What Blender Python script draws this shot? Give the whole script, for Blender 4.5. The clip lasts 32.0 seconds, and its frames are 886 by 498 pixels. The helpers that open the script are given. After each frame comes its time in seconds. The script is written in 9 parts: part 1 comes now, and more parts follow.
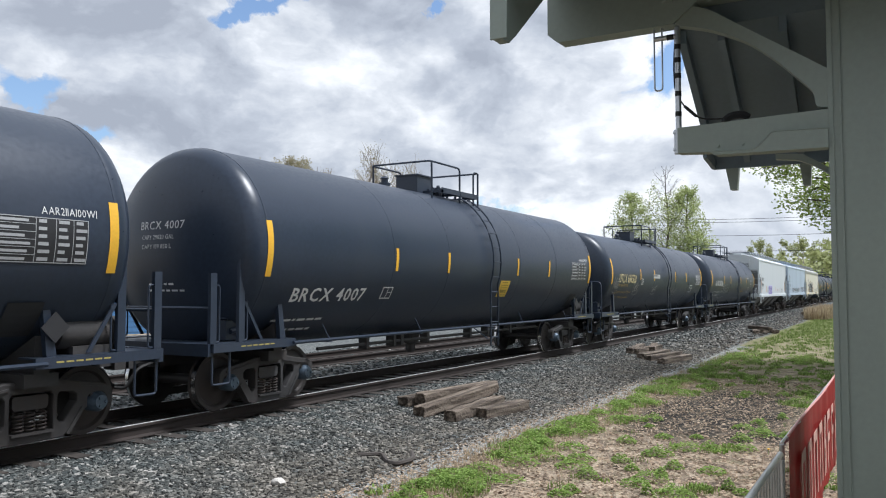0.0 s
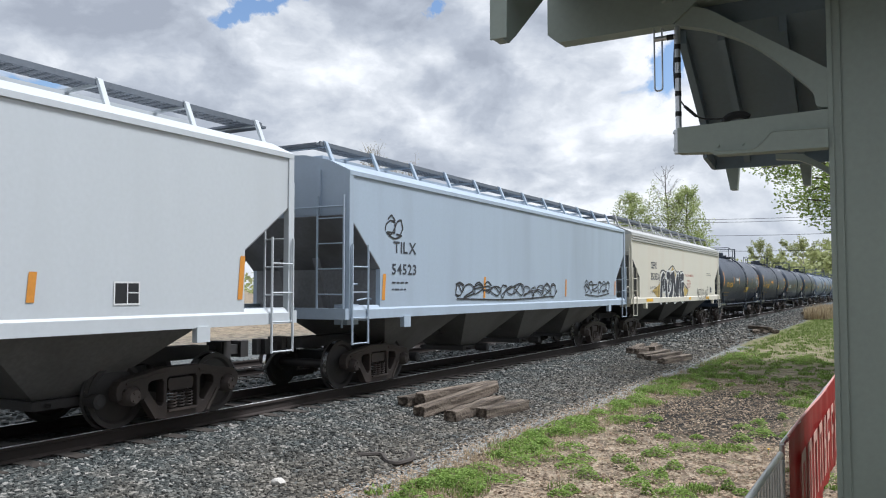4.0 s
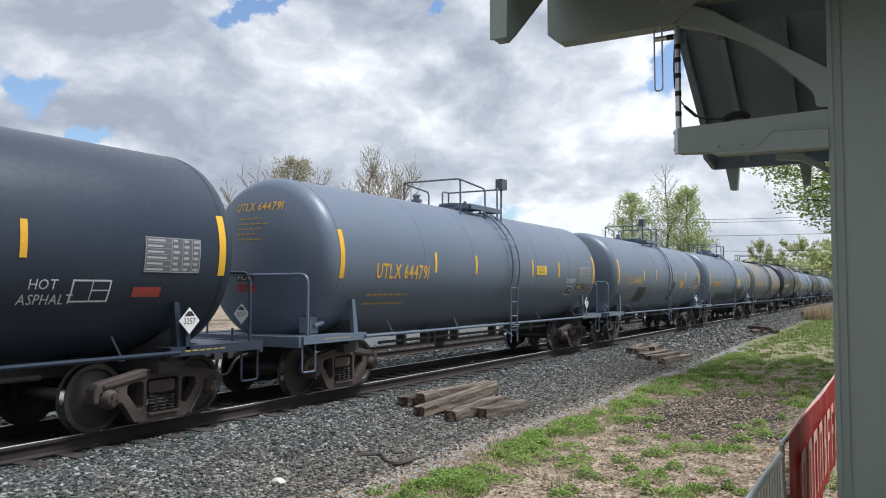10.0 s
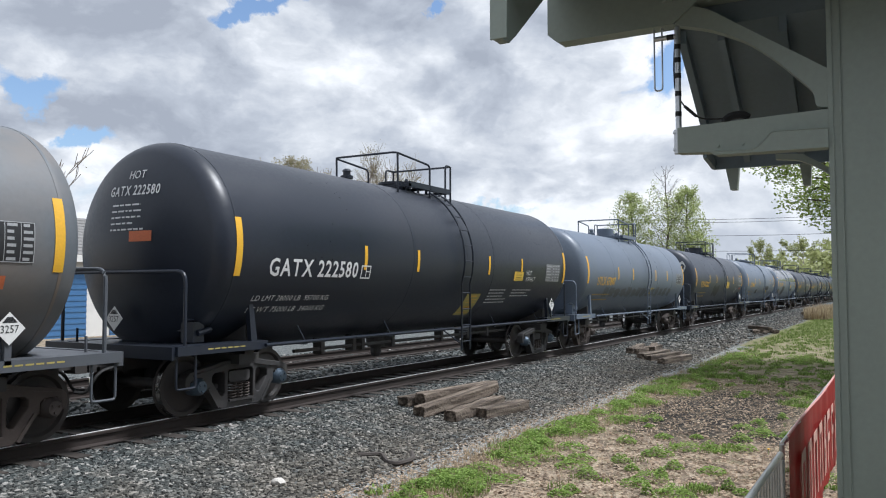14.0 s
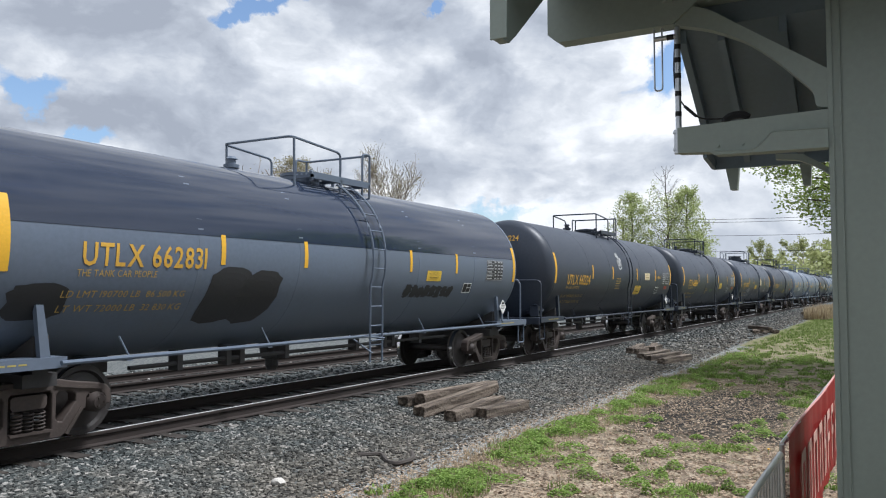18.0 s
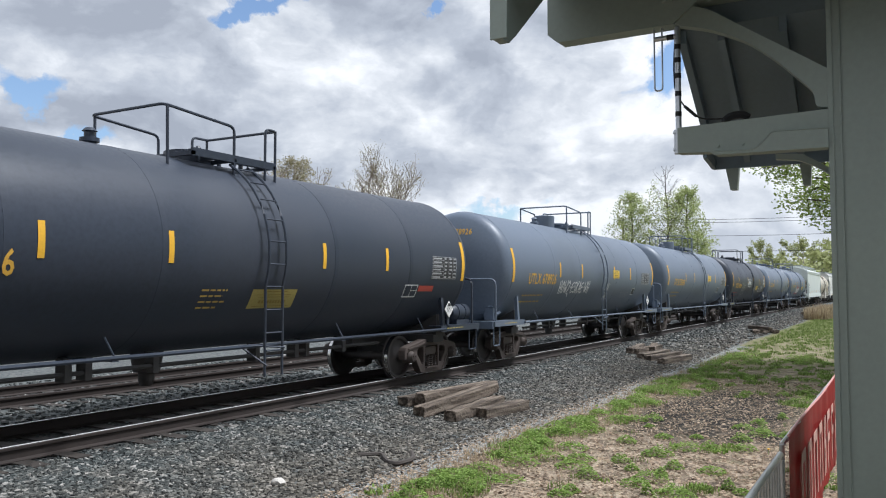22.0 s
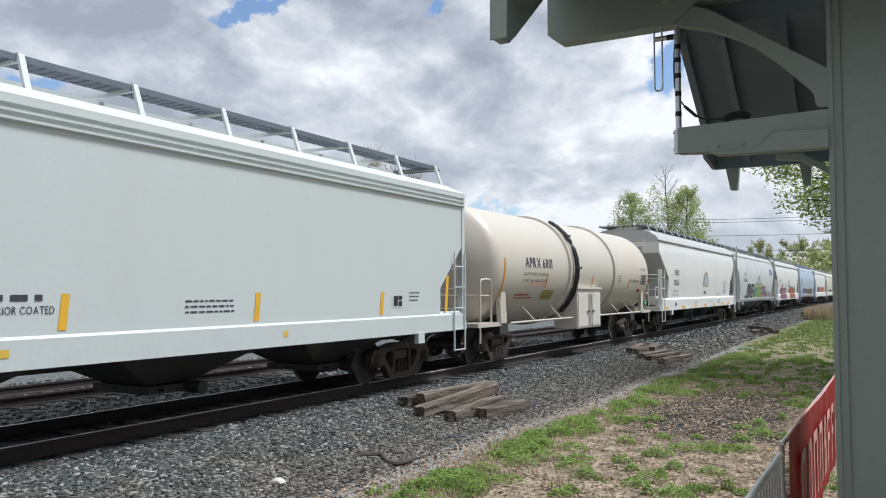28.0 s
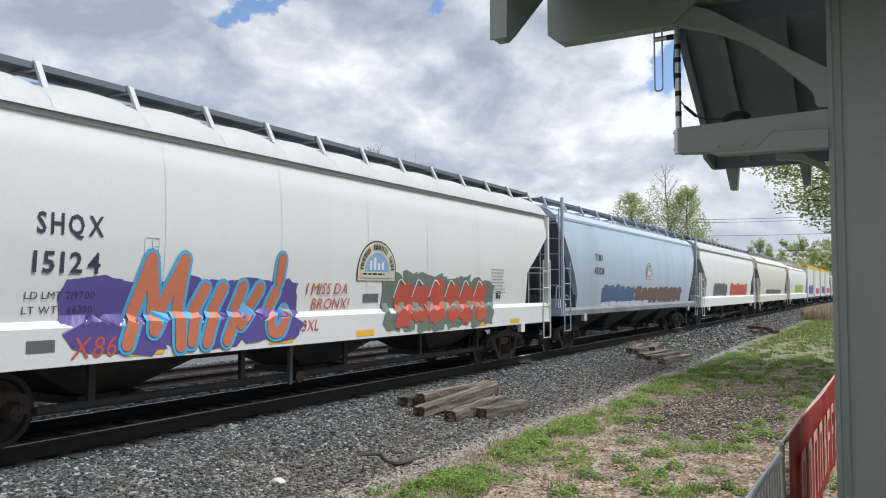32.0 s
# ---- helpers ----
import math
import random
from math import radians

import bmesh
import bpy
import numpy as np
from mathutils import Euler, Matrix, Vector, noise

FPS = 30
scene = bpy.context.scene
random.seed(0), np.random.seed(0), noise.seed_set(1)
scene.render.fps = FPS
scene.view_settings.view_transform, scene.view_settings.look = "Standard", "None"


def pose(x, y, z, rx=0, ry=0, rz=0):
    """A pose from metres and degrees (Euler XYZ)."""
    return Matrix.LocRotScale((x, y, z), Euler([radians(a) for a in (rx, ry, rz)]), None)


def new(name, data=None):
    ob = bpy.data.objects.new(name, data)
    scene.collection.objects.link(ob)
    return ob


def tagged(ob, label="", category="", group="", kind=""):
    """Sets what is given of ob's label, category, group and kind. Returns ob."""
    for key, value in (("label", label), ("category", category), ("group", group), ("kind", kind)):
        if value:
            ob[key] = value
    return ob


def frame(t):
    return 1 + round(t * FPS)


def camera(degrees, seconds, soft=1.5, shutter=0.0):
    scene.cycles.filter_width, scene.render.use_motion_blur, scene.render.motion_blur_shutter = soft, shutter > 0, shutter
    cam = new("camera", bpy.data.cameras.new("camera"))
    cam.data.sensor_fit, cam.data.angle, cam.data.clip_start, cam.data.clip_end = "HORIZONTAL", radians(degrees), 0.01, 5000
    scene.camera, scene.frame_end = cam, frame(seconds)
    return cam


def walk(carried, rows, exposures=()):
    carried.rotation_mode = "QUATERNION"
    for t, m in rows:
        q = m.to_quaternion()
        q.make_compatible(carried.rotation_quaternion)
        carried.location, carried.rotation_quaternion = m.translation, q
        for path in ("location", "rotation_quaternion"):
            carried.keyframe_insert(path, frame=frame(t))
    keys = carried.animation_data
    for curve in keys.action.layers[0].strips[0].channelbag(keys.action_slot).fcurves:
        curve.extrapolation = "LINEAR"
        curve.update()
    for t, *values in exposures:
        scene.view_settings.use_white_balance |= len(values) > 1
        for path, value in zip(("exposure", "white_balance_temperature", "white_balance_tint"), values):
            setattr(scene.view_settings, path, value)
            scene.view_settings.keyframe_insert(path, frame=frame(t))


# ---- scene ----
cam = camera(58.5, 32.0, soft=1.1, shutter=0.0)
EYE = (0.0, 0.0, 1.897)
YAW, TILT = 29.56, 2.94
view = pose(*EYE, 90 + TILT, 0, YAW - 90)
walk(cam, [(0.0, view), (32.0, view)], exposures=[(0.0, 0.31, 5940, 10), (3.0, 0.25, 5940, 10), (6.0, 0.20, 5940, 10), (8.0, 0.25, 5940, 10), (26.0, 0.25, 5940, 10), (28.0, 0.15, 5940, 10), (32.0, 0.19, 5940, 10)])

# ---- light ----
SUN_ELEV, SUN_AZ = 63.0, 152.0
CLOUD_SHIFT = (2.3, 0.7, 1.1)
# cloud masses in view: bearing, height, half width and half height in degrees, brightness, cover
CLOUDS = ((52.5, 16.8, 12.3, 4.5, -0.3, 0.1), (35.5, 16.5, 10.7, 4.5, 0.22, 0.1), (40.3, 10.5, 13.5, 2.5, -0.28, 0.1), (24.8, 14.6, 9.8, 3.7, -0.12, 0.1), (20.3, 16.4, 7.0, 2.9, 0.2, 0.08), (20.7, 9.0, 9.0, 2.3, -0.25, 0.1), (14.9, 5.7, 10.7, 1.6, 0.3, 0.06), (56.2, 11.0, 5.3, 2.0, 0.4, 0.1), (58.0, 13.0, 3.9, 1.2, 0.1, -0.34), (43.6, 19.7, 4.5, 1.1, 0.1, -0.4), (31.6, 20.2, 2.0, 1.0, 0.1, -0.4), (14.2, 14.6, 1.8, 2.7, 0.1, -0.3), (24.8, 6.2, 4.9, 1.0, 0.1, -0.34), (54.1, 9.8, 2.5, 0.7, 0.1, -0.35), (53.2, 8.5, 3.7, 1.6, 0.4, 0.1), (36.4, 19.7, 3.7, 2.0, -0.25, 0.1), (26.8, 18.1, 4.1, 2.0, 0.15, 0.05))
world = bpy.data.worlds.new("sky")
scene.world = world
world.use_nodes = True


def build_sky():
    nt = world.node_tree
    nt.nodes.clear()

    def node(kind, **values):
        n = nt.nodes.new(kind)
        for k, v in values.items():
            n.inputs[k].default_value = v
        return n

    def calc(op, a, b=None, clamp=False):
        n = nt.nodes.new("ShaderNodeMath")
        n.operation, n.use_clamp = op, clamp
        for i, v in enumerate((a, b)):
            if v is None:
                continue
            if isinstance(v, (int, float)):
                n.inputs[i].default_value = v
            else:
                nt.links.new(v, n.inputs[i])
        return n.outputs[0]

    out, back = node("ShaderNodeOutputWorld"), node("ShaderNodeBackground", Strength=0.13)
    sky = nt.nodes.new("ShaderNodeTexSky")
    sky.sky_type, sky.sun_disc = "NISHITA", False
    sky.sun_elevation, sky.sun_rotation = radians(SUN_ELEV), radians(SUN_AZ)
    coord, sep = node("ShaderNodeTexCoord"), node("ShaderNodeSeparateXYZ")
    nt.links.new(coord.outputs["Generated"], sep.inputs[0])

    def vec(op, a, b):
        n = nt.nodes.new("ShaderNodeVectorMath")
        n.operation = op
        for i, v in enumerate((a, b)):
            if isinstance(v, tuple):
                n.inputs[i].default_value = v
            else:
                nt.links.new(v, n.inputs[i])
        return n.outputs[0]

    def cloud(shift):
        """Heaped cloud: broad masses with rounded lumps on them."""
        p = vec("ADD", vec("MULTIPLY", coord.outputs["Generated"], (1.0, 1.0, 1.75)), tuple(a + b for a, b in zip(shift, CLOUD_SHIFT)))
        bent = node("ShaderNodeTexNoise", Scale=4.0, Detail=6.0, Roughness=0.55)
        nt.links.new(p, bent.inputs["Vector"])
        p = vec("ADD", p, vec("MULTIPLY", vec("SUBTRACT", bent.outputs["Color"], (0.5, 0.5, 0.5)), (0.22, 0.22, 0.22)))
        mass = node("ShaderNodeTexNoise", Scale=3.0, Detail=9.0, Roughness=0.55)
        nt.links.new(p, mass.inputs["Vector"])
        lump = nt.nodes.new("ShaderNodeTexVoronoi")
        lump.feature, lump.normalize = "SMOOTH_F1", True
        lump.inputs["Scale"].default_value, lump.inputs["Detail"].default_value = 6.8, 3.0
        lump.inputs["Roughness"].default_value, lump.inputs["Smoothness"].default_value = 0.55, 0.5
        nt.links.new(p, lump.inputs["Vector"])
        return calc("SUBTRACT", mass.outputs[0], calc("MULTIPLY", calc("SUBTRACT", lump.outputs["Distance"], 0.3), 0.42))

    # the same cloud sampled a little higher gives lit tops and grey undersides
    big, above = cloud((0, 0, 0)), cloud((-0.015, -0.02, 0.085))
    ragged = node("ShaderNodeTexNoise", Scale=6.0, Detail=9.0, Roughness=0.62)
    nt.links.new(coord.outputs["Generated"], ragged.inputs["Vector"])
    way = vec("ADD", coord.outputs["Generated"], vec("MULTIPLY", vec("SUBTRACT", ragged.outputs["Color"], (0.5, 0.5, 0.5)), (0.24, 0.24, 0.15)))
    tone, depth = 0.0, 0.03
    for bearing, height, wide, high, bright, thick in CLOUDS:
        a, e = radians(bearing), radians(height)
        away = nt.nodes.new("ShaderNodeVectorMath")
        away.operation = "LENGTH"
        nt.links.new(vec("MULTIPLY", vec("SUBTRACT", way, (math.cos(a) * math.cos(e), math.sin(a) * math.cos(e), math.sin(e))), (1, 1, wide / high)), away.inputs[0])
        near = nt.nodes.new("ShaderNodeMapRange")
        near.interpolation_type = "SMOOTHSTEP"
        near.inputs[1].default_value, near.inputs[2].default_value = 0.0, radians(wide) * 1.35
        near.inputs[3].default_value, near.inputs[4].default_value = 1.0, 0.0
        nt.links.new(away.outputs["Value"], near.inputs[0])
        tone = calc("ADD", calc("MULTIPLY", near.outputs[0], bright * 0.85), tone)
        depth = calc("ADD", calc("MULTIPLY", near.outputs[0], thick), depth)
    cover = nt.nodes.new("ShaderNodeValToRGB")
    cover.color_ramp.elements[0].position, cover.color_ramp.elements[1].position = 0.31, 0.42
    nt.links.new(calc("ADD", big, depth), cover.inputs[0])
    lit = calc("MULTIPLY", calc("SUBTRACT", big, above), 4.2)
    thin = calc("MULTIPLY", calc("SUBTRACT", 0.56, big), 1.5)
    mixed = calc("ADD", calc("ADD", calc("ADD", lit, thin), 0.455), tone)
    shade = nt.nodes.new("ShaderNodeValToRGB")
    ramp = shade.color_ramp
    ramp.elements[0].position, ramp.elements[0].color = 0.0, (2.75, 2.9, 3.2, 1)
    ramp.elements[1].position, ramp.elements[1].color = 0.98, (6.9, 6.8, 6.65, 1)
    for place, tone in ((0.35, (3.7, 3.85, 4.1, 1)), (0.64, (5.0, 5.05, 5.1, 1))):
        ramp.elements.new(place).color = tone
    nt.links.new(mixed, shade.inputs[0])
    low = nt.nodes.new("ShaderNodeMix")
    low.data_type = "RGBA"
    nt.links.new(calc("MULTIPLY", calc("SUBTRACT", 0.14, sep.outputs[2]), 3.0, True), low.inputs[0])
    nt.links.new(shade.outputs[0], low.inputs[6])
    low.inputs[7].default_value = (5.3, 5.4, 5.5, 1)
    mix = nt.nodes.new("ShaderNodeMix")
    mix.data_type = "RGBA"
    nt.links.new(cover.outputs[0], mix.inputs[0])
    nt.links.new(sky.outputs[0], mix.inputs[6])
    nt.links.new(low.outputs[2], mix.inputs[7])
    nt.links.new(mix.outputs[2], back.inputs[0])
    nt.links.new(back.outputs[0], out.inputs[0])


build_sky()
sun = new("sun", bpy.data.lights.new("sun", "SUN"))
sun.data.energy, sun.data.angle, sun.data.color = 3.9, radians(14), (1.0, 0.97, 0.93)
sun_way = Vector((math.sin(radians(SUN_AZ)) * math.cos(radians(SUN_ELEV)), math.cos(radians(SUN_AZ)) * math.cos(radians(SUN_ELEV)), math.sin(radians(SUN_ELEV))))
sun.matrix_world = Matrix.Translation(sun_way * 60) @ sun_way.to_track_quat("Z", "Y").to_matrix().to_4x4()

# ---- materials ----
MATS = {}


def mat(name, color, rough=0.6, metal=0.0, vary=0.15, scale=6.0, bump=0.0, stain=None, stain_amount=0.0, stain_scale=(1, 1, 1), spec=0.5, coat=0.0, random_tone=0.0):
    """A surface with variation at two scales: fine grain and broad stains."""
    if name in MATS:
        return MATS[name]
    m = bpy.data.materials.new(name)
    m.use_nodes = True
    nt = m.node_tree
    b = nt.nodes["Principled BSDF"]
    b.inputs["Roughness"].default_value, b.inputs["Metallic"].default_value = rough, metal
    b.inputs["Specular IOR Level"].default_value = spec
    b.inputs["Coat Weight"].default_value = coat
    b.inputs["Coat Roughness"].default_value = 0.15
    coord = nt.nodes.new("ShaderNodeTexCoord")
    fine, broad = nt.nodes.new("ShaderNodeTexNoise"), nt.nodes.new("ShaderNodeTexNoise")
    fine.inputs["Scale"].default_value, fine.inputs["Detail"].default_value = scale * 5, 6
    broad.inputs["Scale"].default_value, broad.inputs["Detail"].default_value = scale * 0.22, 5
    place = nt.nodes.new("ShaderNodeMapping")
    place.inputs["Scale"].default_value = stain_scale
    nt.links.new(coord.outputs["Object"], place.inputs[0])
    info = nt.nodes.new("ShaderNodeObjectInfo")
    shift = nt.nodes.new("ShaderNodeVectorMath")
    shift.operation = "MULTIPLY_ADD"
    shift.inputs[1].default_value = (1, 1, 1)
    nt.links.new(place.outputs[0], shift.inputs[0])
    spread = nt.nodes.new("ShaderNodeMath")
    spread.operation = "MULTIPLY"
    spread.inputs[1].default_value = 40.0
    nt.links.new(info.outputs["Random"], spread.inputs[0])
    nt.links.new(spread.outputs[0], shift.inputs[2])
    nt.links.new(coord.outputs["Object"], fine.inputs["Vector"])
    nt.links.new(shift.outputs[0], broad.inputs["Vector"])
    both = nt.nodes.new("ShaderNodeMath")
    both.operation = "MULTIPLY_ADD"
    both.inputs[1].default_value = 0.5
    nt.links.new(fine.outputs[0], both.inputs[0])
    half = nt.nodes.new("ShaderNodeMath")
    half.operation = "MULTIPLY"
    half.inputs[1].default_value = 0.5
    nt.links.new(broad.outputs[0], half.inputs[0])
    nt.links.new(half.outputs[0], both.inputs[2])
    tone = nt.nodes.new("ShaderNodeMapRange")
    tone.inputs[1].default_value, tone.inputs[2].default_value = 0.3, 0.7
    tone.inputs[3].default_value, tone.inputs[4].default_value = 1 - vary, 1 + vary
    nt.links.new(both.outputs[0], tone.inputs[0])
    level = tone.outputs[0]
    if random_tone:
        r = nt.nodes.new("ShaderNodeMapRange")
        r.inputs[3].default_value, r.inputs[4].default_value = 1 - random_tone, 1 + random_tone
        nt.links.new(info.outputs["Random"], r.inputs[0])
        mul = nt.nodes.new("ShaderNodeMath")
        mul.operation = "MULTIPLY"
        nt.links.new(level, mul.inputs[0])
        nt.links.new(r.outputs[0], mul.inputs[1])
        level = mul.outputs[0]
    color_mix = nt.nodes.new("ShaderNodeVectorMath")
    color_mix.operation = "SCALE"
    color_mix.inputs[0].default_value = color
    nt.links.new(level, color_mix.inputs["Scale"])
    last = color_mix.outputs[0]
    if stain is not None:
        ramp = nt.nodes.new("ShaderNodeMapRange")
        ramp.inputs[1].default_value, ramp.inputs[2].default_value = 0.46, 0.72
        ramp.inputs[3].default_value, ramp.inputs[4].default_value = 0.0, stain_amount
        nt.links.new(broad.outputs[0], ramp.inputs[0])
        mix = nt.nodes.new("ShaderNodeMix")
        mix.data_type = "RGBA"
        nt.links.new(ramp.outputs[0], mix.inputs[0])
        nt.links.new(last, mix.inputs[6])
        mix.inputs[7].default_value = (*stain, 1)
        last = mix.outputs[2]
    nt.links.new(last, b.inputs["Base Color"])
    r2 = nt.nodes.new("ShaderNodeMapRange")
    r2.inputs[1].default_value, r2.inputs[2].default_value = 0.3, 0.7
    r2.inputs[3].default_value, r2.inputs[4].default_value = max(rough - 0.1, 0.02), min(rough + 0.1, 1)
    nt.links.new(both.outputs[0], r2.inputs[0])
    nt.links.new(r2.outputs[0], b.inputs["Roughness"])
    if bump:
        bp = nt.nodes.new("ShaderNodeBump")
        bp.inputs["Strength"].default_value, bp.inputs["Distance"].default_value = 1.0, bump
        nt.links.new(fine.outputs[0], bp.inputs["Height"])
        nt.links.new(bp.outputs[0], b.inputs["Normal"])
    MATS[name] = m
    return m


BLACK = mat("black_tank_paint", (0.027, 0.038, 0.060), 0.36, vary=0.2, scale=3, stain=(0.046, 0.053, 0.068), stain_amount=0.5, stain_scale=(0.6, 1, 0.35), spec=0.35)
BLACK_DEEP = mat("deep_black_tank_paint", (0.017, 0.022, 0.034), 0.36, vary=0.2, scale=3, stain=(0.030, 0.033, 0.042), stain_amount=0.5, stain_scale=(0.6, 1, 0.35), spec=0.4)
BLACK_MATT = mat("dull_black_tank_paint", (0.034, 0.043, 0.062), 0.42, vary=0.22, scale=3, stain=(0.056, 0.060, 0.072), stain_amount=0.5, stain_scale=(0.6, 1, 0.35), spec=0.35)
GREY = mat("grey_tank_paint", (0.125, 0.155, 0.205), 0.42, vary=0.12, scale=3, stain=(0.105, 0.122, 0.145), stain_amount=0.6, stain_scale=(0.5, 1, 0.3), spec=0.38)
GREY_DARK = mat("dark_grey_tank_paint", (0.085, 0.095, 0.11), 0.5, vary=0.1, scale=3, stain=(0.06, 0.06, 0.065), stain_amount=0.6, stain_scale=(0.5, 1, 0.3))
TAN = mat("rusty_grey_tank_paint", (0.120, 0.136, 0.152), 0.52, vary=0.15, scale=3, stain=(0.235, 0.175, 0.125), stain_amount=0.85, stain_scale=(0.45, 1, 0.5))
CREAM = mat("cream_tank_paint", (0.56, 0.515, 0.445), 0.45, vary=0.05, scale=3, stain=(0.5, 0.42, 0.33), stain_amount=0.5, stain_scale=(0.4, 1, 0.3))
WHITE = mat("white_hopper_paint", (0.66, 0.66, 0.64), 0.5, vary=0.04, scale=3, stain=(0.58, 0.58, 0.56), stain_amount=0.45, stain_scale=(1.6, 1, 0.18))
MINT_WHITE = mat("faintly_green_white_hopper_paint", (0.575, 0.615, 0.60), 0.5, vary=0.04, scale=3, stain=(0.50, 0.53, 0.52), stain_amount=0.4, stain_scale=(1.6, 1, 0.18))
COOL_WHITE = mat("cool_white_hopper_paint", (0.54, 0.575, 0.605), 0.5, vary=0.05, scale=3, stain=(0.46, 0.49, 0.51), stain_amount=0.5, stain_scale=(1.6, 1, 0.18))
PALE = mat("pale_grey_hopper_paint", (0.50, 0.52, 0.53), 0.5, vary=0.05, scale=3, stain=(0.40, 0.41, 0.41), stain_amount=0.55, stain_scale=(1.6, 1, 0.18))
BLUE = mat("pale_blue_hopper_paint", (0.38, 0.455, 0.545), 0.5, vary=0.06, scale=3, stain=(0.27, 0.31, 0.37), stain_amount=0.5, stain_scale=(1.6, 1, 0.18))
IVORY = mat("ivory_hopper_paint", (0.60, 0.575, 0.495), 0.5, vary=0.05, scale=3, stain=(0.56, 0.50, 0.42), stain_amount=0.55, stain_scale=(1.6, 1, 0.18))
ROOF_GREY = mat("dusty_roof_paint", (0.43, 0.435, 0.425), 0.55, vary=0.1, scale=3, stain=(0.34, 0.34, 0.33), stain_amount=0.4)
# two greys for recessed ends and low sills: dirt plus shade mixed into the colour
SLOPE_GREY = mat("dusty_shaded_slope_paint", (0.40, 0.405, 0.40), 0.6, vary=0.15, scale=3, stain=(0.22, 0.21, 0.20), stain_amount=0.6)
SHADOW_GREY = mat("grimy_shaded_hopper_paint", (0.20, 0.205, 0.215), 0.6, vary=0.25, scale=3, stain=(0.09, 0.085, 0.08), stain_amount=0.8)
GRIME = mat("grimy_underframe", (0.044, 0.043, 0.044), 0.75, vary=0.35, scale=4, bump=0.002, stain=(0.048, 0.037, 0.03), stain_amount=0.6)
TRUCK = mat("rusty_cast_steel", (0.052, 0.040, 0.035), 0.7, vary=0.3, scale=5, bump=0.003, stain=(0.085, 0.064, 0.052), stain_amount=0.5, random_tone=0.4)
WHEEL = mat("wheel_steel", (0.040, 0.036, 0.035), 0.6, metal=0.0, vary=0.35, scale=4, stain=(0.045, 0.033, 0.028), stain_amount=0.6)
TREAD = mat("polished_steel", (0.62, 0.61, 0.60), 0.22, metal=1.0, vary=0.1)
CAP = mat("bearing_cap_blue", (0.075, 0.105, 0.14), 0.45, metal=0.4, vary=0.3)
YELLOW = mat("reflective_yellow", (0.75, 0.42, 0.03), 0.5, vary=0.12, scale=8)
ORANGE = mat("reflective_orange", (0.62, 0.26, 0.04), 0.5, vary=0.15, scale=8)
LETTER_Y = mat("yellow_lettering", (0.62, 0.36, 0.05), 0.6, vary=0.2, scale=9)
LETTER_W = mat("white_lettering", (0.66, 0.67, 0.67), 0.6, vary=0.15, scale=9)
LETTER_K = mat("dark_lettering", (0.045, 0.05, 0.065), 0.6, vary=0.2, scale=9)
RUST_RAIL = mat("rusty_rail_steel", (0.030, 0.022, 0.019), 0.8, vary=0.3, scale=5, bump=0.002)
RAIL_SHINE = mat("worn_rail_head", (0.90, 0.89, 0.88), 0.45, metal=0.35, vary=0.2, scale=5)
TIE = mat("weathered_tie_timber", (0.045, 0.038, 0.033), 0.85, vary=0.4, scale=3, bump=0.006, stain=(0.09, 0.072, 0.06), stain_amount=0.5, stain_scale=(0.4, 4, 4), random_tone=0.3)
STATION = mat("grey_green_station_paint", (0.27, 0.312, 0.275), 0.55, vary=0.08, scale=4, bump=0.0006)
# darker, bluer copy of the station paint: shade below the roof put into colour
STATION_SHADED = mat("grey_green_shaded_paint", (0.145, 0.185, 0.215), 0.6, vary=0.1, scale=4)
GALV = mat("galvanised_steel", (0.55, 0.56, 0.57), 0.35, metal=0.9, vary=0.15, scale=8)


# ---- mesh helpers ----
def bm_new():
    return bmesh.new()


def box(bm, x0, x1, y0, y1, z0, z1):
    vs = [bm.verts.new(p) for p in ((x0, y0, z0), (x1, y0, z0), (x1, y1, z0), (x0, y1, z0), (x0, y0, z1), (x1, y0, z1), (x1, y1, z1), (x0, y1, z1))]
    for f in ((0, 3, 2, 1), (4, 5, 6, 7), (0, 1, 5, 4), (1, 2, 6, 5), (2, 3, 7, 6), (3, 0, 4, 7)):
        bm.faces.new([vs[i] for i in f])
    return bm


def prism(bm, pts, axis, a, b):
    """A polygon in the plane across axis ('x','y','z'), drawn out from a to b."""
    put = {"x": lambda u, v, w: (w, u, v), "y": lambda u, v, w: (u, w, v), "z": lambda u, v, w: (u, v, w)}[axis]
    lo, hi = [bm.verts.new(put(u, v, a)) for u, v in pts], [bm.verts.new(put(u, v, b)) for u, v in pts]
    n = len(pts)
    bm.faces.new(lo)
    bm.faces.new(hi[::-1])
    for i in range(n):
        bm.faces.new((lo[i], hi[i], hi[(i + 1) % n], lo[(i + 1) % n]))
    return bm


def tube(bm, pts, r, n=8, closed=False):
    """A round bar along a line of points."""
    pts = [Vector(p) for p in pts]
    rings = []
    for i, p in enumerate(pts):
        a = pts[i - 1] if i else (pts[-1] if closed else p)
        b = pts[(i + 1) % len(pts)] if (i < len(pts) - 1 or closed) else p
        d = (b - a).normalized()
        u = d.cross(Vector((0, 0, 1)) if abs(d.z) < 0.9 else Vector((0, 1, 0))).normalized()
        v = d.cross(u)
        rings.append([bm.verts.new(p + r * (math.cos(t) * u + math.sin(t) * v)) for t in (2 * math.pi * k / n for k in range(n))])
    for i in range(len(rings) - (0 if closed else 1)):
        r0, r1 = rings[i], rings[(i + 1) % len(rings)]
        for k in range(n):
            bm.faces.new((r0[k], r0[(k + 1) % n], r1[(k + 1) % n], r1[k]))
    if not closed:
        bm.faces.new(rings[0][::-1])
        bm.faces.new(rings[-1])
    return bm


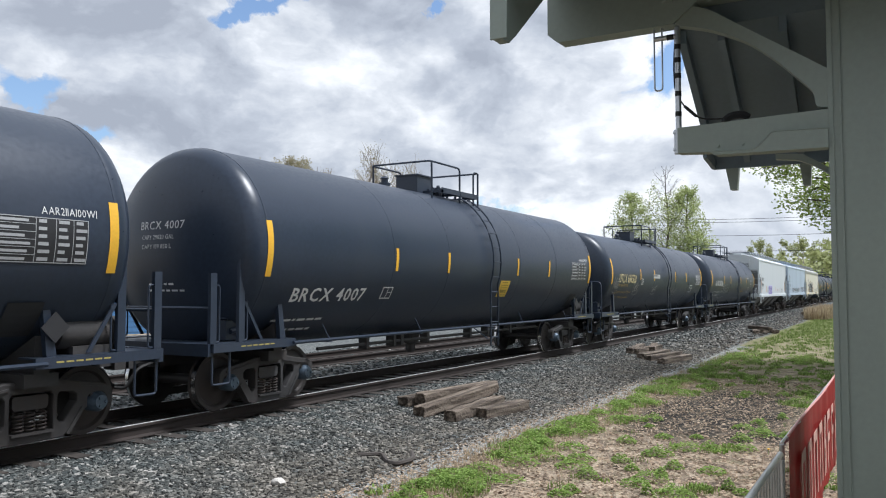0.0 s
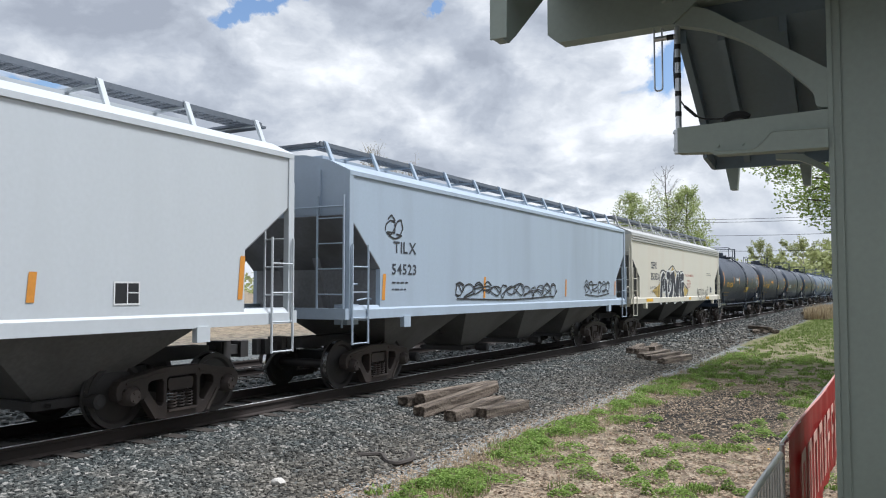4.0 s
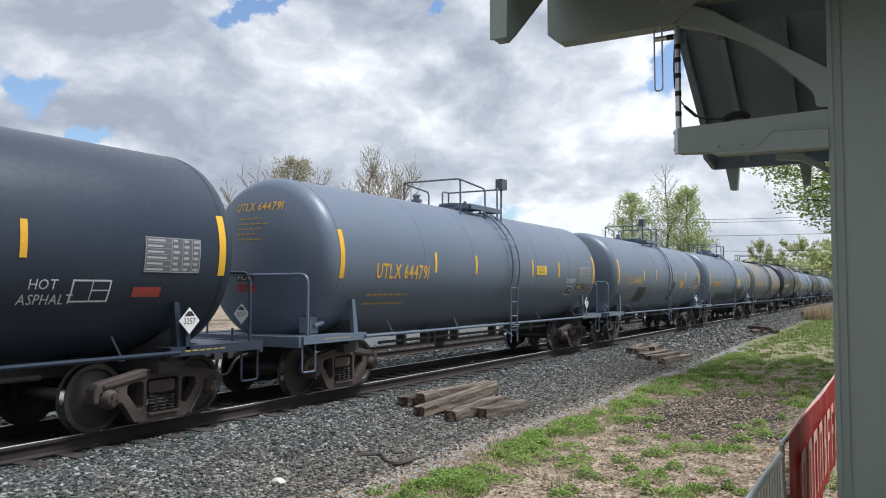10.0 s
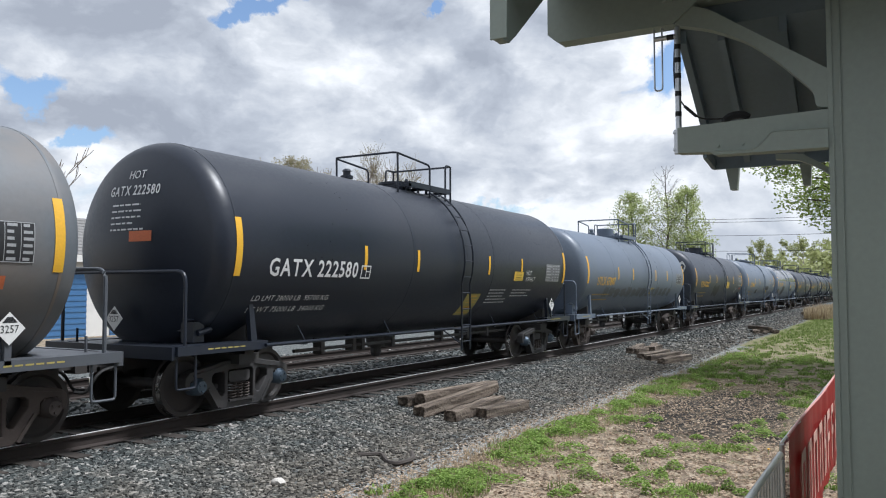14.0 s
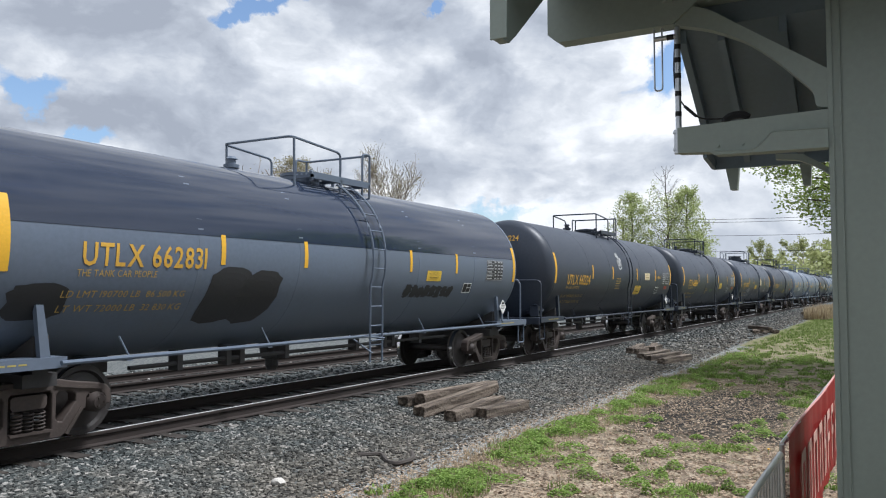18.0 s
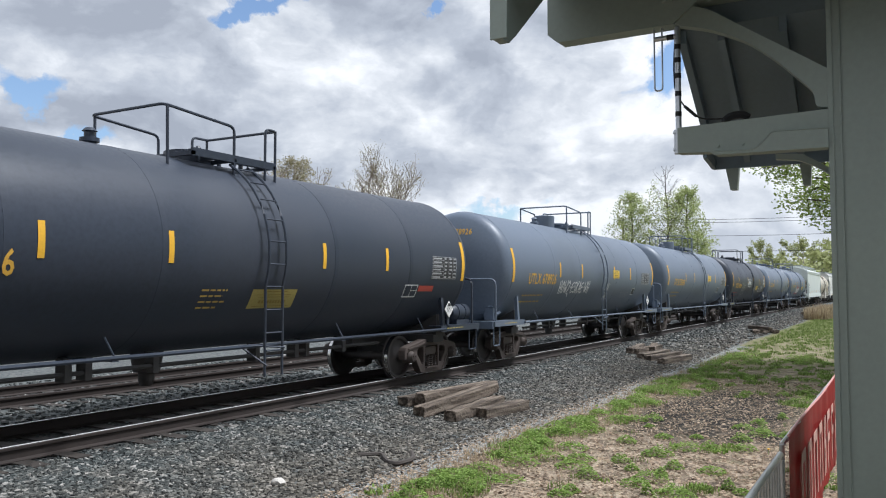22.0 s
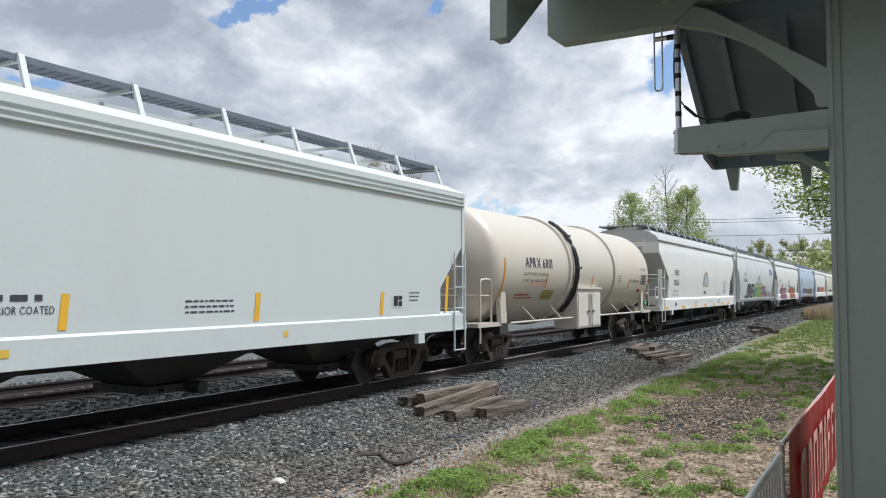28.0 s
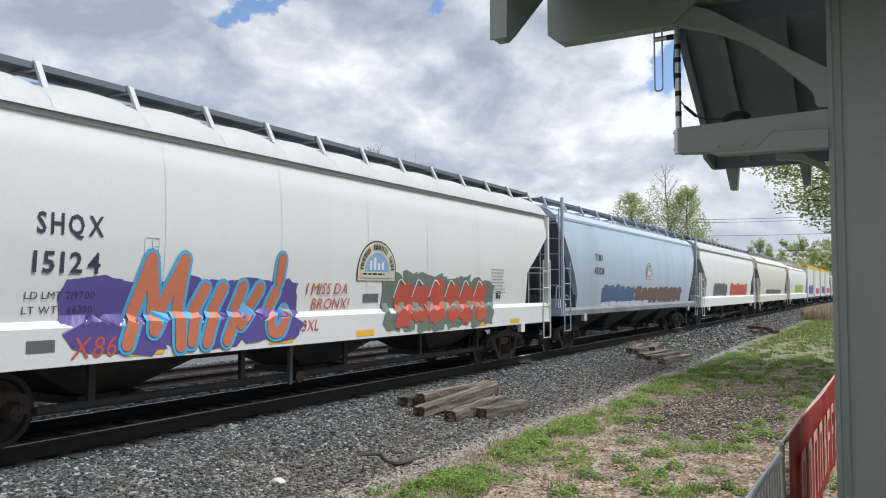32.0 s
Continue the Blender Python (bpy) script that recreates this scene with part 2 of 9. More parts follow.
def bend(corners, r, steps=4):
    """Round the inner corners of a line of points."""
    pts = [Vector(p) for p in corners]
    out = [pts[0]]
    for a, b, c in zip(pts, pts[1:], pts[2:]):
        k = min(r, (a - b).length * 0.49, (c - b).length * 0.49)
        p, q = b + (a - b).normalized() * k, b + (c - b).normalized() * k
        for i in range(steps + 1):
            t = i / steps
            out.append(p * (1 - t) ** 2 + b * 2 * t * (1 - t) + q * t * t)
    return out + [pts[-1]]


def turned(bm, profile, axis="x", n=48, at=(0, 0, 0)):
    """A body of revolution: profile of (place along the axis, radius)."""
    rings = []
    for a, r in profile:
        ring = []
        for k in range(n):
            t = 2 * math.pi * k / n
            c, s = r * math.cos(t), r * math.sin(t)
            p = {"x": (a, c, s), "y": (c, a, s), "z": (c, s, a)}[axis]
            ring.append(bm.verts.new((p[0] + at[0], p[1] + at[1], p[2] + at[2])))
        rings.append(ring)
    for r0, r1 in zip(rings, rings[1:]):
        for k in range(n):
            bm.faces.new((r0[k], r0[(k + 1) % n], r1[(k + 1) % n], r1[k]))
    bm.faces.new(rings[0][::-1])
    bm.faces.new(rings[-1])
    return bm


def finish(bm, name, smooth=False, angle=40):
    bmesh.ops.recalc_face_normals(bm, faces=bm.faces)
    if smooth:
        for f in bm.faces:
            f.smooth = True
        for e in bm.edges:
            if len(e.link_faces) == 2 and e.calc_face_angle(0) > radians(angle):
                e.smooth = False
    me = bpy.data.meshes.new(name)
    bm.to_mesh(me)
    bm.free()
    return me


STORE = {}


def shared(key, make, smooth=False):
    """A mesh that alike parts share."""
    if key not in STORE:
        bm = bm_new()
        make(bm)
        STORE[key] = finish(bm, key if isinstance(key, str) else key[0], smooth)
        STORE[key].materials.append(None)
    return STORE[key]


def part(name, data, material, parent=None, label="", at=(0, 0, 0), turn=0.0, smooth=False):
    """Links a bmesh or a shared mesh as one mesh object under a thing or a part."""
    me = data if isinstance(data, bpy.types.Mesh) else finish(data, name, smooth)
    if not me.materials:
        me.materials.append(None)
    ob = new(name, me)
    ob.material_slots[0].link = "OBJECT"
    ob.material_slots[0].material = material
    ob.location, ob.rotation_euler = at, (0, 0, radians(turn))
    if parent is not None:
        ob.parent = parent
    if label:
        ob["label"] = label
    return ob


def thing(name, label, category, group="", kind="", at=(0, 0, 0)):
    ob = new(name)
    ob.location = at
    ob.empty_display_size = 0.2
    return tagged(ob, label, category, group, kind)


# ---- plan: metres; x along the track, y across it, z = 0 at the rail tops ----
NEAR_RAIL = 9.30
TRACK_Y = NEAR_RAIL + 0.7525
FAR_TRACK_Y = TRACK_Y + 4.3
SPEED = 17.131


def edge_of_ballast(x):
    return 5.55 + 0.08 * math.sin(x * 0.7)


def ground_height(x, y):
    if y > 22:
        return -0.45
    if y > FAR_TRACK_Y + 1.8:
        return -0.22 - 0.23 * min(1, (y - FAR_TRACK_Y - 1.8) / 1.5)
    if y > TRACK_Y - 1.75:
        return -0.20
    e = edge_of_ballast(x)
    t = max(0.0, min(1.0, (y - e) / (TRACK_Y - 1.75 - e)))
    return -0.40 + 0.20 * t * t * (3 - 2 * t)


def spans(*stops):
    out = []
    for (a, b, step) in stops:
        n = max(1, round((b - a) / step))
        out += [a + (b - a) * i / n for i in range(n)]
    return out + [stops[-1][1]]


def ground_material():
    m = bpy.data.materials.new("ballast_and_grass")
    m.use_nodes = True
    nt = m.node_tree
    b = nt.nodes["Principled BSDF"]
    b.inputs["Roughness"].default_value = 0.95
    b.inputs["Specular IOR Level"].default_value = 0.2
    coord = nt.nodes.new("ShaderNodeTexCoord")
    attr = nt.nodes.new("ShaderNodeAttribute")
    attr.attribute_name = "cover"

    def noise_at(scale, detail=6, rough=0.6):
        n = nt.nodes.new("ShaderNodeTexNoise")
        n.inputs["Scale"].default_value, n.inputs["Detail"].default_value, n.inputs["Roughness"].default_value = scale, detail, rough
        nt.links.new(coord.outputs["Object"], n.inputs["Vector"])
        return n.outputs[0]

    def ramp(src, *stops):
        r = nt.nodes.new("ShaderNodeValToRGB")
        els = r.color_ramp.elements
        els[0].position, els[0].color = stops[0][0], (*stops[0][1], 1)
        els[1].position, els[1].color = stops[-1][0], (*stops[-1][1], 1)
        for p, c in stops[1:-1]:
            els.new(p).color = (*c, 1)
        nt.links.new(src, r.inputs[0])
        return r.outputs[0]

    def mix(fac, a, c):
        n = nt.nodes.new("ShaderNodeMix")
        n.data_type = "RGBA"
        nt.links.new(fac, n.inputs[0])
        nt.links.new(a, n.inputs[6])
        nt.links.new(c, n.inputs[7])
        return n.outputs[2]

    vor = nt.nodes.new("ShaderNodeTexVoronoi")
    vor.inputs["Scale"].default_value = 22.0
    nt.links.new(coord.outputs["Object"], vor.inputs["Vector"])
    stone = ramp(vor.outputs["Color"], (0.1, (0.05, 0.056, 0.057)), (0.5, (0.11, 0.12, 0.12)), (0.85, (0.20, 0.205, 0.195)))
    soil = ramp(noise_at(3.0), (0.32, (0.065, 0.052, 0.040)), (0.5, (0.28, 0.225, 0.165)), (0.68, (0.46, 0.38, 0.285)))
    grass = ramp(noise_at(9.0), (0.3, (0.075, 0.075, 0.03)), (0.5, (0.13, 0.145, 0.05)), (0.7, (0.21, 0.22, 0.09)))
    patch = ramp(noise_at(0.9, 5), (0.40, (0, 0, 0)), (0.56, (1, 1, 1)))
    sep = nt.nodes.new("ShaderNodeSeparateColor")
    nt.links.new(attr.outputs["Color"], sep.inputs[0])
    add = nt.nodes.new("ShaderNodeMath")
    add.operation, add.use_clamp = "MULTIPLY_ADD", True
    nt.links.new(noise_at(2.2), add.inputs[0])
    add.inputs[1].default_value = 2.0
    less = nt.nodes.new("ShaderNodeMath")
    less.operation = "MULTIPLY_ADD"
    nt.links.new(sep.outputs[1], less.inputs[0])
    less.inputs[1].default_value, less.inputs[2].default_value = 2.0, -2.0
    nt.links.new(less.outputs[0], add.inputs[2])
    yard = mix(add.outputs[0], soil, grass)
    wob = nt.nodes.new("ShaderNodeMath")
    wob.operation, wob.use_clamp = "MULTIPLY_ADD", True
    nt.links.new(noise_at(3.5), wob.inputs[0])
    wob.inputs[1].default_value = 1.2
    base = nt.nodes.new("ShaderNodeMath")
    base.operation = "MULTIPLY_ADD"
    nt.links.new(sep.outputs[0], base.inputs[0])
    base.inputs[1].default_value, base.inputs[2].default_value = 2.2, -1.2
    nt.links.new(base.outputs[0], wob.inputs[2])
    # blackening mask: yard soil, and grease with painted train shade along the track
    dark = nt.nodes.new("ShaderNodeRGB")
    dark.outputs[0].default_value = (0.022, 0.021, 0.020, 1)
    blacken = nt.nodes.new("ShaderNodeMath")
    blacken.operation, blacken.use_clamp = "MULTIPLY_ADD", True
    nt.links.new(noise_at(4.0), blacken.inputs[0])
    blacken.inputs[1].default_value = 1.6
    blacken_base = nt.nodes.new("ShaderNodeMath")
    blacken_base.operation = "MULTIPLY_ADD"
    nt.links.new(sep.outputs[2], blacken_base.inputs[0])
    blacken_base.inputs[1].default_value, blacken_base.inputs[2].default_value = 1.7, -1.6
    nt.links.new(blacken_base.outputs[0], blacken.inputs[2])
    nt.links.new(mix(blacken.outputs[0], mix(wob.outputs[0], yard, stone), dark.outputs[0]), b.inputs["Base Color"])
    bp = nt.nodes.new("ShaderNodeBump")
    bp.inputs["Distance"].default_value = 0.03
    nt.links.new(vor.outputs["Distance"], bp.inputs["Height"])
    nt.links.new(bp.outputs[0], b.inputs["Normal"])
    return m


def build_ground():
    xs = spans((-2500, -700, 300), (-700, -40, 30), (-40, 4, 3), (4, 30, 0.4), (30, 100, 2), (100, 700, 25), (700, 2500, 300))
    ys = spans((-2500, -60, 300), (-60, -4, 7), (-4, 0, 1), (0, 9, 0.3), (9, 17, 0.6), (17, 26, 1.5), (26, 120, 12), (120, 2500, 300))
    verts, cover = [], []
    for x in xs:
        for y in ys:
            verts.append((x, y, ground_height(x, y)))
            e = edge_of_ballast(x)
            stone = min(1, max(0, (y - e) / 0.5 + 0.5)) if y < 19 else max(0.0, 1 - (y - 24) / 4) if y > 24 else 1.0
            grass = 0.5 if y > 19 else min(1, max(0.05, 0.48 + 0.012 * (x - 10)))
            # black oil-stained soil in the yard; between the rails, the train's shade painted in with some grease
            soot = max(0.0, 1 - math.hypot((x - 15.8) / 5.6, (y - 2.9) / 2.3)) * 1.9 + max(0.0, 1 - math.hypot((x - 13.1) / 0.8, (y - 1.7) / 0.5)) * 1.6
            shade_grease = max(0.0, min(1.0, (1.65 - abs(y - TRACK_Y)) / 0.5)) * 0.8
            cover.append((stone, grass, min(1, max(soot, shade_grease)), 1))
    n = len(ys)
    faces = [(i * n + j, (i + 1) * n + j, (i + 1) * n + j + 1, i * n + j + 1) for i in range(len(xs) - 1) for j in range(n - 1)]
    me = bpy.data.meshes.new("ground")
    me.from_pydata(verts, [], faces)
    layer = me.attributes.new("cover", "FLOAT_COLOR", "POINT")
    layer.data.foreach_set("color", [v for c in cover for v in c])
    me.polygons.foreach_set("use_smooth", [True] * len(faces))
    me.materials.append(ground_material())
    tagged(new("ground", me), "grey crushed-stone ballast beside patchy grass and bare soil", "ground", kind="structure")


build_ground()


def rail_profile():
    return [(-0.07, -0.18), (0.07, -0.18), (0.07, -0.168), (0.012, -0.145), (0.010, -0.045), (0.036, -0.035), (0.036, -0.006), (0.03, -0.0), (-0.03, -0.0), (-0.036, -0.006), (-0.036, -0.035), (-0.010, -0.045), (-0.012, -0.145), (-0.07, -0.168)]


def build_track(name, y, label, shine):
    track = thing(name, label, "railway track", kind="structure", at=(0, y, 0))
    for side in (-1, 1):
        bm = prism(bm_new(), [(u + side * 0.7525, v) for u, v in rail_profile()], "x", -700, 700)
        rail = part("rail", bm, RUST_RAIL, track)
        bm = box(bm_new(), -700, 700, side * 0.7365 - 0.016, side * 0.7365 + 0.016, -0.004, 0.004)
        part("rail_head", bm, shine, rail, "bright worn running surface")
    tie = shared("tie", lambda bm: box(bm, -0.11, 0.11, -1.3, 1.3, -0.30, -0.175))
    for i in range(150):
        part("tie", tie, TIE, track, at=(-10 + 0.53 * i, random.uniform(-0.04, 0.04), random.uniform(-0.01, 0.006)), turn=random.uniform(-1, 1))


build_track("track_main", TRACK_Y, "rusty steel rails with bright worn heads on timber ties", RAIL_SHINE)
build_track("track_siding", FAR_TRACK_Y, "second pair of rusty steel rails on timber ties", RUST_RAIL)


# ---- lettering ----
GLYPHS = {}


def make_glyphs(chars, weight):
    """Outlines of the built-in font as flat faces of unit capital height, cut into bands so that they can be laid on a curved side."""
    obs = []
    for ch in chars:
        cu = bpy.data.curves.new("glyph", "FONT")
        cu.body, cu.offset, cu.resolution_u = ch, weight, 2
        obs.append((ch, new("glyph", cu)))
    bpy.context.view_layer.update()
    deps = bpy.context.evaluated_depsgraph_get()
    for ch, ob in obs:
        me = bpy.data.meshes.new_from_object(ob.evaluated_get(deps))
        bm = bm_new()
        bm.from_mesh(me)
        for z in (0.1, 0.27, 0.44, 0.61):
            bmesh.ops.bisect_plane(bm, geom=bm.verts[:] + bm.edges[:] + bm.faces[:], plane_co=(0, z, 0), plane_no=(0, 1, 0))
        bm.verts.index_update()
        vs = [(v.co.x / 0.69, v.co.y / 0.69) for v in bm.verts]
        fs = [[v.index for v in f.verts] for f in bm.faces]
        bm.free()
        x0, x1 = (min(v[0] for v in vs), max(v[0] for v in vs)) if vs else (0, 0.3)
        GLYPHS[ch, weight] = ([(v[0] - x0, v[1]) for v in vs], fs, x1 - x0)
        cu = ob.data
        bpy.data.objects.remove(ob)
        bpy.data.curves.remove(cu)
        bpy.data.meshes.remove(me)


CHARS = "ABCDEFGHIKLMNOPQRSTUWXYZ0123456789-.,!:"
make_glyphs(CHARS, 0.0)
make_glyphs(CHARS, 0.018)
make_glyphs("BINERSA", 0.035)
make_glyphs("BINERSA", 0.075)


class Side:
    """A surface on which lettering lies: put(u, z, off) gives the place u metres along it at height z, off metres proud."""

    def __init__(self, put):
        self.put = put


def tank_side(r, zc):
    return Side(lambda u, z, off: (u, -math.sqrt(max((r + off) ** 2 - (z - zc) ** 2, 0.01)), z))


def flat_side(shape):
    return Side(lambda u, z, off: (u, -shape(z) - off, z))


KNUCKLE = 0.36


def head_out(rho, r, depth, knuckle=KNUCKLE):
    """How far a dished head stands out of its tank at a distance rho from the axis."""
    a, b = r - knuckle, depth - knuckle
    big = (a * a + depth * depth - knuckle * knuckle) / (2 * b)
    turn = a / (big - knuckle)
    if rho <= big * turn:
        return depth - big + math.sqrt(big * big - rho * rho)
    return math.sqrt(max(0.0, knuckle * knuckle - (rho - a) ** 2))


def head_side(xs, r, zc, depth):
    return Side(lambda u, z, off: (-xs - head_out(min(math.hypot(u, z - zc), r * 0.999), r, depth) - off - 0.004, -u, z))


def end_side(x):
    return Side(lambda u, z, off: (x - off, -u, z))


def lettering(name, car, side, text, u, z, high, material, width=None, off=0.007, weight=0.0, lean=0.0, gap=0.16, label="", rise=0.0):
    """A line of characters from u to the right, its foot at z; width squeezes it to a given length."""
    total, at = 0.0, []
    for ch in text:
        at.append(total)
        total += (0.42 if ch == " " else GLYPHS[ch, weight][2] + gap)
    k = high if width is None else width / max(total - gap, 0.01)
    verts, faces = [], []
    for ch, x in zip(text, at):
        if ch == " ":
            continue
        vs, fs, _ = GLYPHS[ch, weight]
        n = len(verts)
        verts += [side.put(u + (x + a) * k + b * lean * high, z + b * high + rise * (x + a) * k, off) for a, b in vs]
        faces += [[n + i for i in f] for f in fs]
    me = bpy.data.meshes.new(name)
    me.from_pydata(verts, [], faces)
    return part(name, me, material, car, label)


def patches(name, car, side, rects, material, off=0.006, label="", lean=0.0):
    """Flat painted or stuck-on rectangles (u0, u1, z0, z1) laid on a side as one part."""
    if name == "reflective_strip" and len(rects) > 1:
        for r in rects[1:]:
            patches(name, car, side, [r], material, off, label, lean)
        rects = rects[:1]
    verts, faces = [], []
    for u0, u1, z0, z1 in rects:
        n = max(1, math.ceil((z1 - z0) / 0.09))
        m = max(1, math.ceil((u1 - u0) / 0.5))
        base = len(verts)
        for i in range(n + 1):
            z = z0 + (z1 - z0) * i / n
            for j in range(m + 1):
                verts.append(side.put(u0 + (u1 - u0) * j / m + lean * (z - z0), z, off))
        for i in range(n):
            for j in range(m):
                a = base + i * (m + 1) + j
                faces.append((a, a + 1, a + m + 2, a + m + 1))
    me = bpy.data.meshes.new(name)
    me.from_pydata(verts, [], faces)
    return part(name, me, material, car, label)


def text_bars(name, car, side, u, z, width, lines, high, material, seed, step=1.7, off=0.007, label=""):
    """Rows of small bars for writing too small to read."""
    rnd = random.Random(seed)
    rects = []
    for i in range(lines):
        x, top = u, z - i * high * step
        end = u + width * rnd.uniform(0.65, 1.0)
        while x < end:
            w = rnd.uniform(0.9, 3.2) * high
            rects.append((x, min(x + w, end), top - high * 0.5, top))
            x += w + high * 0.6
    ob = patches(name, car, side, rects, material, off, label)
    ob["kind"] = "stuff"
    return ob


def data_panel(car, side, u0, u1, z0, z1, dark=True, seed=1):
    panel = patches("data_panel", car, side, [(u0, u1, z0, z1)], PANEL_K if dark else PANEL_G, 0.005, "table of small white figures")
    w, h, t = u1 - u0, z1 - z0, 0.010
    rects = [(u0, u1, z0, z0 + t), (u0, u1, z1 - t, z1), (u0, u0 + t, z0 + t, z1 - t), (u1 - t, u1, z0 + t, z1 - t)]
    rects += [(u0 + w * f, u0 + w * f + 0.008, z0 + t, z1 - t) for f in (0.46, 0.66, 0.84)]
    rects += [(u0 + t, u0 + w * 0.46, z0 + h * i / 6, z0 + h * i / 6 + 0.007) for i in range(1, 6)]
    patches("panel_frame", panel, side, rects, FIGURES, 0.008)
    rnd = random.Random(seed)
    bars = []
    for i in range(6):
        z = z0 + h * (i + 0.3) / 6
        bars.append((u0 + 0.03, u0 + w * rnd.uniform(0.3, 0.42), z, z + h * 0.06))
        for f in (0.49, 0.69, 0.87):
            bars.append((u0 + w * f, u0 + w * (f + rnd.uniform(0.07, 0.12)), z, z + h * 0.075))
    patches("panel_writing", panel, side, bars, FIGURES, 0.008)["kind"] = "stuff"


def stencil_box(car, side, u0, u1, z0, z1, lean=0.12, filled=False):
    t = 0.022
    lot = [(u0, u1, z0, z0 + t), (u0, u0 + t, z0 + t, z1 - t), (u1 - t, u1, z0 + t, z1 - t), (u0, u1, z1 - t, z1), ((u0 + u1) / 2, (u0 + u1) / 2 + 0.015, z0 + t, z1 - t), ((u0 + u1) / 2, u1, (z0 + z1) / 2, (z0 + z1) / 2 + 0.015)]
    if filled:
        patches("stencil_box", car, side, [(u0, u1, z0, z1)], PANEL_K, 0.005, lean=0)
        lean = 0
    patches("stencil_frame", car, side, [(a, b, c, d) for a, b, c, d in lot], LETTER_W, 0.008, lean=lean * 0)


def notice(car, side, u0, u1, z0, z1, material=None, faded=False):
    n = patches("safety_notice", car, side, [(u0, u1, z0, z1)], material or NOTICE_Y, 0.006, "yellow safety notice with small dark writing")
    h = z1 - z0
    bars = []
    rnd = random.Random(round(u0 * 100))
    w = u1 - u0
    for f, t, k in ((0.86, 0.05, 0.2), (0.70, 0.03, 0.1), (0.58, 0.03, 0.12), (0.10, 0.03, 0.08)):
        k += rnd.uniform(0, 0.05)
        bars.append((u0 + w * k, u1 - w * k, z0 + h * f, z0 + h * (f + t)))
    bars += [(u0 + w * (0.2 + 0.062 * i), u0 + w * (0.242 + 0.062 * i), z0 + h * 0.26, z0 + h * 0.42) for i in range(10)]
    patches("notice_writing", n, side, bars, NOTICE_INK if not faded else LETTER_Y, 0.009)


def placard(car, at, facing, face="3257", material=None):
    """A diamond hazard placard on a bracket; facing 'y' for the side, 'x' for the end."""
    a = 0.185
    bm = bm_new()
    pts = [(0, -a), (a, 0), (0, a), (-a, 0)]
    if facing == "y":
        prism(bm, pts, "y", 0, 0.012)
        put = lambda u, z, off: (u, -off, z)
    else:
        prism(bm, [(-u, v) for u, v in pts], "x", 0, 0.012)
        put = lambda u, z, off: (-off, -u, z)
    board = part("hazard_placard", bm, PLACARD_W if material is None else material, car, "white diamond placard with black figures" if material is None else "green diamond placard" if material == PLACARD_G else "blank black diamond board", at=at)
    side = Side(put)
    if material is None:
        lettering("placard_number", board, side, face, -0.105, -0.045, 0.085, PANEL_K, width=0.21, off=0.003)
        patches("placard_mark", board, side, [(-0.085 + 0.012 * i, 0.085 - 0.012 * i, 0.068 + 0.013 * i, 0.08 + 0.013 * i) for i in range(5)], PANEL_K, 0.003)
    elif material == PLACARD_G:
        patches("placard_writing", board, side, [(-0.1, 0.1, -0.02, 0.02)], LETTER_W, 0.003)
    return board


PANEL_K = mat("black_panel", (0.02, 0.021, 0.024), 0.5)
NOTICE_INK = mat("notice_ink", (0.24, 0.17, 0.03), 0.6)
FIGURES = mat("small_white_figures", (0.36, 0.37, 0.38), 0.6, vary=0.2, scale=9)
PANEL_G = mat("grey_panel", (0.12, 0.125, 0.135), 0.5)
NOTICE_Y = mat("yellow_notice", (0.68, 0.46, 0.06), 0.5, vary=0.1, scale=8)
NOTICE_D = mat("faded_yellow_notice", (0.36, 0.30, 0.09), 0.6, vary=0.25, scale=8)
NOTICE_P = mat("bleached_notice", (0.66, 0.56, 0.36), 0.6, vary=0.1, scale=8)
PLACARD_W = mat("placard_white", (0.72, 0.72, 0.70), 0.45, vary=0.08, scale=9)
PLACARD_G = mat("placard_green", (0.03, 0.20, 0.10), 0.45)
RED_TAG = mat("red_tag", (0.42, 0.07, 0.05), 0.55, vary=0.2, scale=9)
ORANGE_TAG = mat("orange_tag", (0.55, 0.15, 0.06), 0.55, vary=0.2, scale=9)
TAR = mat("tar_overpaint", (0.026, 0.027, 0.03), 0.55, vary=0.25, scale=4)


def poly(name, car, side, shapes, material, off=0.006, label=""):
    """Painted shapes, each a run of (u, z) round its edge, fanned from its middle."""
    verts, faces = [], []
    for pts in shapes:
        c = (sum(p[0] for p in pts) / len(pts), sum(p[1] for p in pts) / len(pts))
        base = len(verts)
        verts.append(side.put(*c, off))
        verts += [side.put(*p, off) for p in pts]
        faces += [(base, base + 1 + i, base + 1 + (i + 1) % len(pts)) for i in range(len(pts))]
    me = bpy.data.meshes.new(name)
    me.from_pydata(verts, [], faces)
    return part(name, me, material, car, label)


# ---- rolling stock ----
def mirror(pts):
    return [(-x, z) for x, z in pts[::-1]]


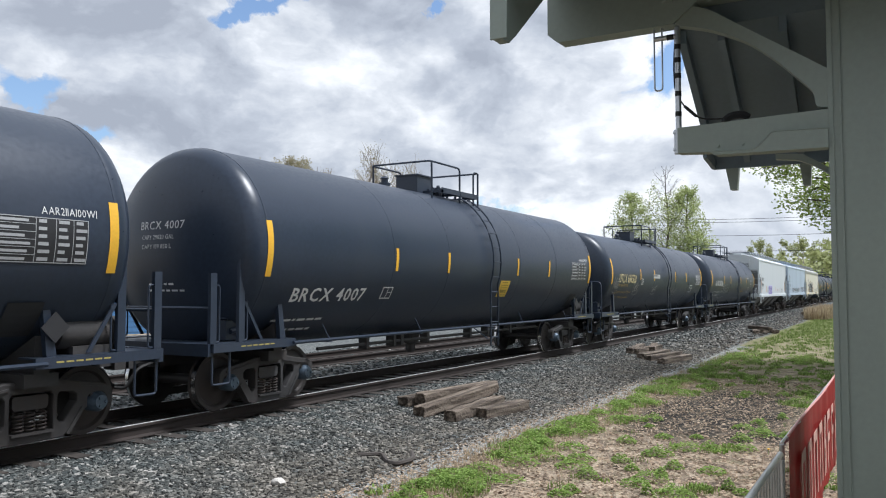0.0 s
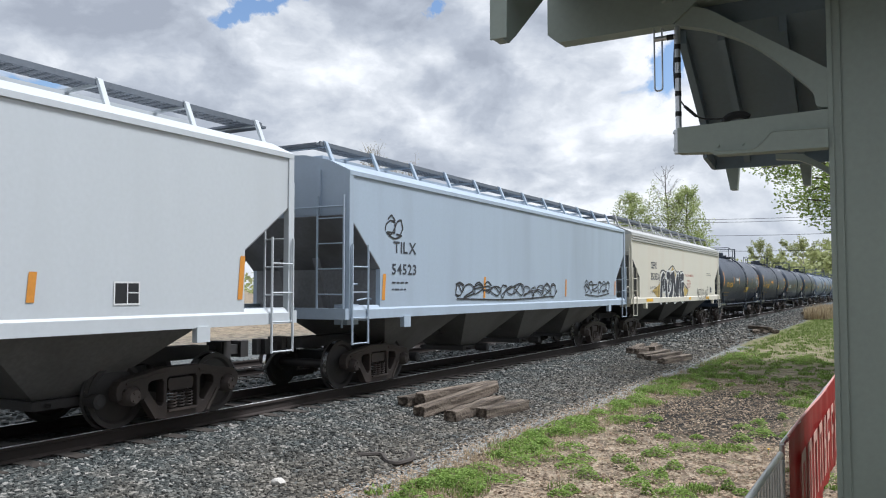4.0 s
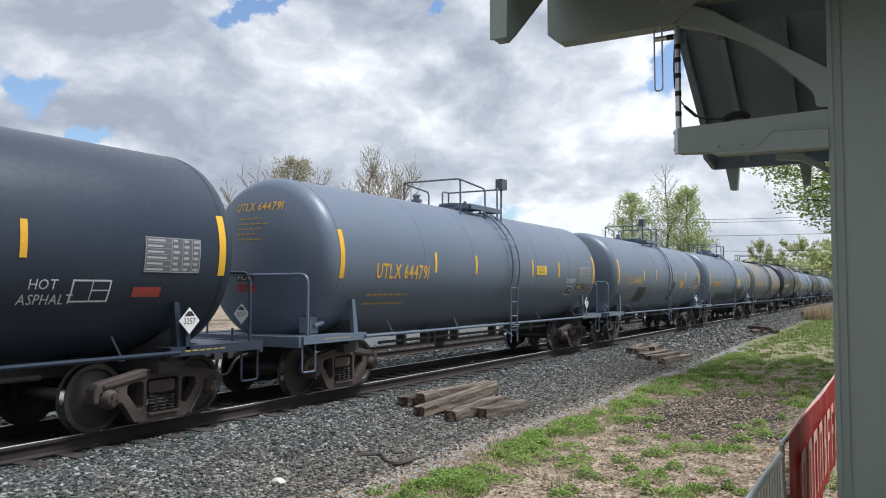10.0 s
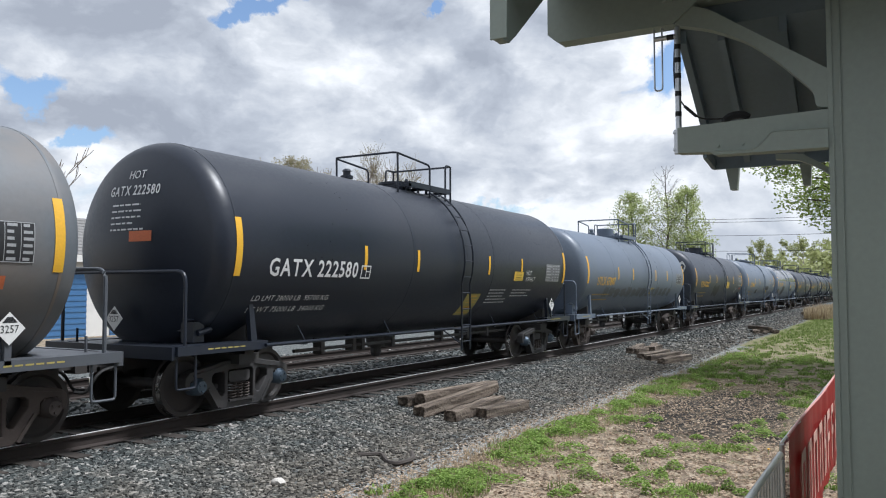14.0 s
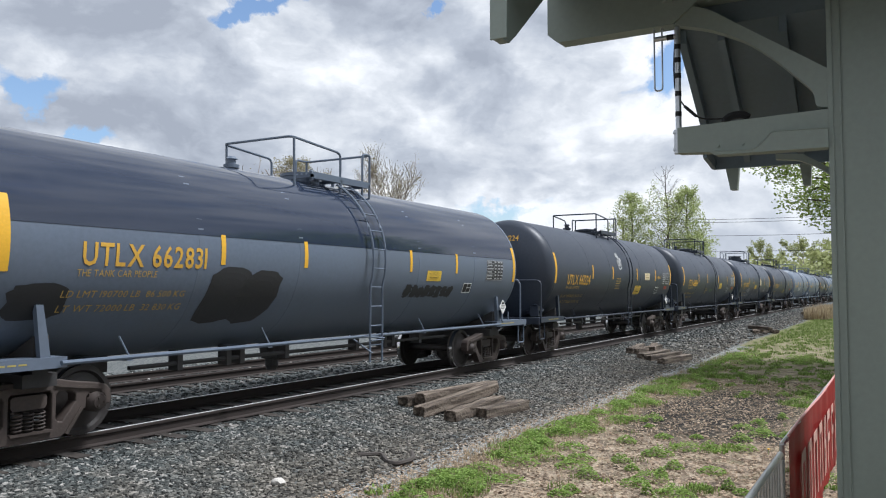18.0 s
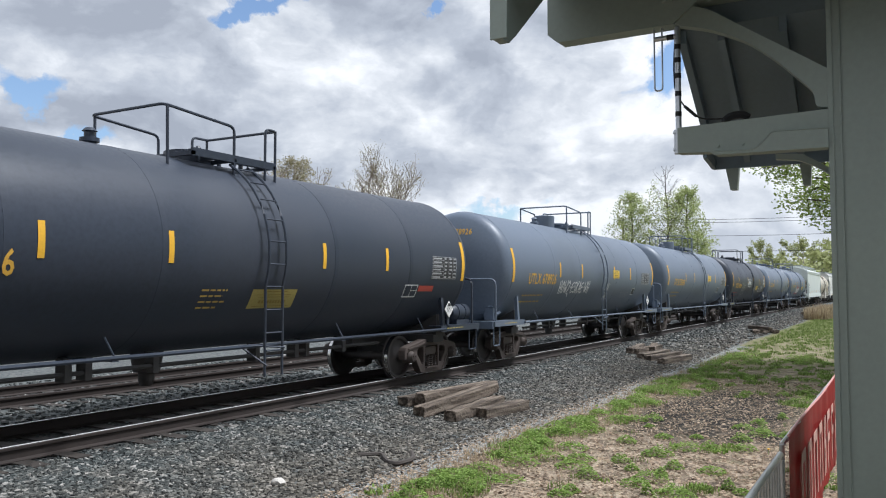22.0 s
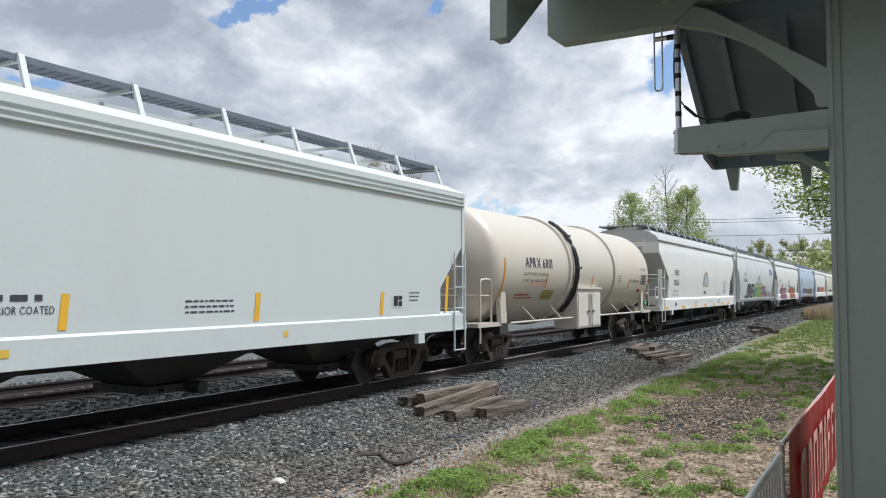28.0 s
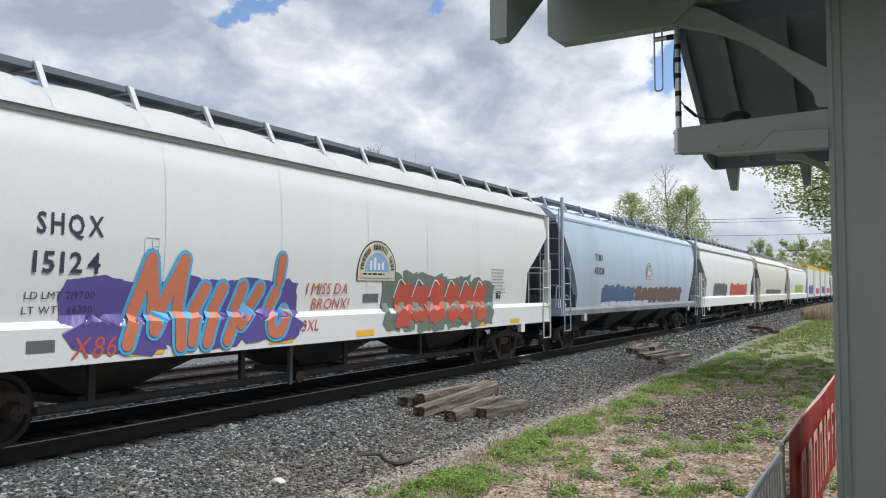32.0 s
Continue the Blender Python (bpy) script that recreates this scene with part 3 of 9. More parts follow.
def side_frame(bm):
    """A cast frame: hooded ends over the bearings, two rounded windows and a spring nest, with softened edges."""
    half = [(0.0, 0.80), (0.34, 0.80), (0.62, 0.745), (0.92, 0.70), (1.05, 0.665), (1.11, 0.60), (1.125, 0.50), (1.10, 0.41), (1.035, 0.42), (1.025, 0.53), (0.97, 0.575), (0.80, 0.575), (0.755, 0.53), (0.75, 0.40), (0.69, 0.37), (0.62, 0.33), (0.47, 0.12), (0.40, 0.075), (0.0, 0.075)]
    outline = half + [(-x, z) for x, z in half[-2:0:-1]]
    window = [(0.335, 0.60), (0.37, 0.64), (0.55, 0.625), (0.60, 0.585), (0.60, 0.50), (0.42, 0.27), (0.37, 0.27), (0.335, 0.31)]
    nest = [(-0.245, 0.66), (0.245, 0.66), (0.275, 0.62), (0.275, 0.20), (0.245, 0.17), (-0.245, 0.17), (-0.275, 0.20), (-0.275, 0.62)]
    edges = []
    for loop in (outline, window, mirror(window), nest):
        vs = [bm.verts.new((x, -0.08, z)) for x, z in loop]
        edges += [bm.edges.new((vs[i], vs[(i + 1) % len(vs)])) for i in range(len(vs))]
    face = bmesh.ops.triangle_fill(bm, use_beauty=True, use_dissolve=False, edges=edges, normal=(0, -1, 0))
    front = [f for f in face["geom"] if isinstance(f, bmesh.types.BMFace)]
    back = bmesh.ops.extrude_face_region(bm, geom=front)
    for v in (g for g in back["geom"] if isinstance(g, bmesh.types.BMVert)):
        v.co.y = 0.08
    bmesh.ops.recalc_face_normals(bm, faces=bm.faces)
    rim = [e for e in bm.edges if len(e.link_faces) == 2 and all(v.co.y < 0 for v in e.verts) and e.calc_face_angle(0) > 1.2]
    bmesh.ops.bevel(bm, geom=rim, offset=0.016, segments=2, affect="EDGES", profile=0.5)
    # raised ribs, bearing adapters and the end of the bolster
    for s in (-1, 1):
        prism(bm, [(s * 0.30, 0.745), (s * 0.62, 0.69), (s * 0.98, 0.645), (s * 0.98, 0.615), (s * 0.62, 0.66), (s * 0.30, 0.715)], "y", -0.105, -0.078)
        prism(bm, [(s * 0.66, 0.42), (s * 0.70, 0.40), (s * 0.49, 0.10), (s * 0.45, 0.12)], "y", -0.10, -0.078)
        prism(bm, [(s * 0.785, 0.57), (s * 0.995, 0.57), (s * 1.0, 0.50), (s * 0.98, 0.47), (s * 0.80, 0.47), (s * 0.78, 0.50)], "y", -0.09, 0.075)
    prism(bm, [(-0.21, 0.63), (0.21, 0.63), (0.23, 0.60), (0.23, 0.50), (0.20, 0.46), (-0.20, 0.46), (-0.23, 0.50), (-0.23, 0.60)], "y", -0.05, 0.10)
    prism(bm, [(-0.27, 0.20), (0.27, 0.20), (0.27, 0.17), (-0.27, 0.17)], "y", -0.12, 0.06)


def spring(bm):
    """One coil spring of a truck."""
    tube(bm, [(0.058 * math.cos(t), 0.058 * math.sin(t), 0.20 + 0.24 * i / 44) for i, t in ((i, i * math.pi / 4) for i in range(45))], 0.013, 5)


WHEEL_PROFILE = [(-0.075, 0.10), (-0.075, 0.16), (-0.050, 0.19), (-0.020, 0.36), (-0.062, 0.39), (-0.062, 0.452), (0.04, 0.460), (0.052, 0.484), (0.066, 0.484), (0.072, 0.46), (0.072, 0.39), (0.03, 0.35), (0.0, 0.19), (0.05, 0.15), (0.05, 0.10)]


def wheel_mesh(bm):
    turned(bm, WHEEL_PROFILE, "y", 40)


def axle_mesh(bm):
    turned(bm, [(-1.00, 0.07), (-0.82, 0.07), (-0.80, 0.09), (-0.4, 0.085), (0.4, 0.085), (0.80, 0.09), (0.82, 0.07), (1.00, 0.07)], "y", 14)


def bearing_mesh(bm):
    turned(bm, [(-0.16, 0.045), (-0.155, 0.09), (-0.12, 0.105), (-0.09, 0.13), (0.08, 0.13), (0.08, 0.07)], "y", 20)
    for k in range(3):
        t = 2 * math.pi * k / 3
        turned(bm, [(-0.175, 0.018), (-0.14, 0.02)], "y", 6, (0.055 * math.cos(t), 0, 0.055 * math.sin(t)))


def tread_mesh(bm):
    n, rings = 40, []
    for a, r in ((-0.050, 0.4545), (0.030, 0.4620)):
        rings.append([bm.verts.new((r * math.cos(2 * math.pi * k / n), a, r * math.sin(2 * math.pi * k / n))) for k in range(n)])
    for k in range(n):
        bm.faces.new((rings[0][k], rings[0][(k + 1) % n], rings[1][(k + 1) % n], rings[1][k]))


SPIN = []


def running_gear(car, half, cap=None, frame_paint=None):
    """Two trucks at +-half, each with side frames, springs and wheelsets."""
    bolster = shared("truck_bolster", lambda bm: (box(bm, -0.2, 0.2, -0.92, 0.92, 0.42, 0.64), turned(bm, [(0.6, 0.2), (0.76, 0.2)], "z", 16)))
    for sx in (-1, 1):
        cx = sx * half
        truck = part("truck", bolster, GRIME, car, at=(cx, 0, 0))
        for sy in (-1, 1):
            part("side_frame", shared("side_frame", side_frame), frame_paint or TRUCK, truck, "cast steel frame with open triangles", at=(0, sy * 1.0, 0))
            for x in (-0.145, 0.0, 0.145):
                part("spring", shared("spring", spring, True), TRUCK, truck, "coil spring", at=(x, sy * 1.04, 0))
        part("brake_beam", shared("brake_beam", lambda bm: (tube(bm, [(-0.42, -0.8, 0.36), (-0.36, 0, 0.36), (-0.42, 0.8, 0.36)], 0.035, 6), tube(bm, [(0.42, -0.8, 0.36), (0.36, 0, 0.36), (0.42, 0.8, 0.36)], 0.035, 6))), GRIME, truck)
        for k in (-0.889, 0.889):
            w = part("wheelset", shared("axle", axle_mesh, True), WHEEL, car, at=(cx + k, 0, 0.457))
            for sy in (-1, 1):
                part("wheel", shared("wheel", wheel_mesh, True), WHEEL, w, at=(0, sy * 0.735, 0), turn=0 if sy < 0 else 180)
                part("tread", shared("tread", tread_mesh, True), TREAD, w, "polished steel wheel tread", at=(0, sy * 0.735, 0), turn=0 if sy < 0 else 180)
            part("bearing_cap", shared("bearing", bearing_mesh, True), cap or frame_paint or TRUCK, w, at=(0, -1.02, 0))
            SPIN.append((w, cx + k))


def coupler_mesh(bm):
    box(bm, -0.55, 0.05, -0.065, 0.065, -0.08, 0.08)
    prism(bm, [(-0.02, -0.13), (0.14, -0.15), (0.24, -0.06), (0.20, 0.02), (0.10, 0.03), (0.12, 0.15), (-0.02, 0.12)], "z", -0.14, 0.14)
    box(bm, -0.5, -0.42, -0.2, 0.2, -0.16, 0.16)


def ends(car, reach, paint, sill_in):
    """Draft sills and couplers at both ends of a car."""
    for s in (-1, 1):
        part("draft_sill", shared(("draft_sill", round(reach - sill_in, 1)), lambda bm: box(bm, sill_in - reach, -0.42, -0.17, 0.17, -0.15, 0.16)), GRIME, car, at=(s * reach, 0, 0.86), turn=0 if s > 0 else 180)
        part("coupler", shared("coupler", coupler_mesh), GRIME, car, "rusty knuckle coupler", at=(s * (reach - 0.12), 0, 0.86), turn=0 if s > 0 else 180)
        part("air_hose", shared("air_hose", lambda bm: tube(bm, bend([(-0.45, 0.28, -0.05), (-0.05, 0.28, -0.12), (0.08, 0.2, -0.42), (0.16, 0.05, -0.40)], 0.15), 0.026, 6), True), RUBBER, car, at=(s * reach, 0, 0.86), turn=0 if s > 0 else 180)


RUBBER = mat("black_rubber", (0.02, 0.02, 0.02), 0.7)


def tank_profile(xs, r, depth):
    """Outline of a tank with dished heads and tight knuckles."""
    prof = [(-xs - head_out(rho, r, depth), rho) for rho in [0.02] + [r * 0.80 * i / 7 for i in range(1, 7)]]
    prof += [(-xs - head_out(rho, r, depth), rho) for rho in (r - KNUCKLE * (1 - math.sin(math.pi / 2 * (0.3 + 0.7 * i / 8))) for i in range(9))]
    return prof + [(-a, b) for a, b in prof[::-1]]


def ring(bm, x, r, zc, half, proud):
    turned(bm, [(x - half, r - 0.02), (x - half, r + proud), (x + half, r + proud), (x + half, r - 0.02)], "x", 64, (0, 0, zc))


def ladder_line(r, zc, foot):
    arc = []
    a0, a1 = math.radians(62), math.radians(-18)
    for i in range(11):
        a = a0 + (a1 - a0) * i / 10
        arc.append((-(r + 0.12) * math.cos(a), zc + (r + 0.12) * math.sin(a)))
    return arc + [(arc[-1][0], foot)]


def ladder_mesh(bm, r, zc, foot):
    arc = ladder_line(r, zc, foot)
    for x in (-0.2, 0.2):
        tube(bm, [(x, y, z) for y, z in arc], 0.022, 6)


def ladder_rungs(ladder, r, zc, foot, paint):
    arc = ladder_line(r, zc, foot)
    along = [0.0]
    for (y0, z0), (y1, z1) in zip(arc, arc[1:]):
        along.append(along[-1] + math.hypot(y1 - y0, z1 - z0))
    d = 0.15
    while d < along[-1]:
        k = max(i for i in range(len(along) - 1) if along[i] <= d)
        f = (d - along[k]) / (along[k + 1] - along[k])
        y, z = arc[k][0] + f * (arc[k + 1][0] - arc[k][0]), arc[k][1] + f * (arc[k + 1][1] - arc[k][1])
        part("rung", shared("rung", lambda bm: tube(bm, [(-0.2, 0, 0), (0.2, 0, 0)], 0.014, 5)), paint, ladder, at=(0, y, z))
        d += 0.36


def platform_rail(bm, zp, low):
    """The two looped guard rails round the manway platform."""
    r = 0.024
    hi, foot = zp + 0.58, zp - 0.34
    tube(bm, bend([(0.27, -0.82, foot), (0.27, -0.82, hi - low), (-1.17, -0.82, hi), (-1.17, 0.82, hi), (0.15, 0.82, hi - low), (0.15, 0.82, foot)], 0.12), r, 7)
    for y in (-0.82, 0.82):
        tube(bm, [(-1.08, y, foot), (-1.10, y, hi)], r, 7)
    tube(bm, bend([(1.0, -0.82, foot), (1.0, -0.82, hi), (1.27, -0.82, hi), (1.27, 0.82, hi), (0.9, 0.82, hi), (0.9, 0.82, foot)], 0.09), r, 7)
    for y in (-0.82, 0.82):
        tube(bm, [(1.25, y, foot), (1.25, y, hi)], r, 7)


def platform_frame(bm, zp):
    for x in (-0.62, 0.25, 1.19):
        box(bm, x, x + 0.06, -0.84, 0.84, zp - 0.09, zp - 0.032)
    for y in (-0.84, 0.80):
        box(bm, -0.62, 1.25, y, y + 0.035, zp - 0.10, zp + 0.02)


def tank_car(label, q, hs, paint, r=1.53, zc=2.46, trim=None, dome="tall", dome_x=-0.65, band=None, cage=False, cylinder=False, cap=None, frame_paint=None, ladder_x=0.42, strips="straight", strip_paint=None, placards=True, seams=(-3.9, -1.7, 2.1, 4.6), strip_at=(-3.5, -1.6, 1.75, 3.7)):
    """A tank car; its front faces -x, the side with lettering -y."""
    car = thing("tank_car", label, "tank car", "cars of the train", at=(q, TRACK_Y, 0))
    trim = trim or paint
    key = (round(hs, 2), r)
    tank = part("tank", shared(("tank", *key), lambda bm: turned(bm, tank_profile(hs + 0.05, r, 0.62), "x", 72, (0, 0, zc)), True), paint, car)
    for x in seams:
        part("jacket_seam", shared(("jacket_seam", round(x, 2), r), lambda bm: ring(bm, x, r, zc, 0.05, 0.0028), True), paint, tank)
    for s in (-1, 1):
        part("head_seam", shared(("head_seam", s, *key), lambda bm: ring(bm, s * (hs + 0.04), r, zc, 0.02, 0.004), True), paint, tank)
    if band:
        part("ladder_band", shared(("ladder_band", r), lambda bm: ring(bm, 0.42, r, zc, 0.42, 0.004), True), band, tank, "dark band behind the ladder")
    zp = zc + r + 0.06
    low = 0.0 if dome == "square" else 0.1
    deck = part("platform", shared(("platform", r, zc), lambda bm: platform_frame(bm, zp)), trim, car, "grating walkway round the manway")
    for y0 in (-0.80, 0.40):
        for i in range(4):
            part("slat", shared("platform_slat", lambda bm: box(bm, -0.62, 1.25, 0, 0.065, -0.03, 0)), trim, deck, at=(0, y0 + 0.11 * i, zp))
    part("guard_rail", shared(("guard_rail", r, zc, low), lambda bm: platform_rail(bm, zp, low), True), trim, car)
    part("manway_ring", shared(("manway_ring", r, zc), lambda bm: turned(bm, [(zc + r - 0.08, 0.36), (zc + r + 0.10, 0.36), (zc + r + 0.10, 0.42), (zc + r + 0.16, 0.42), (zc + r + 0.19, 0.2)], "z", 24, (0.1, 0, 0)), True), trim, car)
    if dome == "tall":
        part("valve_housing", shared(("housing", r, zc), lambda bm: turned(bm, [(zc + r - 0.1, 0.33), (zc + r + 0.34, 0.33), (zc + r + 0.36, 0.31), (zc + r + 0.37, 0.05)], "z", 28), True), trim, car, "round valve housing on the tank top", at=(dome_x, 0, 0))
    elif dome == "wide":
        part("valve_housing", shared(("housing_wide", r, zc), lambda bm: (turned(bm, [(zc + r - 0.1, 0.40), (zc + r + 0.30, 0.40), (zc + r + 0.30, 0.46), (zc + r + 0.35, 0.46), (zc + r + 0.37, 0.05)], "z", 28), tube(bm, bend([(-0.15, 0, zc + r + 0.36), (-0.15, 0, zc + r + 0.44), (0.15, 0, zc + r + 0.44), (0.15, 0, zc + r + 0.36)], 0.04), 0.014, 5)), True), trim, car, "wide valve housing with a lid", at=(dome_x + 0.9, 0, 0))
    elif dome == "square":
        part("valve_housing", shared(("housing_box", r, zc), lambda bm: (box(bm, -0.33, 0.33, -0.3, 0.3, zc + r - 0.05, zc + r + 0.38), box(bm, -0.36, 0.36, -0.33, 0.33, zc + r + 0.38, zc + r + 0.41))), trim, car, "boxy valve housing on the tank top", at=(dome_x + 0.2, 0, 0))
    part("vent_valve", shared(("vent", r, zc), lambda bm: turned(bm, [(zc + r - 0.06, 0.10), (zc + r + 0.05, 0.10), (zc + r + 0.05, 0.14), (zc + r + 0.11, 0.14), (zc + r + 0.12, 0.08), (zc + r + 0.2, 0.08), (zc + r + 0.21, 0.11), (zc + r + 0.26, 0.06)], "z", 14), True), trim, car, at=(-1.75, 0.05, 0))
    for x, y, h in ((0.55, -0.2, 0.2), (0.72, 0.15, 0.26), (-0.15, -0.45, 0.2), (1.1, 0, 0.16), (0.9, -0.35, 0.14)):
        part("fitting", shared(("fitting", h), lambda bm: turned(bm, [(-0.05, 0.035), (h * 0.6, 0.035), (h * 0.62, 0.05), (h * 0.8, 0.05), (h, 0.03)], "z", 8)), trim, car, at=(x, y, zc + r))
    lad = part("ladder", shared(("ladder", r, zc), lambda bm: ladder_mesh(bm, r, zc, 0.55), True), trim, car, at=(ladder_x, 0, 0))
    ladder_rungs(lad, r, zc, 0.55, trim)
    part("ladder_brace", shared("ladder_brace", lambda bm: (tube(bm, [(-0.5, -1.3, 1.05), (-0.2, -1.62, 0.72)], 0.016, 5), tube(bm, [(-0.5, -1.5, 1.05), (0.2, -1.62, 0.98)], 0.016, 5), tube(bm, [(-0.2, -1.6, 0.95), (0.2, -1.6, 0.95)], 0.016, 5))), trim, lad)
    running_gear(car, hs - 0.65, cap, frame_paint)
    reach = hs + 1.38
    ends(car, reach, trim, hs - 2.4)
    pipe = part("side_pipe", shared(("side_pipe", key), lambda bm: tube(bm, [(-hs + 0.75, -1.5, 1.03), (hs - 0.75, -1.5, 1.03)], 0.03, 8), True), trim, car, "long hand pipe along the lower side")
    for i, x in enumerate((-hs + 1.7, -hs * 0.36, hs * 0.34, hs - 1.7)):
        part("pipe_stay", shared("pipe_stay", lambda bm: (tube(bm, [(0, -1.5, 1.04), (-0.08, -1.40, 1.30)], 0.014, 5), box(bm, -0.05, 0.05, -1.52, -0.4, 0.985, 1.0))), trim, pipe, at=(x, 0, 0))
    part("heater_pipe", shared(("heater_pipe", key), lambda bm: (tube(bm, [(-hs + 2.3, -0.75, 0.80), (hs - 2.3, -0.75, 0.80)], 0.035, 6), [box(bm, x - 0.05, x + 0.05, -0.80, -0.60, 0.70, 1.0) for x in (-3.6, -2.6, -2.3, -1.2, 0.9, 1.9, 2.2, 3.3)])), GRIME, car)
    part("bottom_outlet", shared("bottom_outlet", lambda bm: turned(bm, [(0.42, 0.09), (0.5, 0.12), (0.62, 0.12), (0.64, 0.2), (0.98, 0.26)], "z", 16)), GRIME, car, at=(-0.7, 0, 0))
    for s in (-1, 1):
        turn = 0 if s > 0 else 180
        sy = -1 if s > 0 else 1
        saddle = part("saddle", shared(("saddle", r), lambda bm: (box(bm, -0.22, 0.22, -1.25, 1.25, 0.74, 0.90), prism(bm, [(-1.25, 0.9), (1.25, 0.9), (1.25, 1.35), (0.75, 1.1), (-0.75, 1.1), (-1.25, 1.35)], "x", -0.1, 0.1))), GRIME, car, at=(s * (hs - 0.65), 0, 0))
        deck = part("end_platform", shared("end_platform", lambda bm: (box(bm, -0.05, 0.86, -1.38, 1.38, 1.05, 1.09), box(bm, 0.80, 0.90, -1.40, 1.40, 0.92, 1.10))), trim, car, at=(s * (hs + 0.12), 0, 0), turn=turn)
        part("side_plate", shared("side_plate", lambda bm: (box(bm, -0.98, 0.84, -1.45, -1.40, 0.97, 1.10), box(bm, -0.98, 0.84, -1.42, -1.1, 1.08, 1.10))), trim, deck, "steel plate above the truck")
        if s < 0:
            part("side_plate", shared("side_plate_front", lambda bm: (box(bm, -0.98, 0.84, 1.40, 1.45, 0.97, 1.10), box(bm, -0.98, 0.84, 1.1, 1.42, 1.08, 1.10))), trim, deck)
        part("plate_writing", shared("plate_writing", lambda bm: [box(bm, -0.5 + 0.13 * i, -0.4 + 0.13 * i, -1.452, -1.44, 1.03, 1.05) for i in range(6)]), NOTICE_D, car, "small stencilled writing", at=(s * (hs - 0.1), 0, 0))
        if not cage:
            part("end_rail", shared("end_rail", lambda bm: (tube(bm, bend([(0.64, -1.36, 1.07), (0.64, -1.36, 2.16), (0.64, 1.36, 2.16), (0.64, 1.36, 1.07)], 0.16), 0.027, 8), tube(bm, [(0.64, -1.0, 1.09), (0.64, -1.0, 1.3)], 0.02, 6)), True), trim, car, "bent pipe hand rail across the end", at=(s * (hs + 0.12), 0, 0), turn=turn)
        part("step", shared("sill_step", lambda bm: tube(bm, bend([(0.45, -1.38, 1.0), (0.45, -1.38, 0.5), (0.8, -1.38, 0.5), (0.8, -1.38, 1.0)], 0.05), 0.018, 6), True), trim, car, at=(s * (hs + 0.12), 0, 0) if s > 0 else (-(hs + 0.12) - 1.25, 0, 0))
        part("saddle_post", shared("saddle_post", lambda bm: prism(bm, [(-0.06, 1.1), (0.07, 1.1), (-0.04, 1.72), (-0.13, 1.72)], "y", -1.38, -1.30)), trim, car, at=(s * (hs - 0.62), 0, 0))
    if cage:
        for s in (-1, 1):
            where = dict(at=(s * hs, 0, 0), turn=0 if s > 0 else 180)
            for near in (-1, 1):
                y = near * 1.37
                for x, top in ((0.34, 2.36), (0.92, 2.14)):
                    part("cage_post", shared(("cage_post", top, near), lambda bm: box(bm, x - 0.06, x + 0.06, y - 0.03, y + 0.03, 1.02, top)), trim, car, "heavy upright of the end cage", **where)
                    part("hand_hold", shared(("cage_hold", top, near), lambda bm: tube(bm, bend([(x - 0.03, y, top - 0.18), (x - 0.14, y, top - 0.18), (x - 0.14, y, 1.12), (x - 0.05, y, 1.12)], 0.05), 0.015, 6), True), trim, car, **where)
                part("cage_stay", shared(("cage_stay", near), lambda bm: box_bar(bm, (0.26, y, 1.72), (-0.12, y, 1.12), 0.03)), trim, car, "slanting stay of the end cage", **where)
            part("cage_rail", shared("cage_rail", lambda bm: tube(bm, [(0.34, -1.37, 2.34), (0.34, 1.37, 2.34)], 0.034, 8), True), trim, car, **where)
            part("cage_rail", shared("cage_rail_low", lambda bm: tube(bm, [(0.92, -1.37, 1.62), (0.92, 1.37, 1.62)], 0.024, 8), True), trim, car, **where)
        placard(car, (hs - 0.6, -1.42, 1.45), "y", material=BLANK_BOARD)
        part("air_reservoir", shared("air_reservoir_long", lambda bm: (turned(bm, [(-0.46, 0.05), (-0.44, 0.17), (-0.38, 0.2), (0.38, 0.2), (0.44, 0.17), (0.46, 0.05)], "x", 24, (0, -1.12, 1.36)), box(bm, -0.3, 0.3, -1.3, -0.95, 1.09, 1.2)), True), GRIME, car, "grimy air reservoir at the end of the tank", at=(hs + 0.02, 0, 0))
    part("brake_gear", shared("brake_gear", lambda bm: (tube(bm, [(0.1, -0.9, 1.22), (0.1, 0.3, 1.28)], 0.05, 8), tube(bm, [(0.02, -1.05, 1.3), (0.0, 0.6, 1.22)], 0.018, 5), box(bm, -0.02, 0.2, -1.1, -0.85, 1.12, 1.42), turned(bm, [(1.40, 0.04), (1.44, 0.10), (1.50, 0.03)], "z", 10, (0.06, -0.98, 0)), tube(bm, [(0.05, -1.12, 1.25), (0.3, -1.12, 1.3)], 0.045, 8))), trim, car, "brake valve and levers", at=(-hs - 0.35, 0, 0))
    if cylinder:
        part("air_reservoir", shared("air_reservoir", lambda bm: (turned(bm, [(-0.42, 0.05), (-0.40, 0.15), (-0.33, 0.2), (0.33, 0.2), (0.40, 0.15), (0.42, 0.05)], "x", 24, (0, -1.12, 1.36)), ring_at(bm, (0.12, -1.12, 1.36), 0.205), ring_at(bm, (-0.2, -1.12, 1.36), 0.205), box(bm, -0.3, 0.3, -1.3, -0.95, 1.09, 1.2)), True), trim, car, "horizontal air reservoir on the platform", at=(hs + 0.42, 0, 0))
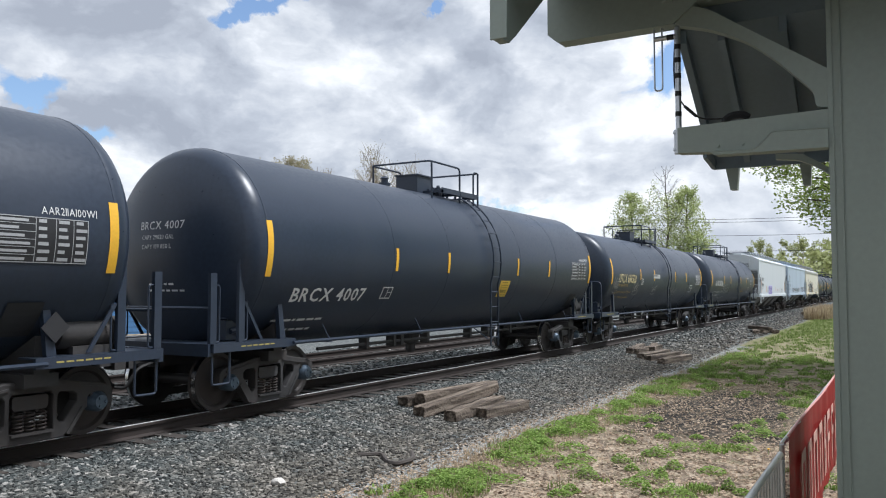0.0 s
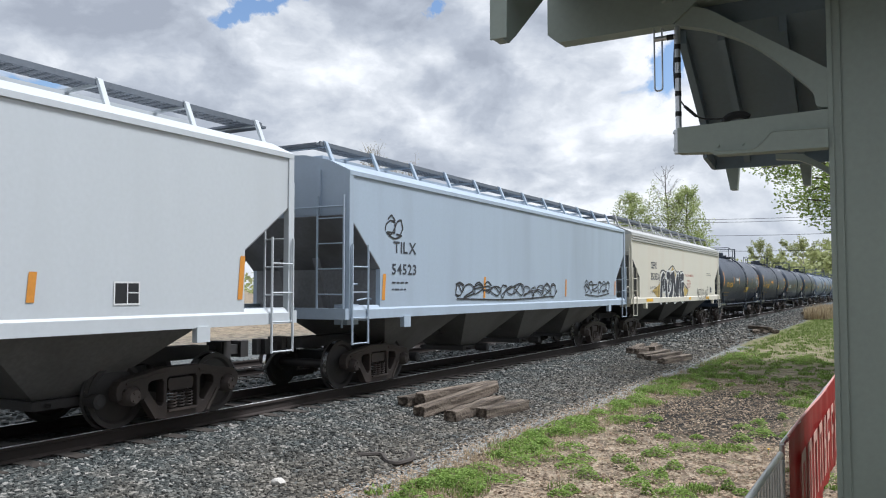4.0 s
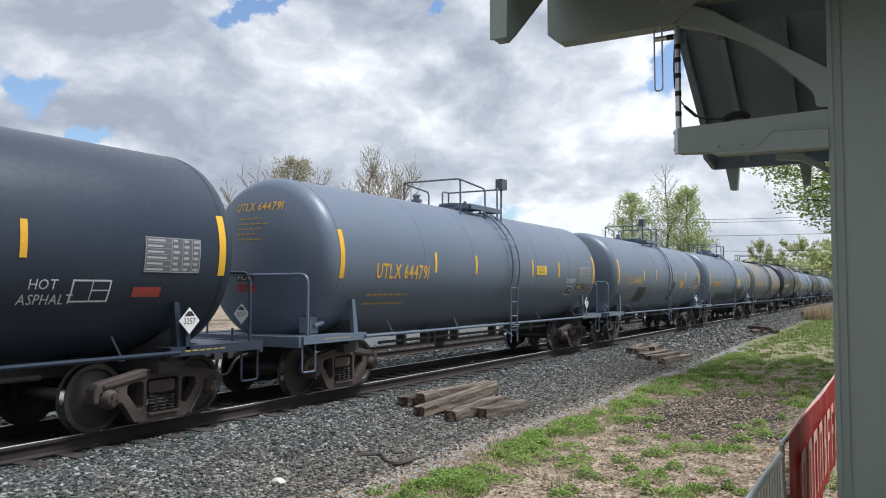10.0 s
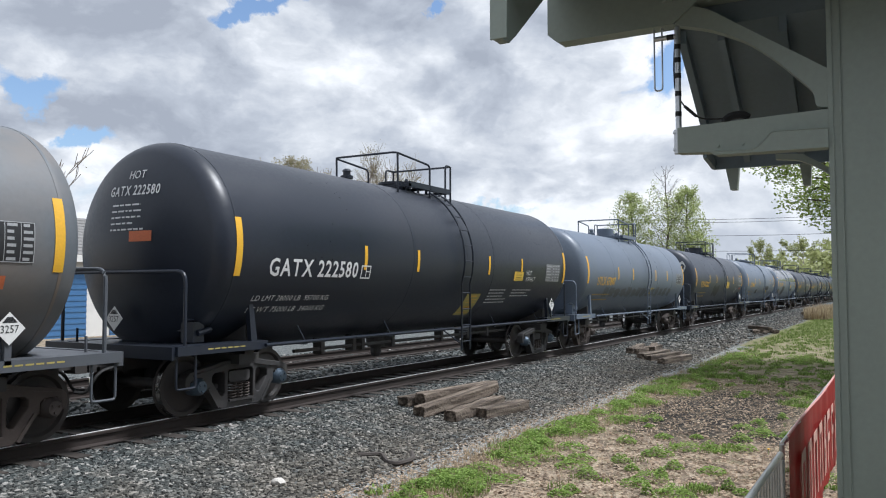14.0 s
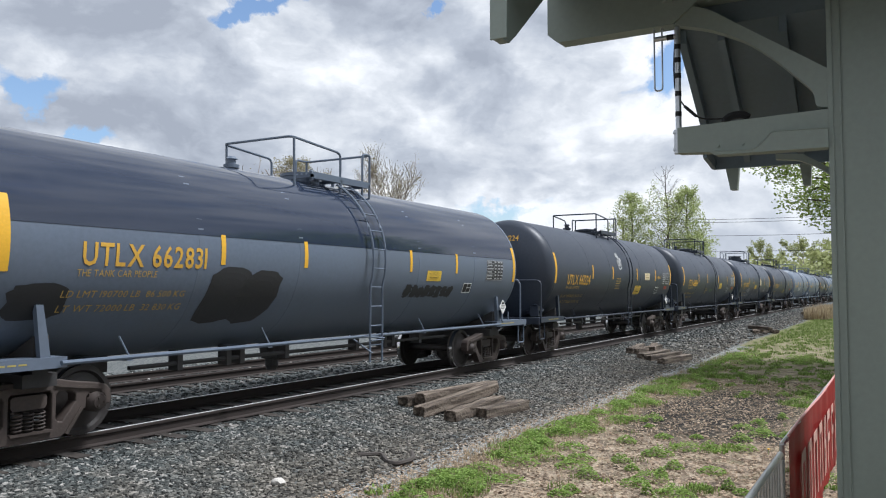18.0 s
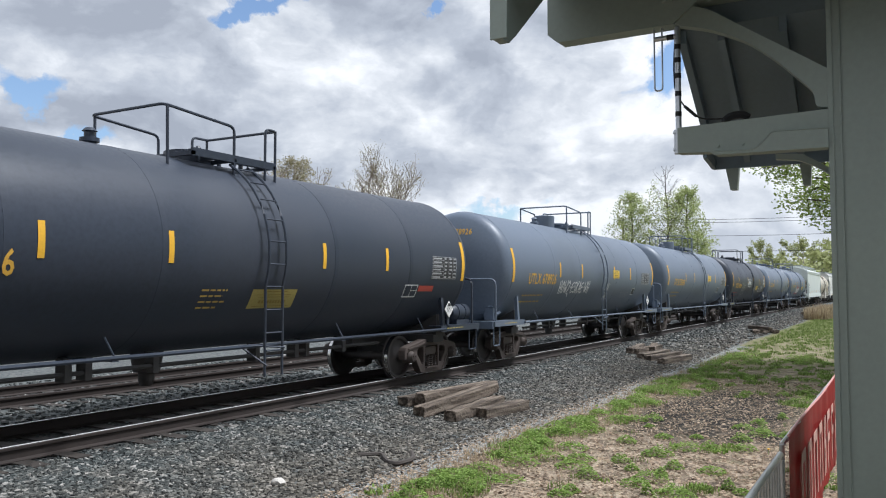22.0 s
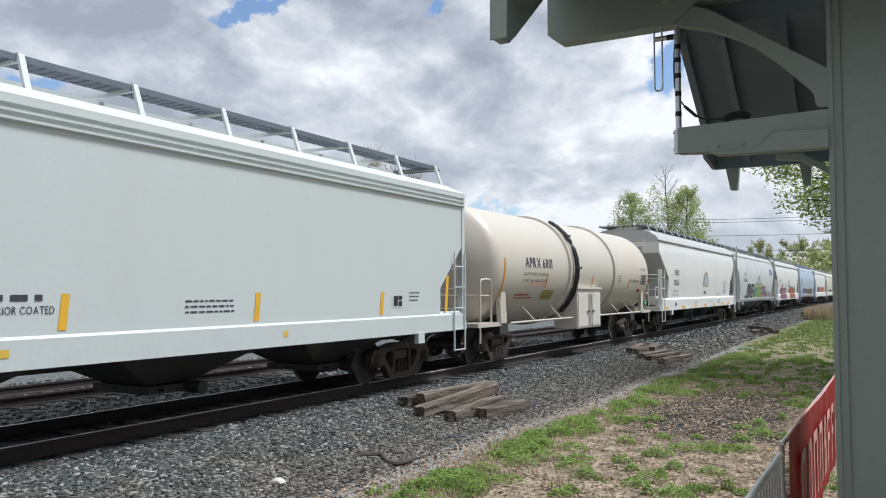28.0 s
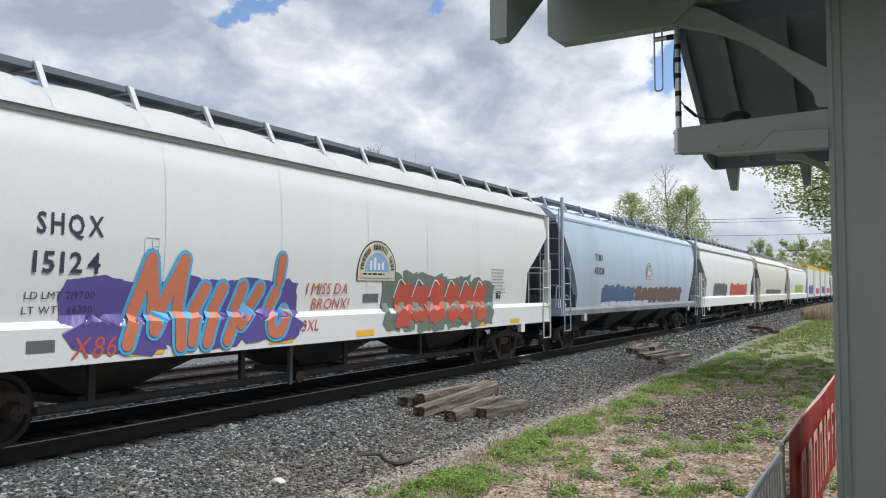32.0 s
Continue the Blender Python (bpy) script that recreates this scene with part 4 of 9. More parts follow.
        part("brake_wheel", shared("brake_wheel", lambda bm: (tube(bm, [(0.0, 0.28 * math.cos(t), 0.28 * math.sin(t)) for t in (2 * math.pi * k / 16 for k in range(16))], 0.02, 6, True), [tube(bm, [(0, 0, 0), (0, 0.28 * math.cos(t), 0.28 * math.sin(t))], 0.012, 5) for t in (0.3, 2.4, 4.5)]), True), trim, car, at=(hs + 0.72, -0.35, 1.75))
    side = tank_side(r, zc)
    sp = strip_paint or YELLOW
    k = hs / 6.82
    lean = -0.32 if strips == "slanted" else 0.0
    for x in (-hs, hs):
        patches("reflective_strip", car, side, [(x - 0.065, x + 0.065, 2.10, 2.98)] if not lean else [(x - 0.065 - 0.2, x + 0.065 - 0.2, 1.75, 2.6)], sp, 0.006, lean=-lean)
    for x in strip_at:
        patches("reflective_strip", car, side, [(x * k - 0.045, x * k + 0.045, 2.26, 2.70)] if not lean else [(x * k - 0.045, x * k + 0.045, 2.0, 2.4)], sp, 0.006, lean=-lean * 0.6)
    if placards:
        placard(car, (hs - 0.55, -1.47, 1.46), "y")
        part("placard_holder", shared("placard_holder", lambda bm: box(bm, -0.04, 0.04, 0.02, 0.05, -0.42, 0.1)), trim, car, at=(hs - 0.55, -1.47, 1.46))
        placard(car, (-hs - 0.72, 0.2, 1.46), "x")
    return car, side, head_side(hs + 0.05, r, zc, 0.62)


def box_bar(bm, a, b, half):
    """A flat bar from a to b in the plane of the car's side."""
    prism(bm, [(a[0] - half, a[2]), (a[0] + half, a[2]), (b[0] + half, b[2]), (b[0] - half, b[2])], "y", a[1] - 0.012, a[1] + 0.012)


BLANK_BOARD = mat("blank_black_board", (0.024, 0.024, 0.027), 0.6, vary=0.2)


def ring_at(bm, at, r):
    turned(bm, [(-0.02, r - 0.03), (-0.02, r + 0.012), (0.02, r + 0.012), (0.02, r - 0.03)], "x", 20, at)


def hopper_profile(kind, z, sill_top, eave):
    """Half width of the body at height z."""
    if kind == "flat":
        return 1.60
    t = (z - sill_top) / (eave - sill_top)
    if kind == "round":
        return 1.48 + 0.15 * math.sin(math.pi * min(max(t * 0.9 + 0.06, 0), 1)) - 0.10 * max(0, t - 0.8) / 0.2
    return 1.54 + 0.08 * math.sin(math.pi * t) - 0.05 * max(0, t - 0.85) / 0.15


def hopper_loft(bm, levels):
    rings = []
    for z, x0, x1, y in levels:
        rings.append([bm.verts.new(p) for p in ((-x0, -y, z), (x1, -y, z), (x1, y, z), (-x0, y, z))])
    for a, b in zip(rings, rings[1:]):
        for k in range(4):
            bm.faces.new((a[k], a[(k + 1) % 4], b[(k + 1) % 4], b[k]))
    bm.faces.new(rings[0][::-1])
    bm.faces.new(rings[-1])


def roof_swell(bm, w, eave, rise):
    """One roof panel between two ribs, bulging a little towards its middle."""
    cols = []
    for i in range(9):
        t = i / 8
        up = 0.075 * math.sin(math.pi * t) ** 0.7
        x = (t - 0.5) * w
        run = [(-1.56, 0.04)] + [(-a, h) for a, h in rise[:-1]] + [(a, h) for a, h in rise[-2::-1]] + [(1.56, 0.04)]
        cols.append([bm.verts.new((x, y, eave + h + 0.004 + (up if 0 < k < len(run) - 1 else 0))) for k, (y, h) in enumerate(run)])
    for a, b in zip(cols, cols[1:]):
        for k in range(len(a) - 1):
            bm.faces.new((a[k], b[k], b[k + 1], a[k + 1]))


SEAM = mat("grimy_weld_seam", (0.60, 0.60, 0.585), 0.6, vary=0.25, scale=3)


def hopper_car(label, q, hl, paint, kind="flat", sill=(1.0, 1.39), eave=4.0, cut=(2.93, 1.05, 1.93), bays=3, board_z=0.72, rail_gap=1.9, moulding=0, slope_paint=None, top_paint=None, posts=True, bay_paint=None, pipes=False, board_out=0.92, end_panel=True):
    """A covered hopper car; its front faces -x, the lettered side -y. cut: top of the end slope, its depth, its foot."""
    car = thing("hopper_car", label, "hopper car", "cars of the train", at=(q, TRACK_Y, 0))
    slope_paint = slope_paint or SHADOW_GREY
    s0, s1 = sill
    zt, deep, zf = cut
    shape = lambda z: hopper_profile(kind, z, s1, eave)
    levels = []
    for z in (s1 - 0.1, s1 + 0.1, zf):
        levels.append((z, hl - deep + 0, hl - deep + 0, shape(z)))
    for i in range(1, 5):
        z = zf + (zt - zf) * i / 4
        f = 1 - (i / 4)
        levels.append((z, hl - deep * f, hl - deep * f, shape(z)))
    for i in range(1, 7):
        z = zt + (eave - zt) * i / 6
        levels.append((z, hl, hl, shape(z)))
    bm = bm_new()
    hopper_loft(bm, levels)
    part("body", bm, paint, car, smooth=True)
    y1 = shape(eave)
    rise = ((1.42, 0.24), (1.15, 0.40), (0.6, 0.52), (0.0, 0.56)) if pipes else ((1.15, 0.27), (0.6, 0.40), (0.0, 0.44))
    arch = [(-a, eave + h) for a, h in rise] + [(a, eave + h) for a, h in rise[-2::-1]]
    roof = part("roof", prism(bm_new(), [(-y1 - 0.03, eave - 0.03), (-y1 - 0.03, eave + 0.05)] + arch + [(y1 + 0.03, eave + 0.05), (y1 + 0.03, eave - 0.03)], "x", -hl - 0.015, hl + 0.015), top_paint or paint, car)
    if pipes:
        # rounded roof panels swell between the ribs
        for i in range(round(2 * hl / rail_gap)):
            w = 2 * hl / round(2 * hl / rail_gap)
            part("roof_panel", shared(("roof_panel", round(w, 2), eave), lambda bm: roof_swell(bm, w, eave, rise), True), top_paint or paint, roof, at=(-hl + w * (i + 0.5), 0, 0))
        for u in (-6.9, -4.62, -2.3, 0.1, 2.25, 4.6, 6.8):
            patches("side_seam", car, flat_side(shape), [(u, u + 0.009, s1 + 0.1, eave - 0.12)], SEAM, 0.004)
    for i in range(moulding):
        part("roof_moulding", prism(bm_new(), [(-y1 - 0.002, eave - 0.09 - 0.09 * i), (-y1 - 0.045, eave - 0.06 - 0.09 * i), (-y1 - 0.045, eave - 0.03 - 0.09 * i), (-y1 - 0.002, eave - 0.04 - 0.09 * i)], "x", -hl, hl), top_paint or paint, roof)
    part("roof_hatch", box(bm_new(), -hl + 0.9, hl - 0.9, -0.28, 0.28, eave + 0.43, eave + 0.56), top_paint or paint, roof, "long trough hatch")
    # round cars: the near sill's turned-under shade is put into its grey
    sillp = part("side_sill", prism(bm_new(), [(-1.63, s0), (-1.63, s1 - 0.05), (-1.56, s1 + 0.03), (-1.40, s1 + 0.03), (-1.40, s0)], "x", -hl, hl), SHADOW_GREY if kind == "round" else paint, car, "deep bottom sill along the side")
    part("side_sill", prism(bm_new(), [(1.63, s0), (1.63, s1 - 0.05), (1.56, s1 + 0.03), (1.40, s1 + 0.03), (1.40, s0)], "x", -hl, hl), paint, car)
    for s in (-1, 1):
        t = math.hypot(zt - zf, deep)
        a = shape(zt) - 0.004
        bm = bm_new()
        vs = [(-s * -1 * (hl + 0.004), -a, zt), (s * (hl + 0.004), a, zt), (s * (hl - deep + 0.004), a, zf), (s * (hl - deep + 0.004), -a, zf)]
        lo = [bm.verts.new(v) for v in vs]
        hi = [bm.verts.new((v[0] + s * 0.012, v[1], v[2] - 0.012)) for v in vs]
        bm.faces.new(lo)
        bm.faces.new(hi[::-1])
        for i in range(4):
            bm.faces.new((lo[i], hi[i], hi[(i + 1) % 4], lo[(i + 1) % 4]))
        # slope and bulkhead get a darker grey that holds the end recess's shade
        part("end_slope_sheet", bm, slope_paint, car, "sloping end sheet with grime and shade in its grey")
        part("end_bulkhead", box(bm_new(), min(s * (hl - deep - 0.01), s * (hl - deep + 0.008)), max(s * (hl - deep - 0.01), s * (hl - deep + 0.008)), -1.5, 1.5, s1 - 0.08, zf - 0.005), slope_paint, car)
        if end_panel:
            part("end_wall", box(bm_new(), min(s * hl, s * (hl + 0.012)), max(s * hl, s * (hl + 0.012)), -shape(3.4) + 0.02, shape(3.4) - 0.02, zt + 0.02, eave - 0.03), paint, car)
        part("end_platform", box(bm_new(), min(s * (hl - deep), s * (hl + 0.1)), max(s * (hl - deep), s * (hl + 0.1)), -1.4, 1.4, s0 + 0.05, s0 + 0.11), GRIME, car)
        part("end_sill", box(bm_new(), min(s * (hl - 0.02), s * (hl + 0.12)), max(s * (hl - 0.02), s * (hl + 0.12)), -1.62, 1.62, s0, s0 + 0.2), paint, car)
        for y in (-0.45, 0.45):
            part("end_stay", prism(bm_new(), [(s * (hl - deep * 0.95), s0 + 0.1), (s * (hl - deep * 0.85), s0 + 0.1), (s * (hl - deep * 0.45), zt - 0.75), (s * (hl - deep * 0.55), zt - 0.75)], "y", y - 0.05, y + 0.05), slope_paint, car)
        if posts:
            part("corner_post", box(bm_new(), min(s * (hl - 0.10), s * (hl + 0.02)), max(s * (hl - 0.10), s * (hl + 0.02)), -1.625, -1.52, s0 + 0.01, 2.75 if pipes and s < 0 else eave - 0.01), paint, car)
        else:
            part("corner_post", box(bm_new(), s * hl - 0.045, s * hl + 0.045, -1.65, -1.58, s0 + 0.01, eave + board_z - 0.05), paint, car, "tall post carrying the walkway")
        if end_panel:
            for y in (-0.95, -0.2, 0.2, 0.95):
                part("end_rib", box(bm_new(), min(s * (hl + 0.012), s * (hl + 0.06)), max(s * (hl + 0.012), s * (hl + 0.06)), y - 0.03, y + 0.03, zt + 0.03, eave + 0.1), paint, car)
        stiles = [s * (hl - 0.03), s * (hl - 0.52)]
        lad = part("ladder", bm_ladder(stiles, -1.66, s0 - 0.45, 2.72), paint, car, "side ladder with thin rungs")
        part("end_ladder", bm_end_ladder(s * (hl + 0.09), -1.55, -0.95, s0, 2.72 if pipes else zt + 0.35), paint, car)
        part("jacking_pad", box(bm_new(), s * (hl - 1.9) - 0.12, s * (hl - 1.9) + 0.12, -1.65, -1.55, s0 - 0.2, s0 + 0.02), paint, sillp)
    part("brake_valve", shared("hopper_brake", lambda bm: (box(bm, 0.2, 0.55, -1.35, -1.05, 1.25, 1.62), turned(bm, [(-0.05, 0.11), (0.2, 0.13)], "x", 14, (0.75, -1.2, 1.42)), tube(bm, bend([(0.1, -1.3, 1.2), (0.1, -1.35, 2.0), (0.5, -1.35, 2.0)], 0.1), 0.02, 6), tube(bm, bend([(0.5, -1.35, 1.7), (0.9, -1.4, 1.75), (1.25, -1.4, 1.4)], 0.15), 0.014, 5))), paint, car, "brake valve with bent pipes", at=(-hl + 0.1, 0, 0))
    bz = eave + board_z
    board = part("running_board", bm_running_board(hl, bz, board_out, pipes), GRATE, car, "galvanised grating walkway above the roof")
    n = max(2, round((2 * hl - 0.3) / rail_gap))
    for i in range(n + 1):
        xx = -hl + 0.15 + (2 * hl - 0.3) * i / n
        part("board_bracket", shared(("board_bracket", board_out, board_z, kind), lambda bm: (prism(bm, [(-board_out - 0.04, 0.03), (-board_out + 0.02, 0.05), (-board_out - 0.16, -board_z + (0.40 if pipes else 0.27)), (-board_out - 0.22, -board_z + (0.38 if pipes else 0.25))], "x", -0.04, 0.04), box(bm, -0.03, 0.03, -board_out, board_out, -0.07, -0.02))), PALE if pipes else (top_paint or paint), board, at=(xx, 0, bz))
    part("end_board", box(bm_new(), -hl - 0.12, -hl + 0.28, -board_out, board_out, bz - 0.06, bz - 0.02), GRATE, car)
    part("end_board", box(bm_new(), hl - 0.28, hl + 0.12, -board_out, board_out, bz - 0.06, bz - 0.02), GRATE, car)
    span = (2 * (hl - deep) - 1.0) / bays
    for i in range(bays):
        cx = -(hl - deep) + 0.5 + span * (i + 0.5)
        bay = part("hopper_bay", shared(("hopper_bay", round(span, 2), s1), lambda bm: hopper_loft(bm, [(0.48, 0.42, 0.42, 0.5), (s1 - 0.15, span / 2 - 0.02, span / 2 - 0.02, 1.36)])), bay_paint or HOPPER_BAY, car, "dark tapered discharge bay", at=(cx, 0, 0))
        part("outlet_gate", shared("outlet_gate", lambda bm: (box(bm, -0.5, 0.5, -0.62, 0.62, 0.36, 0.475), tube(bm, [(-0.3, -0.75, 0.42), (-0.3, 0.75, 0.42)], 0.03, 6), turned(bm, [(-0.95, 0.06), (-0.93, 0.10), (-0.62, 0.10)], "y", 14, (0.25, 0, 0.42)))), GRIME, bay)
    if pipes:
        part("discharge_pipe", tube(bm_new(), [(-hl + 2.9, -1.1, 0.44), (hl - 3.2, -1.1, 0.44)], 0.06, 12), GRIME, car, "long discharge pipe under the side", smooth=True)
        cap = part("pipe_cap", turned(bm_new(), [(-1.32, 0.03), (-1.31, 0.10), (-1.26, 0.10), (-1.10, 0.06)], "y", 18, (-1.45, 0, 0.43)), TRUCK, car, "round cap on the discharge pipe", smooth=True)
        part("cap_bracket", box(bm_new(), -1.75, -1.68, -1.34, -1.28, 0.33, s0), GREY_DARK, cap)
        for i in range(5):
            part("pipe_hanger", box(bm_new(), -hl + 3.6 + i * 2.7, -hl + 3.7 + i * 2.7, -1.14, -1.08, 0.45, s0), GRIME, car)
    part("centre_sill", box(bm_new(), -hl + 0.4, hl - 0.4, -0.2, 0.2, 0.78, 0.98), GRIME, car)
    running_gear(car, hl - 1.75)
    ends(car, hl + 0.55, paint, hl - 0.1)
    return car, flat_side(shape), flat_side(lambda z: 1.632)


def bm_ladder(stiles, y, z0, z1):
    bm = bm_new()
    a, b = min(stiles), max(stiles)
    for x in (a, b):
        tube(bm, [(x, y, z0), (x, y, z1)], 0.02, 6)
    z = z0 + 0.02
    while z < z1 + 0.01:
        tube(bm, [(a, y, z), (b, y, z)], 0.013, 5)
        z += 0.46
    return bm


def bm_end_ladder(x, y0, y1, z0, z1):
    bm = bm_new()
    for y in (y0, y1):
        tube(bm, [(x, y, z0), (x, y, z1)], 0.02, 6)
    z = z0 + 0.45
    while z < z1:
        tube(bm, [(x, y0, z), (x, y1, z)], 0.013, 5)
        z += 0.46
    tube(bm, [(x, y0, z1 - 0.2), (x, 1.5, z1 - 0.2)], 0.02, 6)
    return bm


def bm_running_board(hl, bz, out, solid=False):
    bm = bm_new()
    if solid:
        for s in (-1, 1):
            box(bm, -hl, hl, min(s * (out - 0.02), s * (out - 0.5)), max(s * (out - 0.02), s * (out - 0.5)), bz - 0.05, bz - 0.036)
    for s in (-1, 1):
        for i in range(7):
            y = s * (out - 0.02 - 0.075 * i)
            box(bm, -hl, hl, y - 0.016, y + 0.016, bz - 0.03, bz)
        n = round(2 * hl / 0.16)
        for i in range(n):
            x = -hl + 2 * hl * (i + 0.5) / n
            box(bm, x - 0.02, x + 0.02, min(s * out, s * (out - 0.48)), max(s * out, s * (out - 0.48)), bz - 0.034, bz - 0.012)
        box(bm, -hl, hl, s * out - 0.012, s * out + 0.012, bz - 0.06, bz + 0.02)
    return bm


GRATE = mat("grey_grating", (0.15, 0.17, 0.20), 0.55, metal=0.3, vary=0.15, scale=5)
# near-black bay colour with paler blotches, and a lighter grey one
HOPPER_BAY = mat("dark_hopper_bay", (0.045, 0.044, 0.043), 0.65, vary=0.35, scale=3, stain=(0.12, 0.115, 0.11), stain_amount=0.6)
BAY_LIGHT = mat("dusty_hopper_bay", (0.16, 0.155, 0.15), 0.65, vary=0.3, scale=3, stain=(0.05, 0.045, 0.04), stain_amount=0.7)


# ---- graffiti ----
SPRAY = {}


def spray(name, color):
    if name not in SPRAY:
        SPRAY[name] = mat("spray_" + name, color, 0.55, vary=0.18, scale=5)
    return SPRAY[name]


def lumps(name, car, side, u0, u1, z0, z1, count, material, seed, off=0.006, fat=0.0, lean=0.18, rough=0.12, label=""):
    """A row of swollen sprayed shapes side by side, each an uneven rounded outline."""
    rnd = random.Random(seed)
    made = None
    w, h = (u1 - u0) / count, z1 - z0
    for i in range(count):
        cx, top, foot = u0 + w * (i + 0.5), z1 - h * rnd.uniform(0, 0.16), z0 + h * rnd.uniform(0, 0.08)
        n = 22
        shape = []
        wob = [rnd.uniform(-rough, rough) for _ in range(n)]
        for k in range(n):
            t = 2 * math.pi * k / n
            c, s = math.cos(t), math.sin(t)
            c, s = math.copysign(abs(c) ** 0.6, c), math.copysign(abs(s) ** 0.6, s)
            u = cx + c * (w * 0.5 * (1 + wob[k]) + fat)
            z = (top + foot) / 2 + s * ((top - foot) / 2 * (1 + wob[k] * 0.4) + fat)
            shape.append((u + lean * (z - z0), z))
        m = 5
        verts, faces = [], []
        mid = (cx + lean * h * 0.5, (top + foot) / 2)
        base = len(verts)
        for j in range(1, m + 1):
            for u, z in shape:
                verts.append(side.put(mid[0] + (u - mid[0]) * j / m, mid[1] + (z - mid[1]) * j / m, off + 0.0006 * i))
        verts.append(side.put(*mid, off + 0.0006 * i))
        c = len(verts) - 1
        for k in range(n):
            faces.append((c, base + k, base + (k + 1) % n))
            for j in range(m - 1):
                a = base + j * n
                faces.append((a + k, a + n + k, a + n + (k + 1) % n, a + (k + 1) % n))
        me = bpy.data.meshes.new(name)
        me.from_pydata(verts, [], faces)
        made = part(name, me, material, car, label)
    return made


def scrawl(name, car, side, lines, material, wide=0.03, off=0.008, label=""):
    """Sprayed strokes with soft bends and round ends: each line a run of (u, z)."""
    verts, faces = [], []
    for number, line in enumerate(lines):
        pts = []
        for i in range(len(line) - 1):
            p0, p1, p2, p3 = line[max(i - 1, 0)], line[i], line[i + 1], line[min(i + 2, len(line) - 1)]
            n = max(2, math.ceil(math.dist(p1, p2) / 0.09))
            for k in range(n):
                t = k / n
                pts.append(tuple(b + (c - b) * t + 0.4 * t * (1 - t) * ((1 - t) * (2 * b - a - c) + t * (2 * c - b - d)) for a, b, c, d in zip(p0, p1, p2, p3)))
        pts.append(line[-1])
        base, count = len(verts), len(pts)
        for i, (u, z) in enumerate(pts):
            p, q = pts[max(i - 1, 0)], pts[min(i + 1, count - 1)]
            dx, dz = q[0] - p[0], q[1] - p[1]
            k = math.hypot(dx, dz) or 1
            nx, nz = -dz / k * wide / 2, dx / k * wide / 2
            lift = off + 0.0004 * number + 0.00003 * i
            verts += [side.put(u + nx, z + nz, lift), side.put(u - nx, z - nz, lift)]
        for i in range(count - 1):
            faces.append((base + 2 * i, base + 2 * i + 1, base + 2 * i + 3, base + 2 * i + 2))
        for i, turn in ((0, 1), (count - 1, -1)):
            (u, z), (v, w) = pts[i], pts[i + turn]
            face = math.atan2(z - w, u - v)
            cap = [side.put(u + wide / 2 * math.cos(face + math.pi * (j / 5 - 0.5)), z + wide / 2 * math.sin(face + math.pi * (j / 5 - 0.5)), off + 0.0004 * number + 0.00003 * i) for j in range(6)]
            faces.append(tuple(range(len(verts), len(verts) + 6)))
            verts += cap
    me = bpy.data.meshes.new(name)
    me.from_pydata(verts, [], faces)
    return part(name, me, material, car, label)


def loops(u0, u1, z0, z1, count, seed):
    """Unreadable hand scribble: one running line of swelling curls, a few loose arcs and an underline."""
    rnd = random.Random(seed)
    w, h = (u1 - u0) / count, z1 - z0
    run, lines = [], []
    for i in range(count):
        a, mid = u0 + w * (i + 0.5), (z0 + z1) / 2 + h * rnd.uniform(-0.08, 0.08)
        wide, high, start = w * rnd.uniform(0.38, 0.72), h * rnd.uniform(0.22, 0.5), rnd.uniform(2.2, 3.6)
        run += [(a + wide * math.cos(start - t) + 0.2 * high * math.sin(start - t), mid + high * math.sin(start - t)) for t in (rnd.uniform(4.6, 7.4) * k / 8 for k in range(9))]
        if rnd.random() < 0.5:
            lines.append([(a - w * 0.3, z1 - h * 0.1), (a + w * 0.1, z1 + h * rnd.uniform(0.0, 0.15)), (a + w * 0.5, z1 - h * 0.15)])
    lines.append(run)
    lines.append([(u0 + w * 0.3, z0 - h * 0.02), (u0 + (u1 - u0) * 0.5, z0 - h * 0.16), (u1 - w * 0.2, z0 + h * 0.04)])
    return lines


# ---- the train, front to back ----
CARS = []
PALE_Y = mat("worn_yellow_lettering", (0.46, 0.31, 0.08), 0.65, vary=0.3, scale=9)
CREAM_W = mat("cream_lettering", (0.58, 0.50, 0.28), 0.6, vary=0.2, scale=9)
GREEN_L = mat("dark_green_lettering", (0.03, 0.07, 0.05), 0.6)
NAVY = mat("navy_lettering", (0.035, 0.04, 0.07), 0.6)
RED_L = mat("red_lettering", (0.42, 0.06, 0.05), 0.6)
GLOSS = mat("glossy_black_coating", (0.022, 0.031, 0.055), 0.11, vary=0.05, scale=1.0, spec=0.65)


def keep(made):
    CARS.append(made[0])
    return made


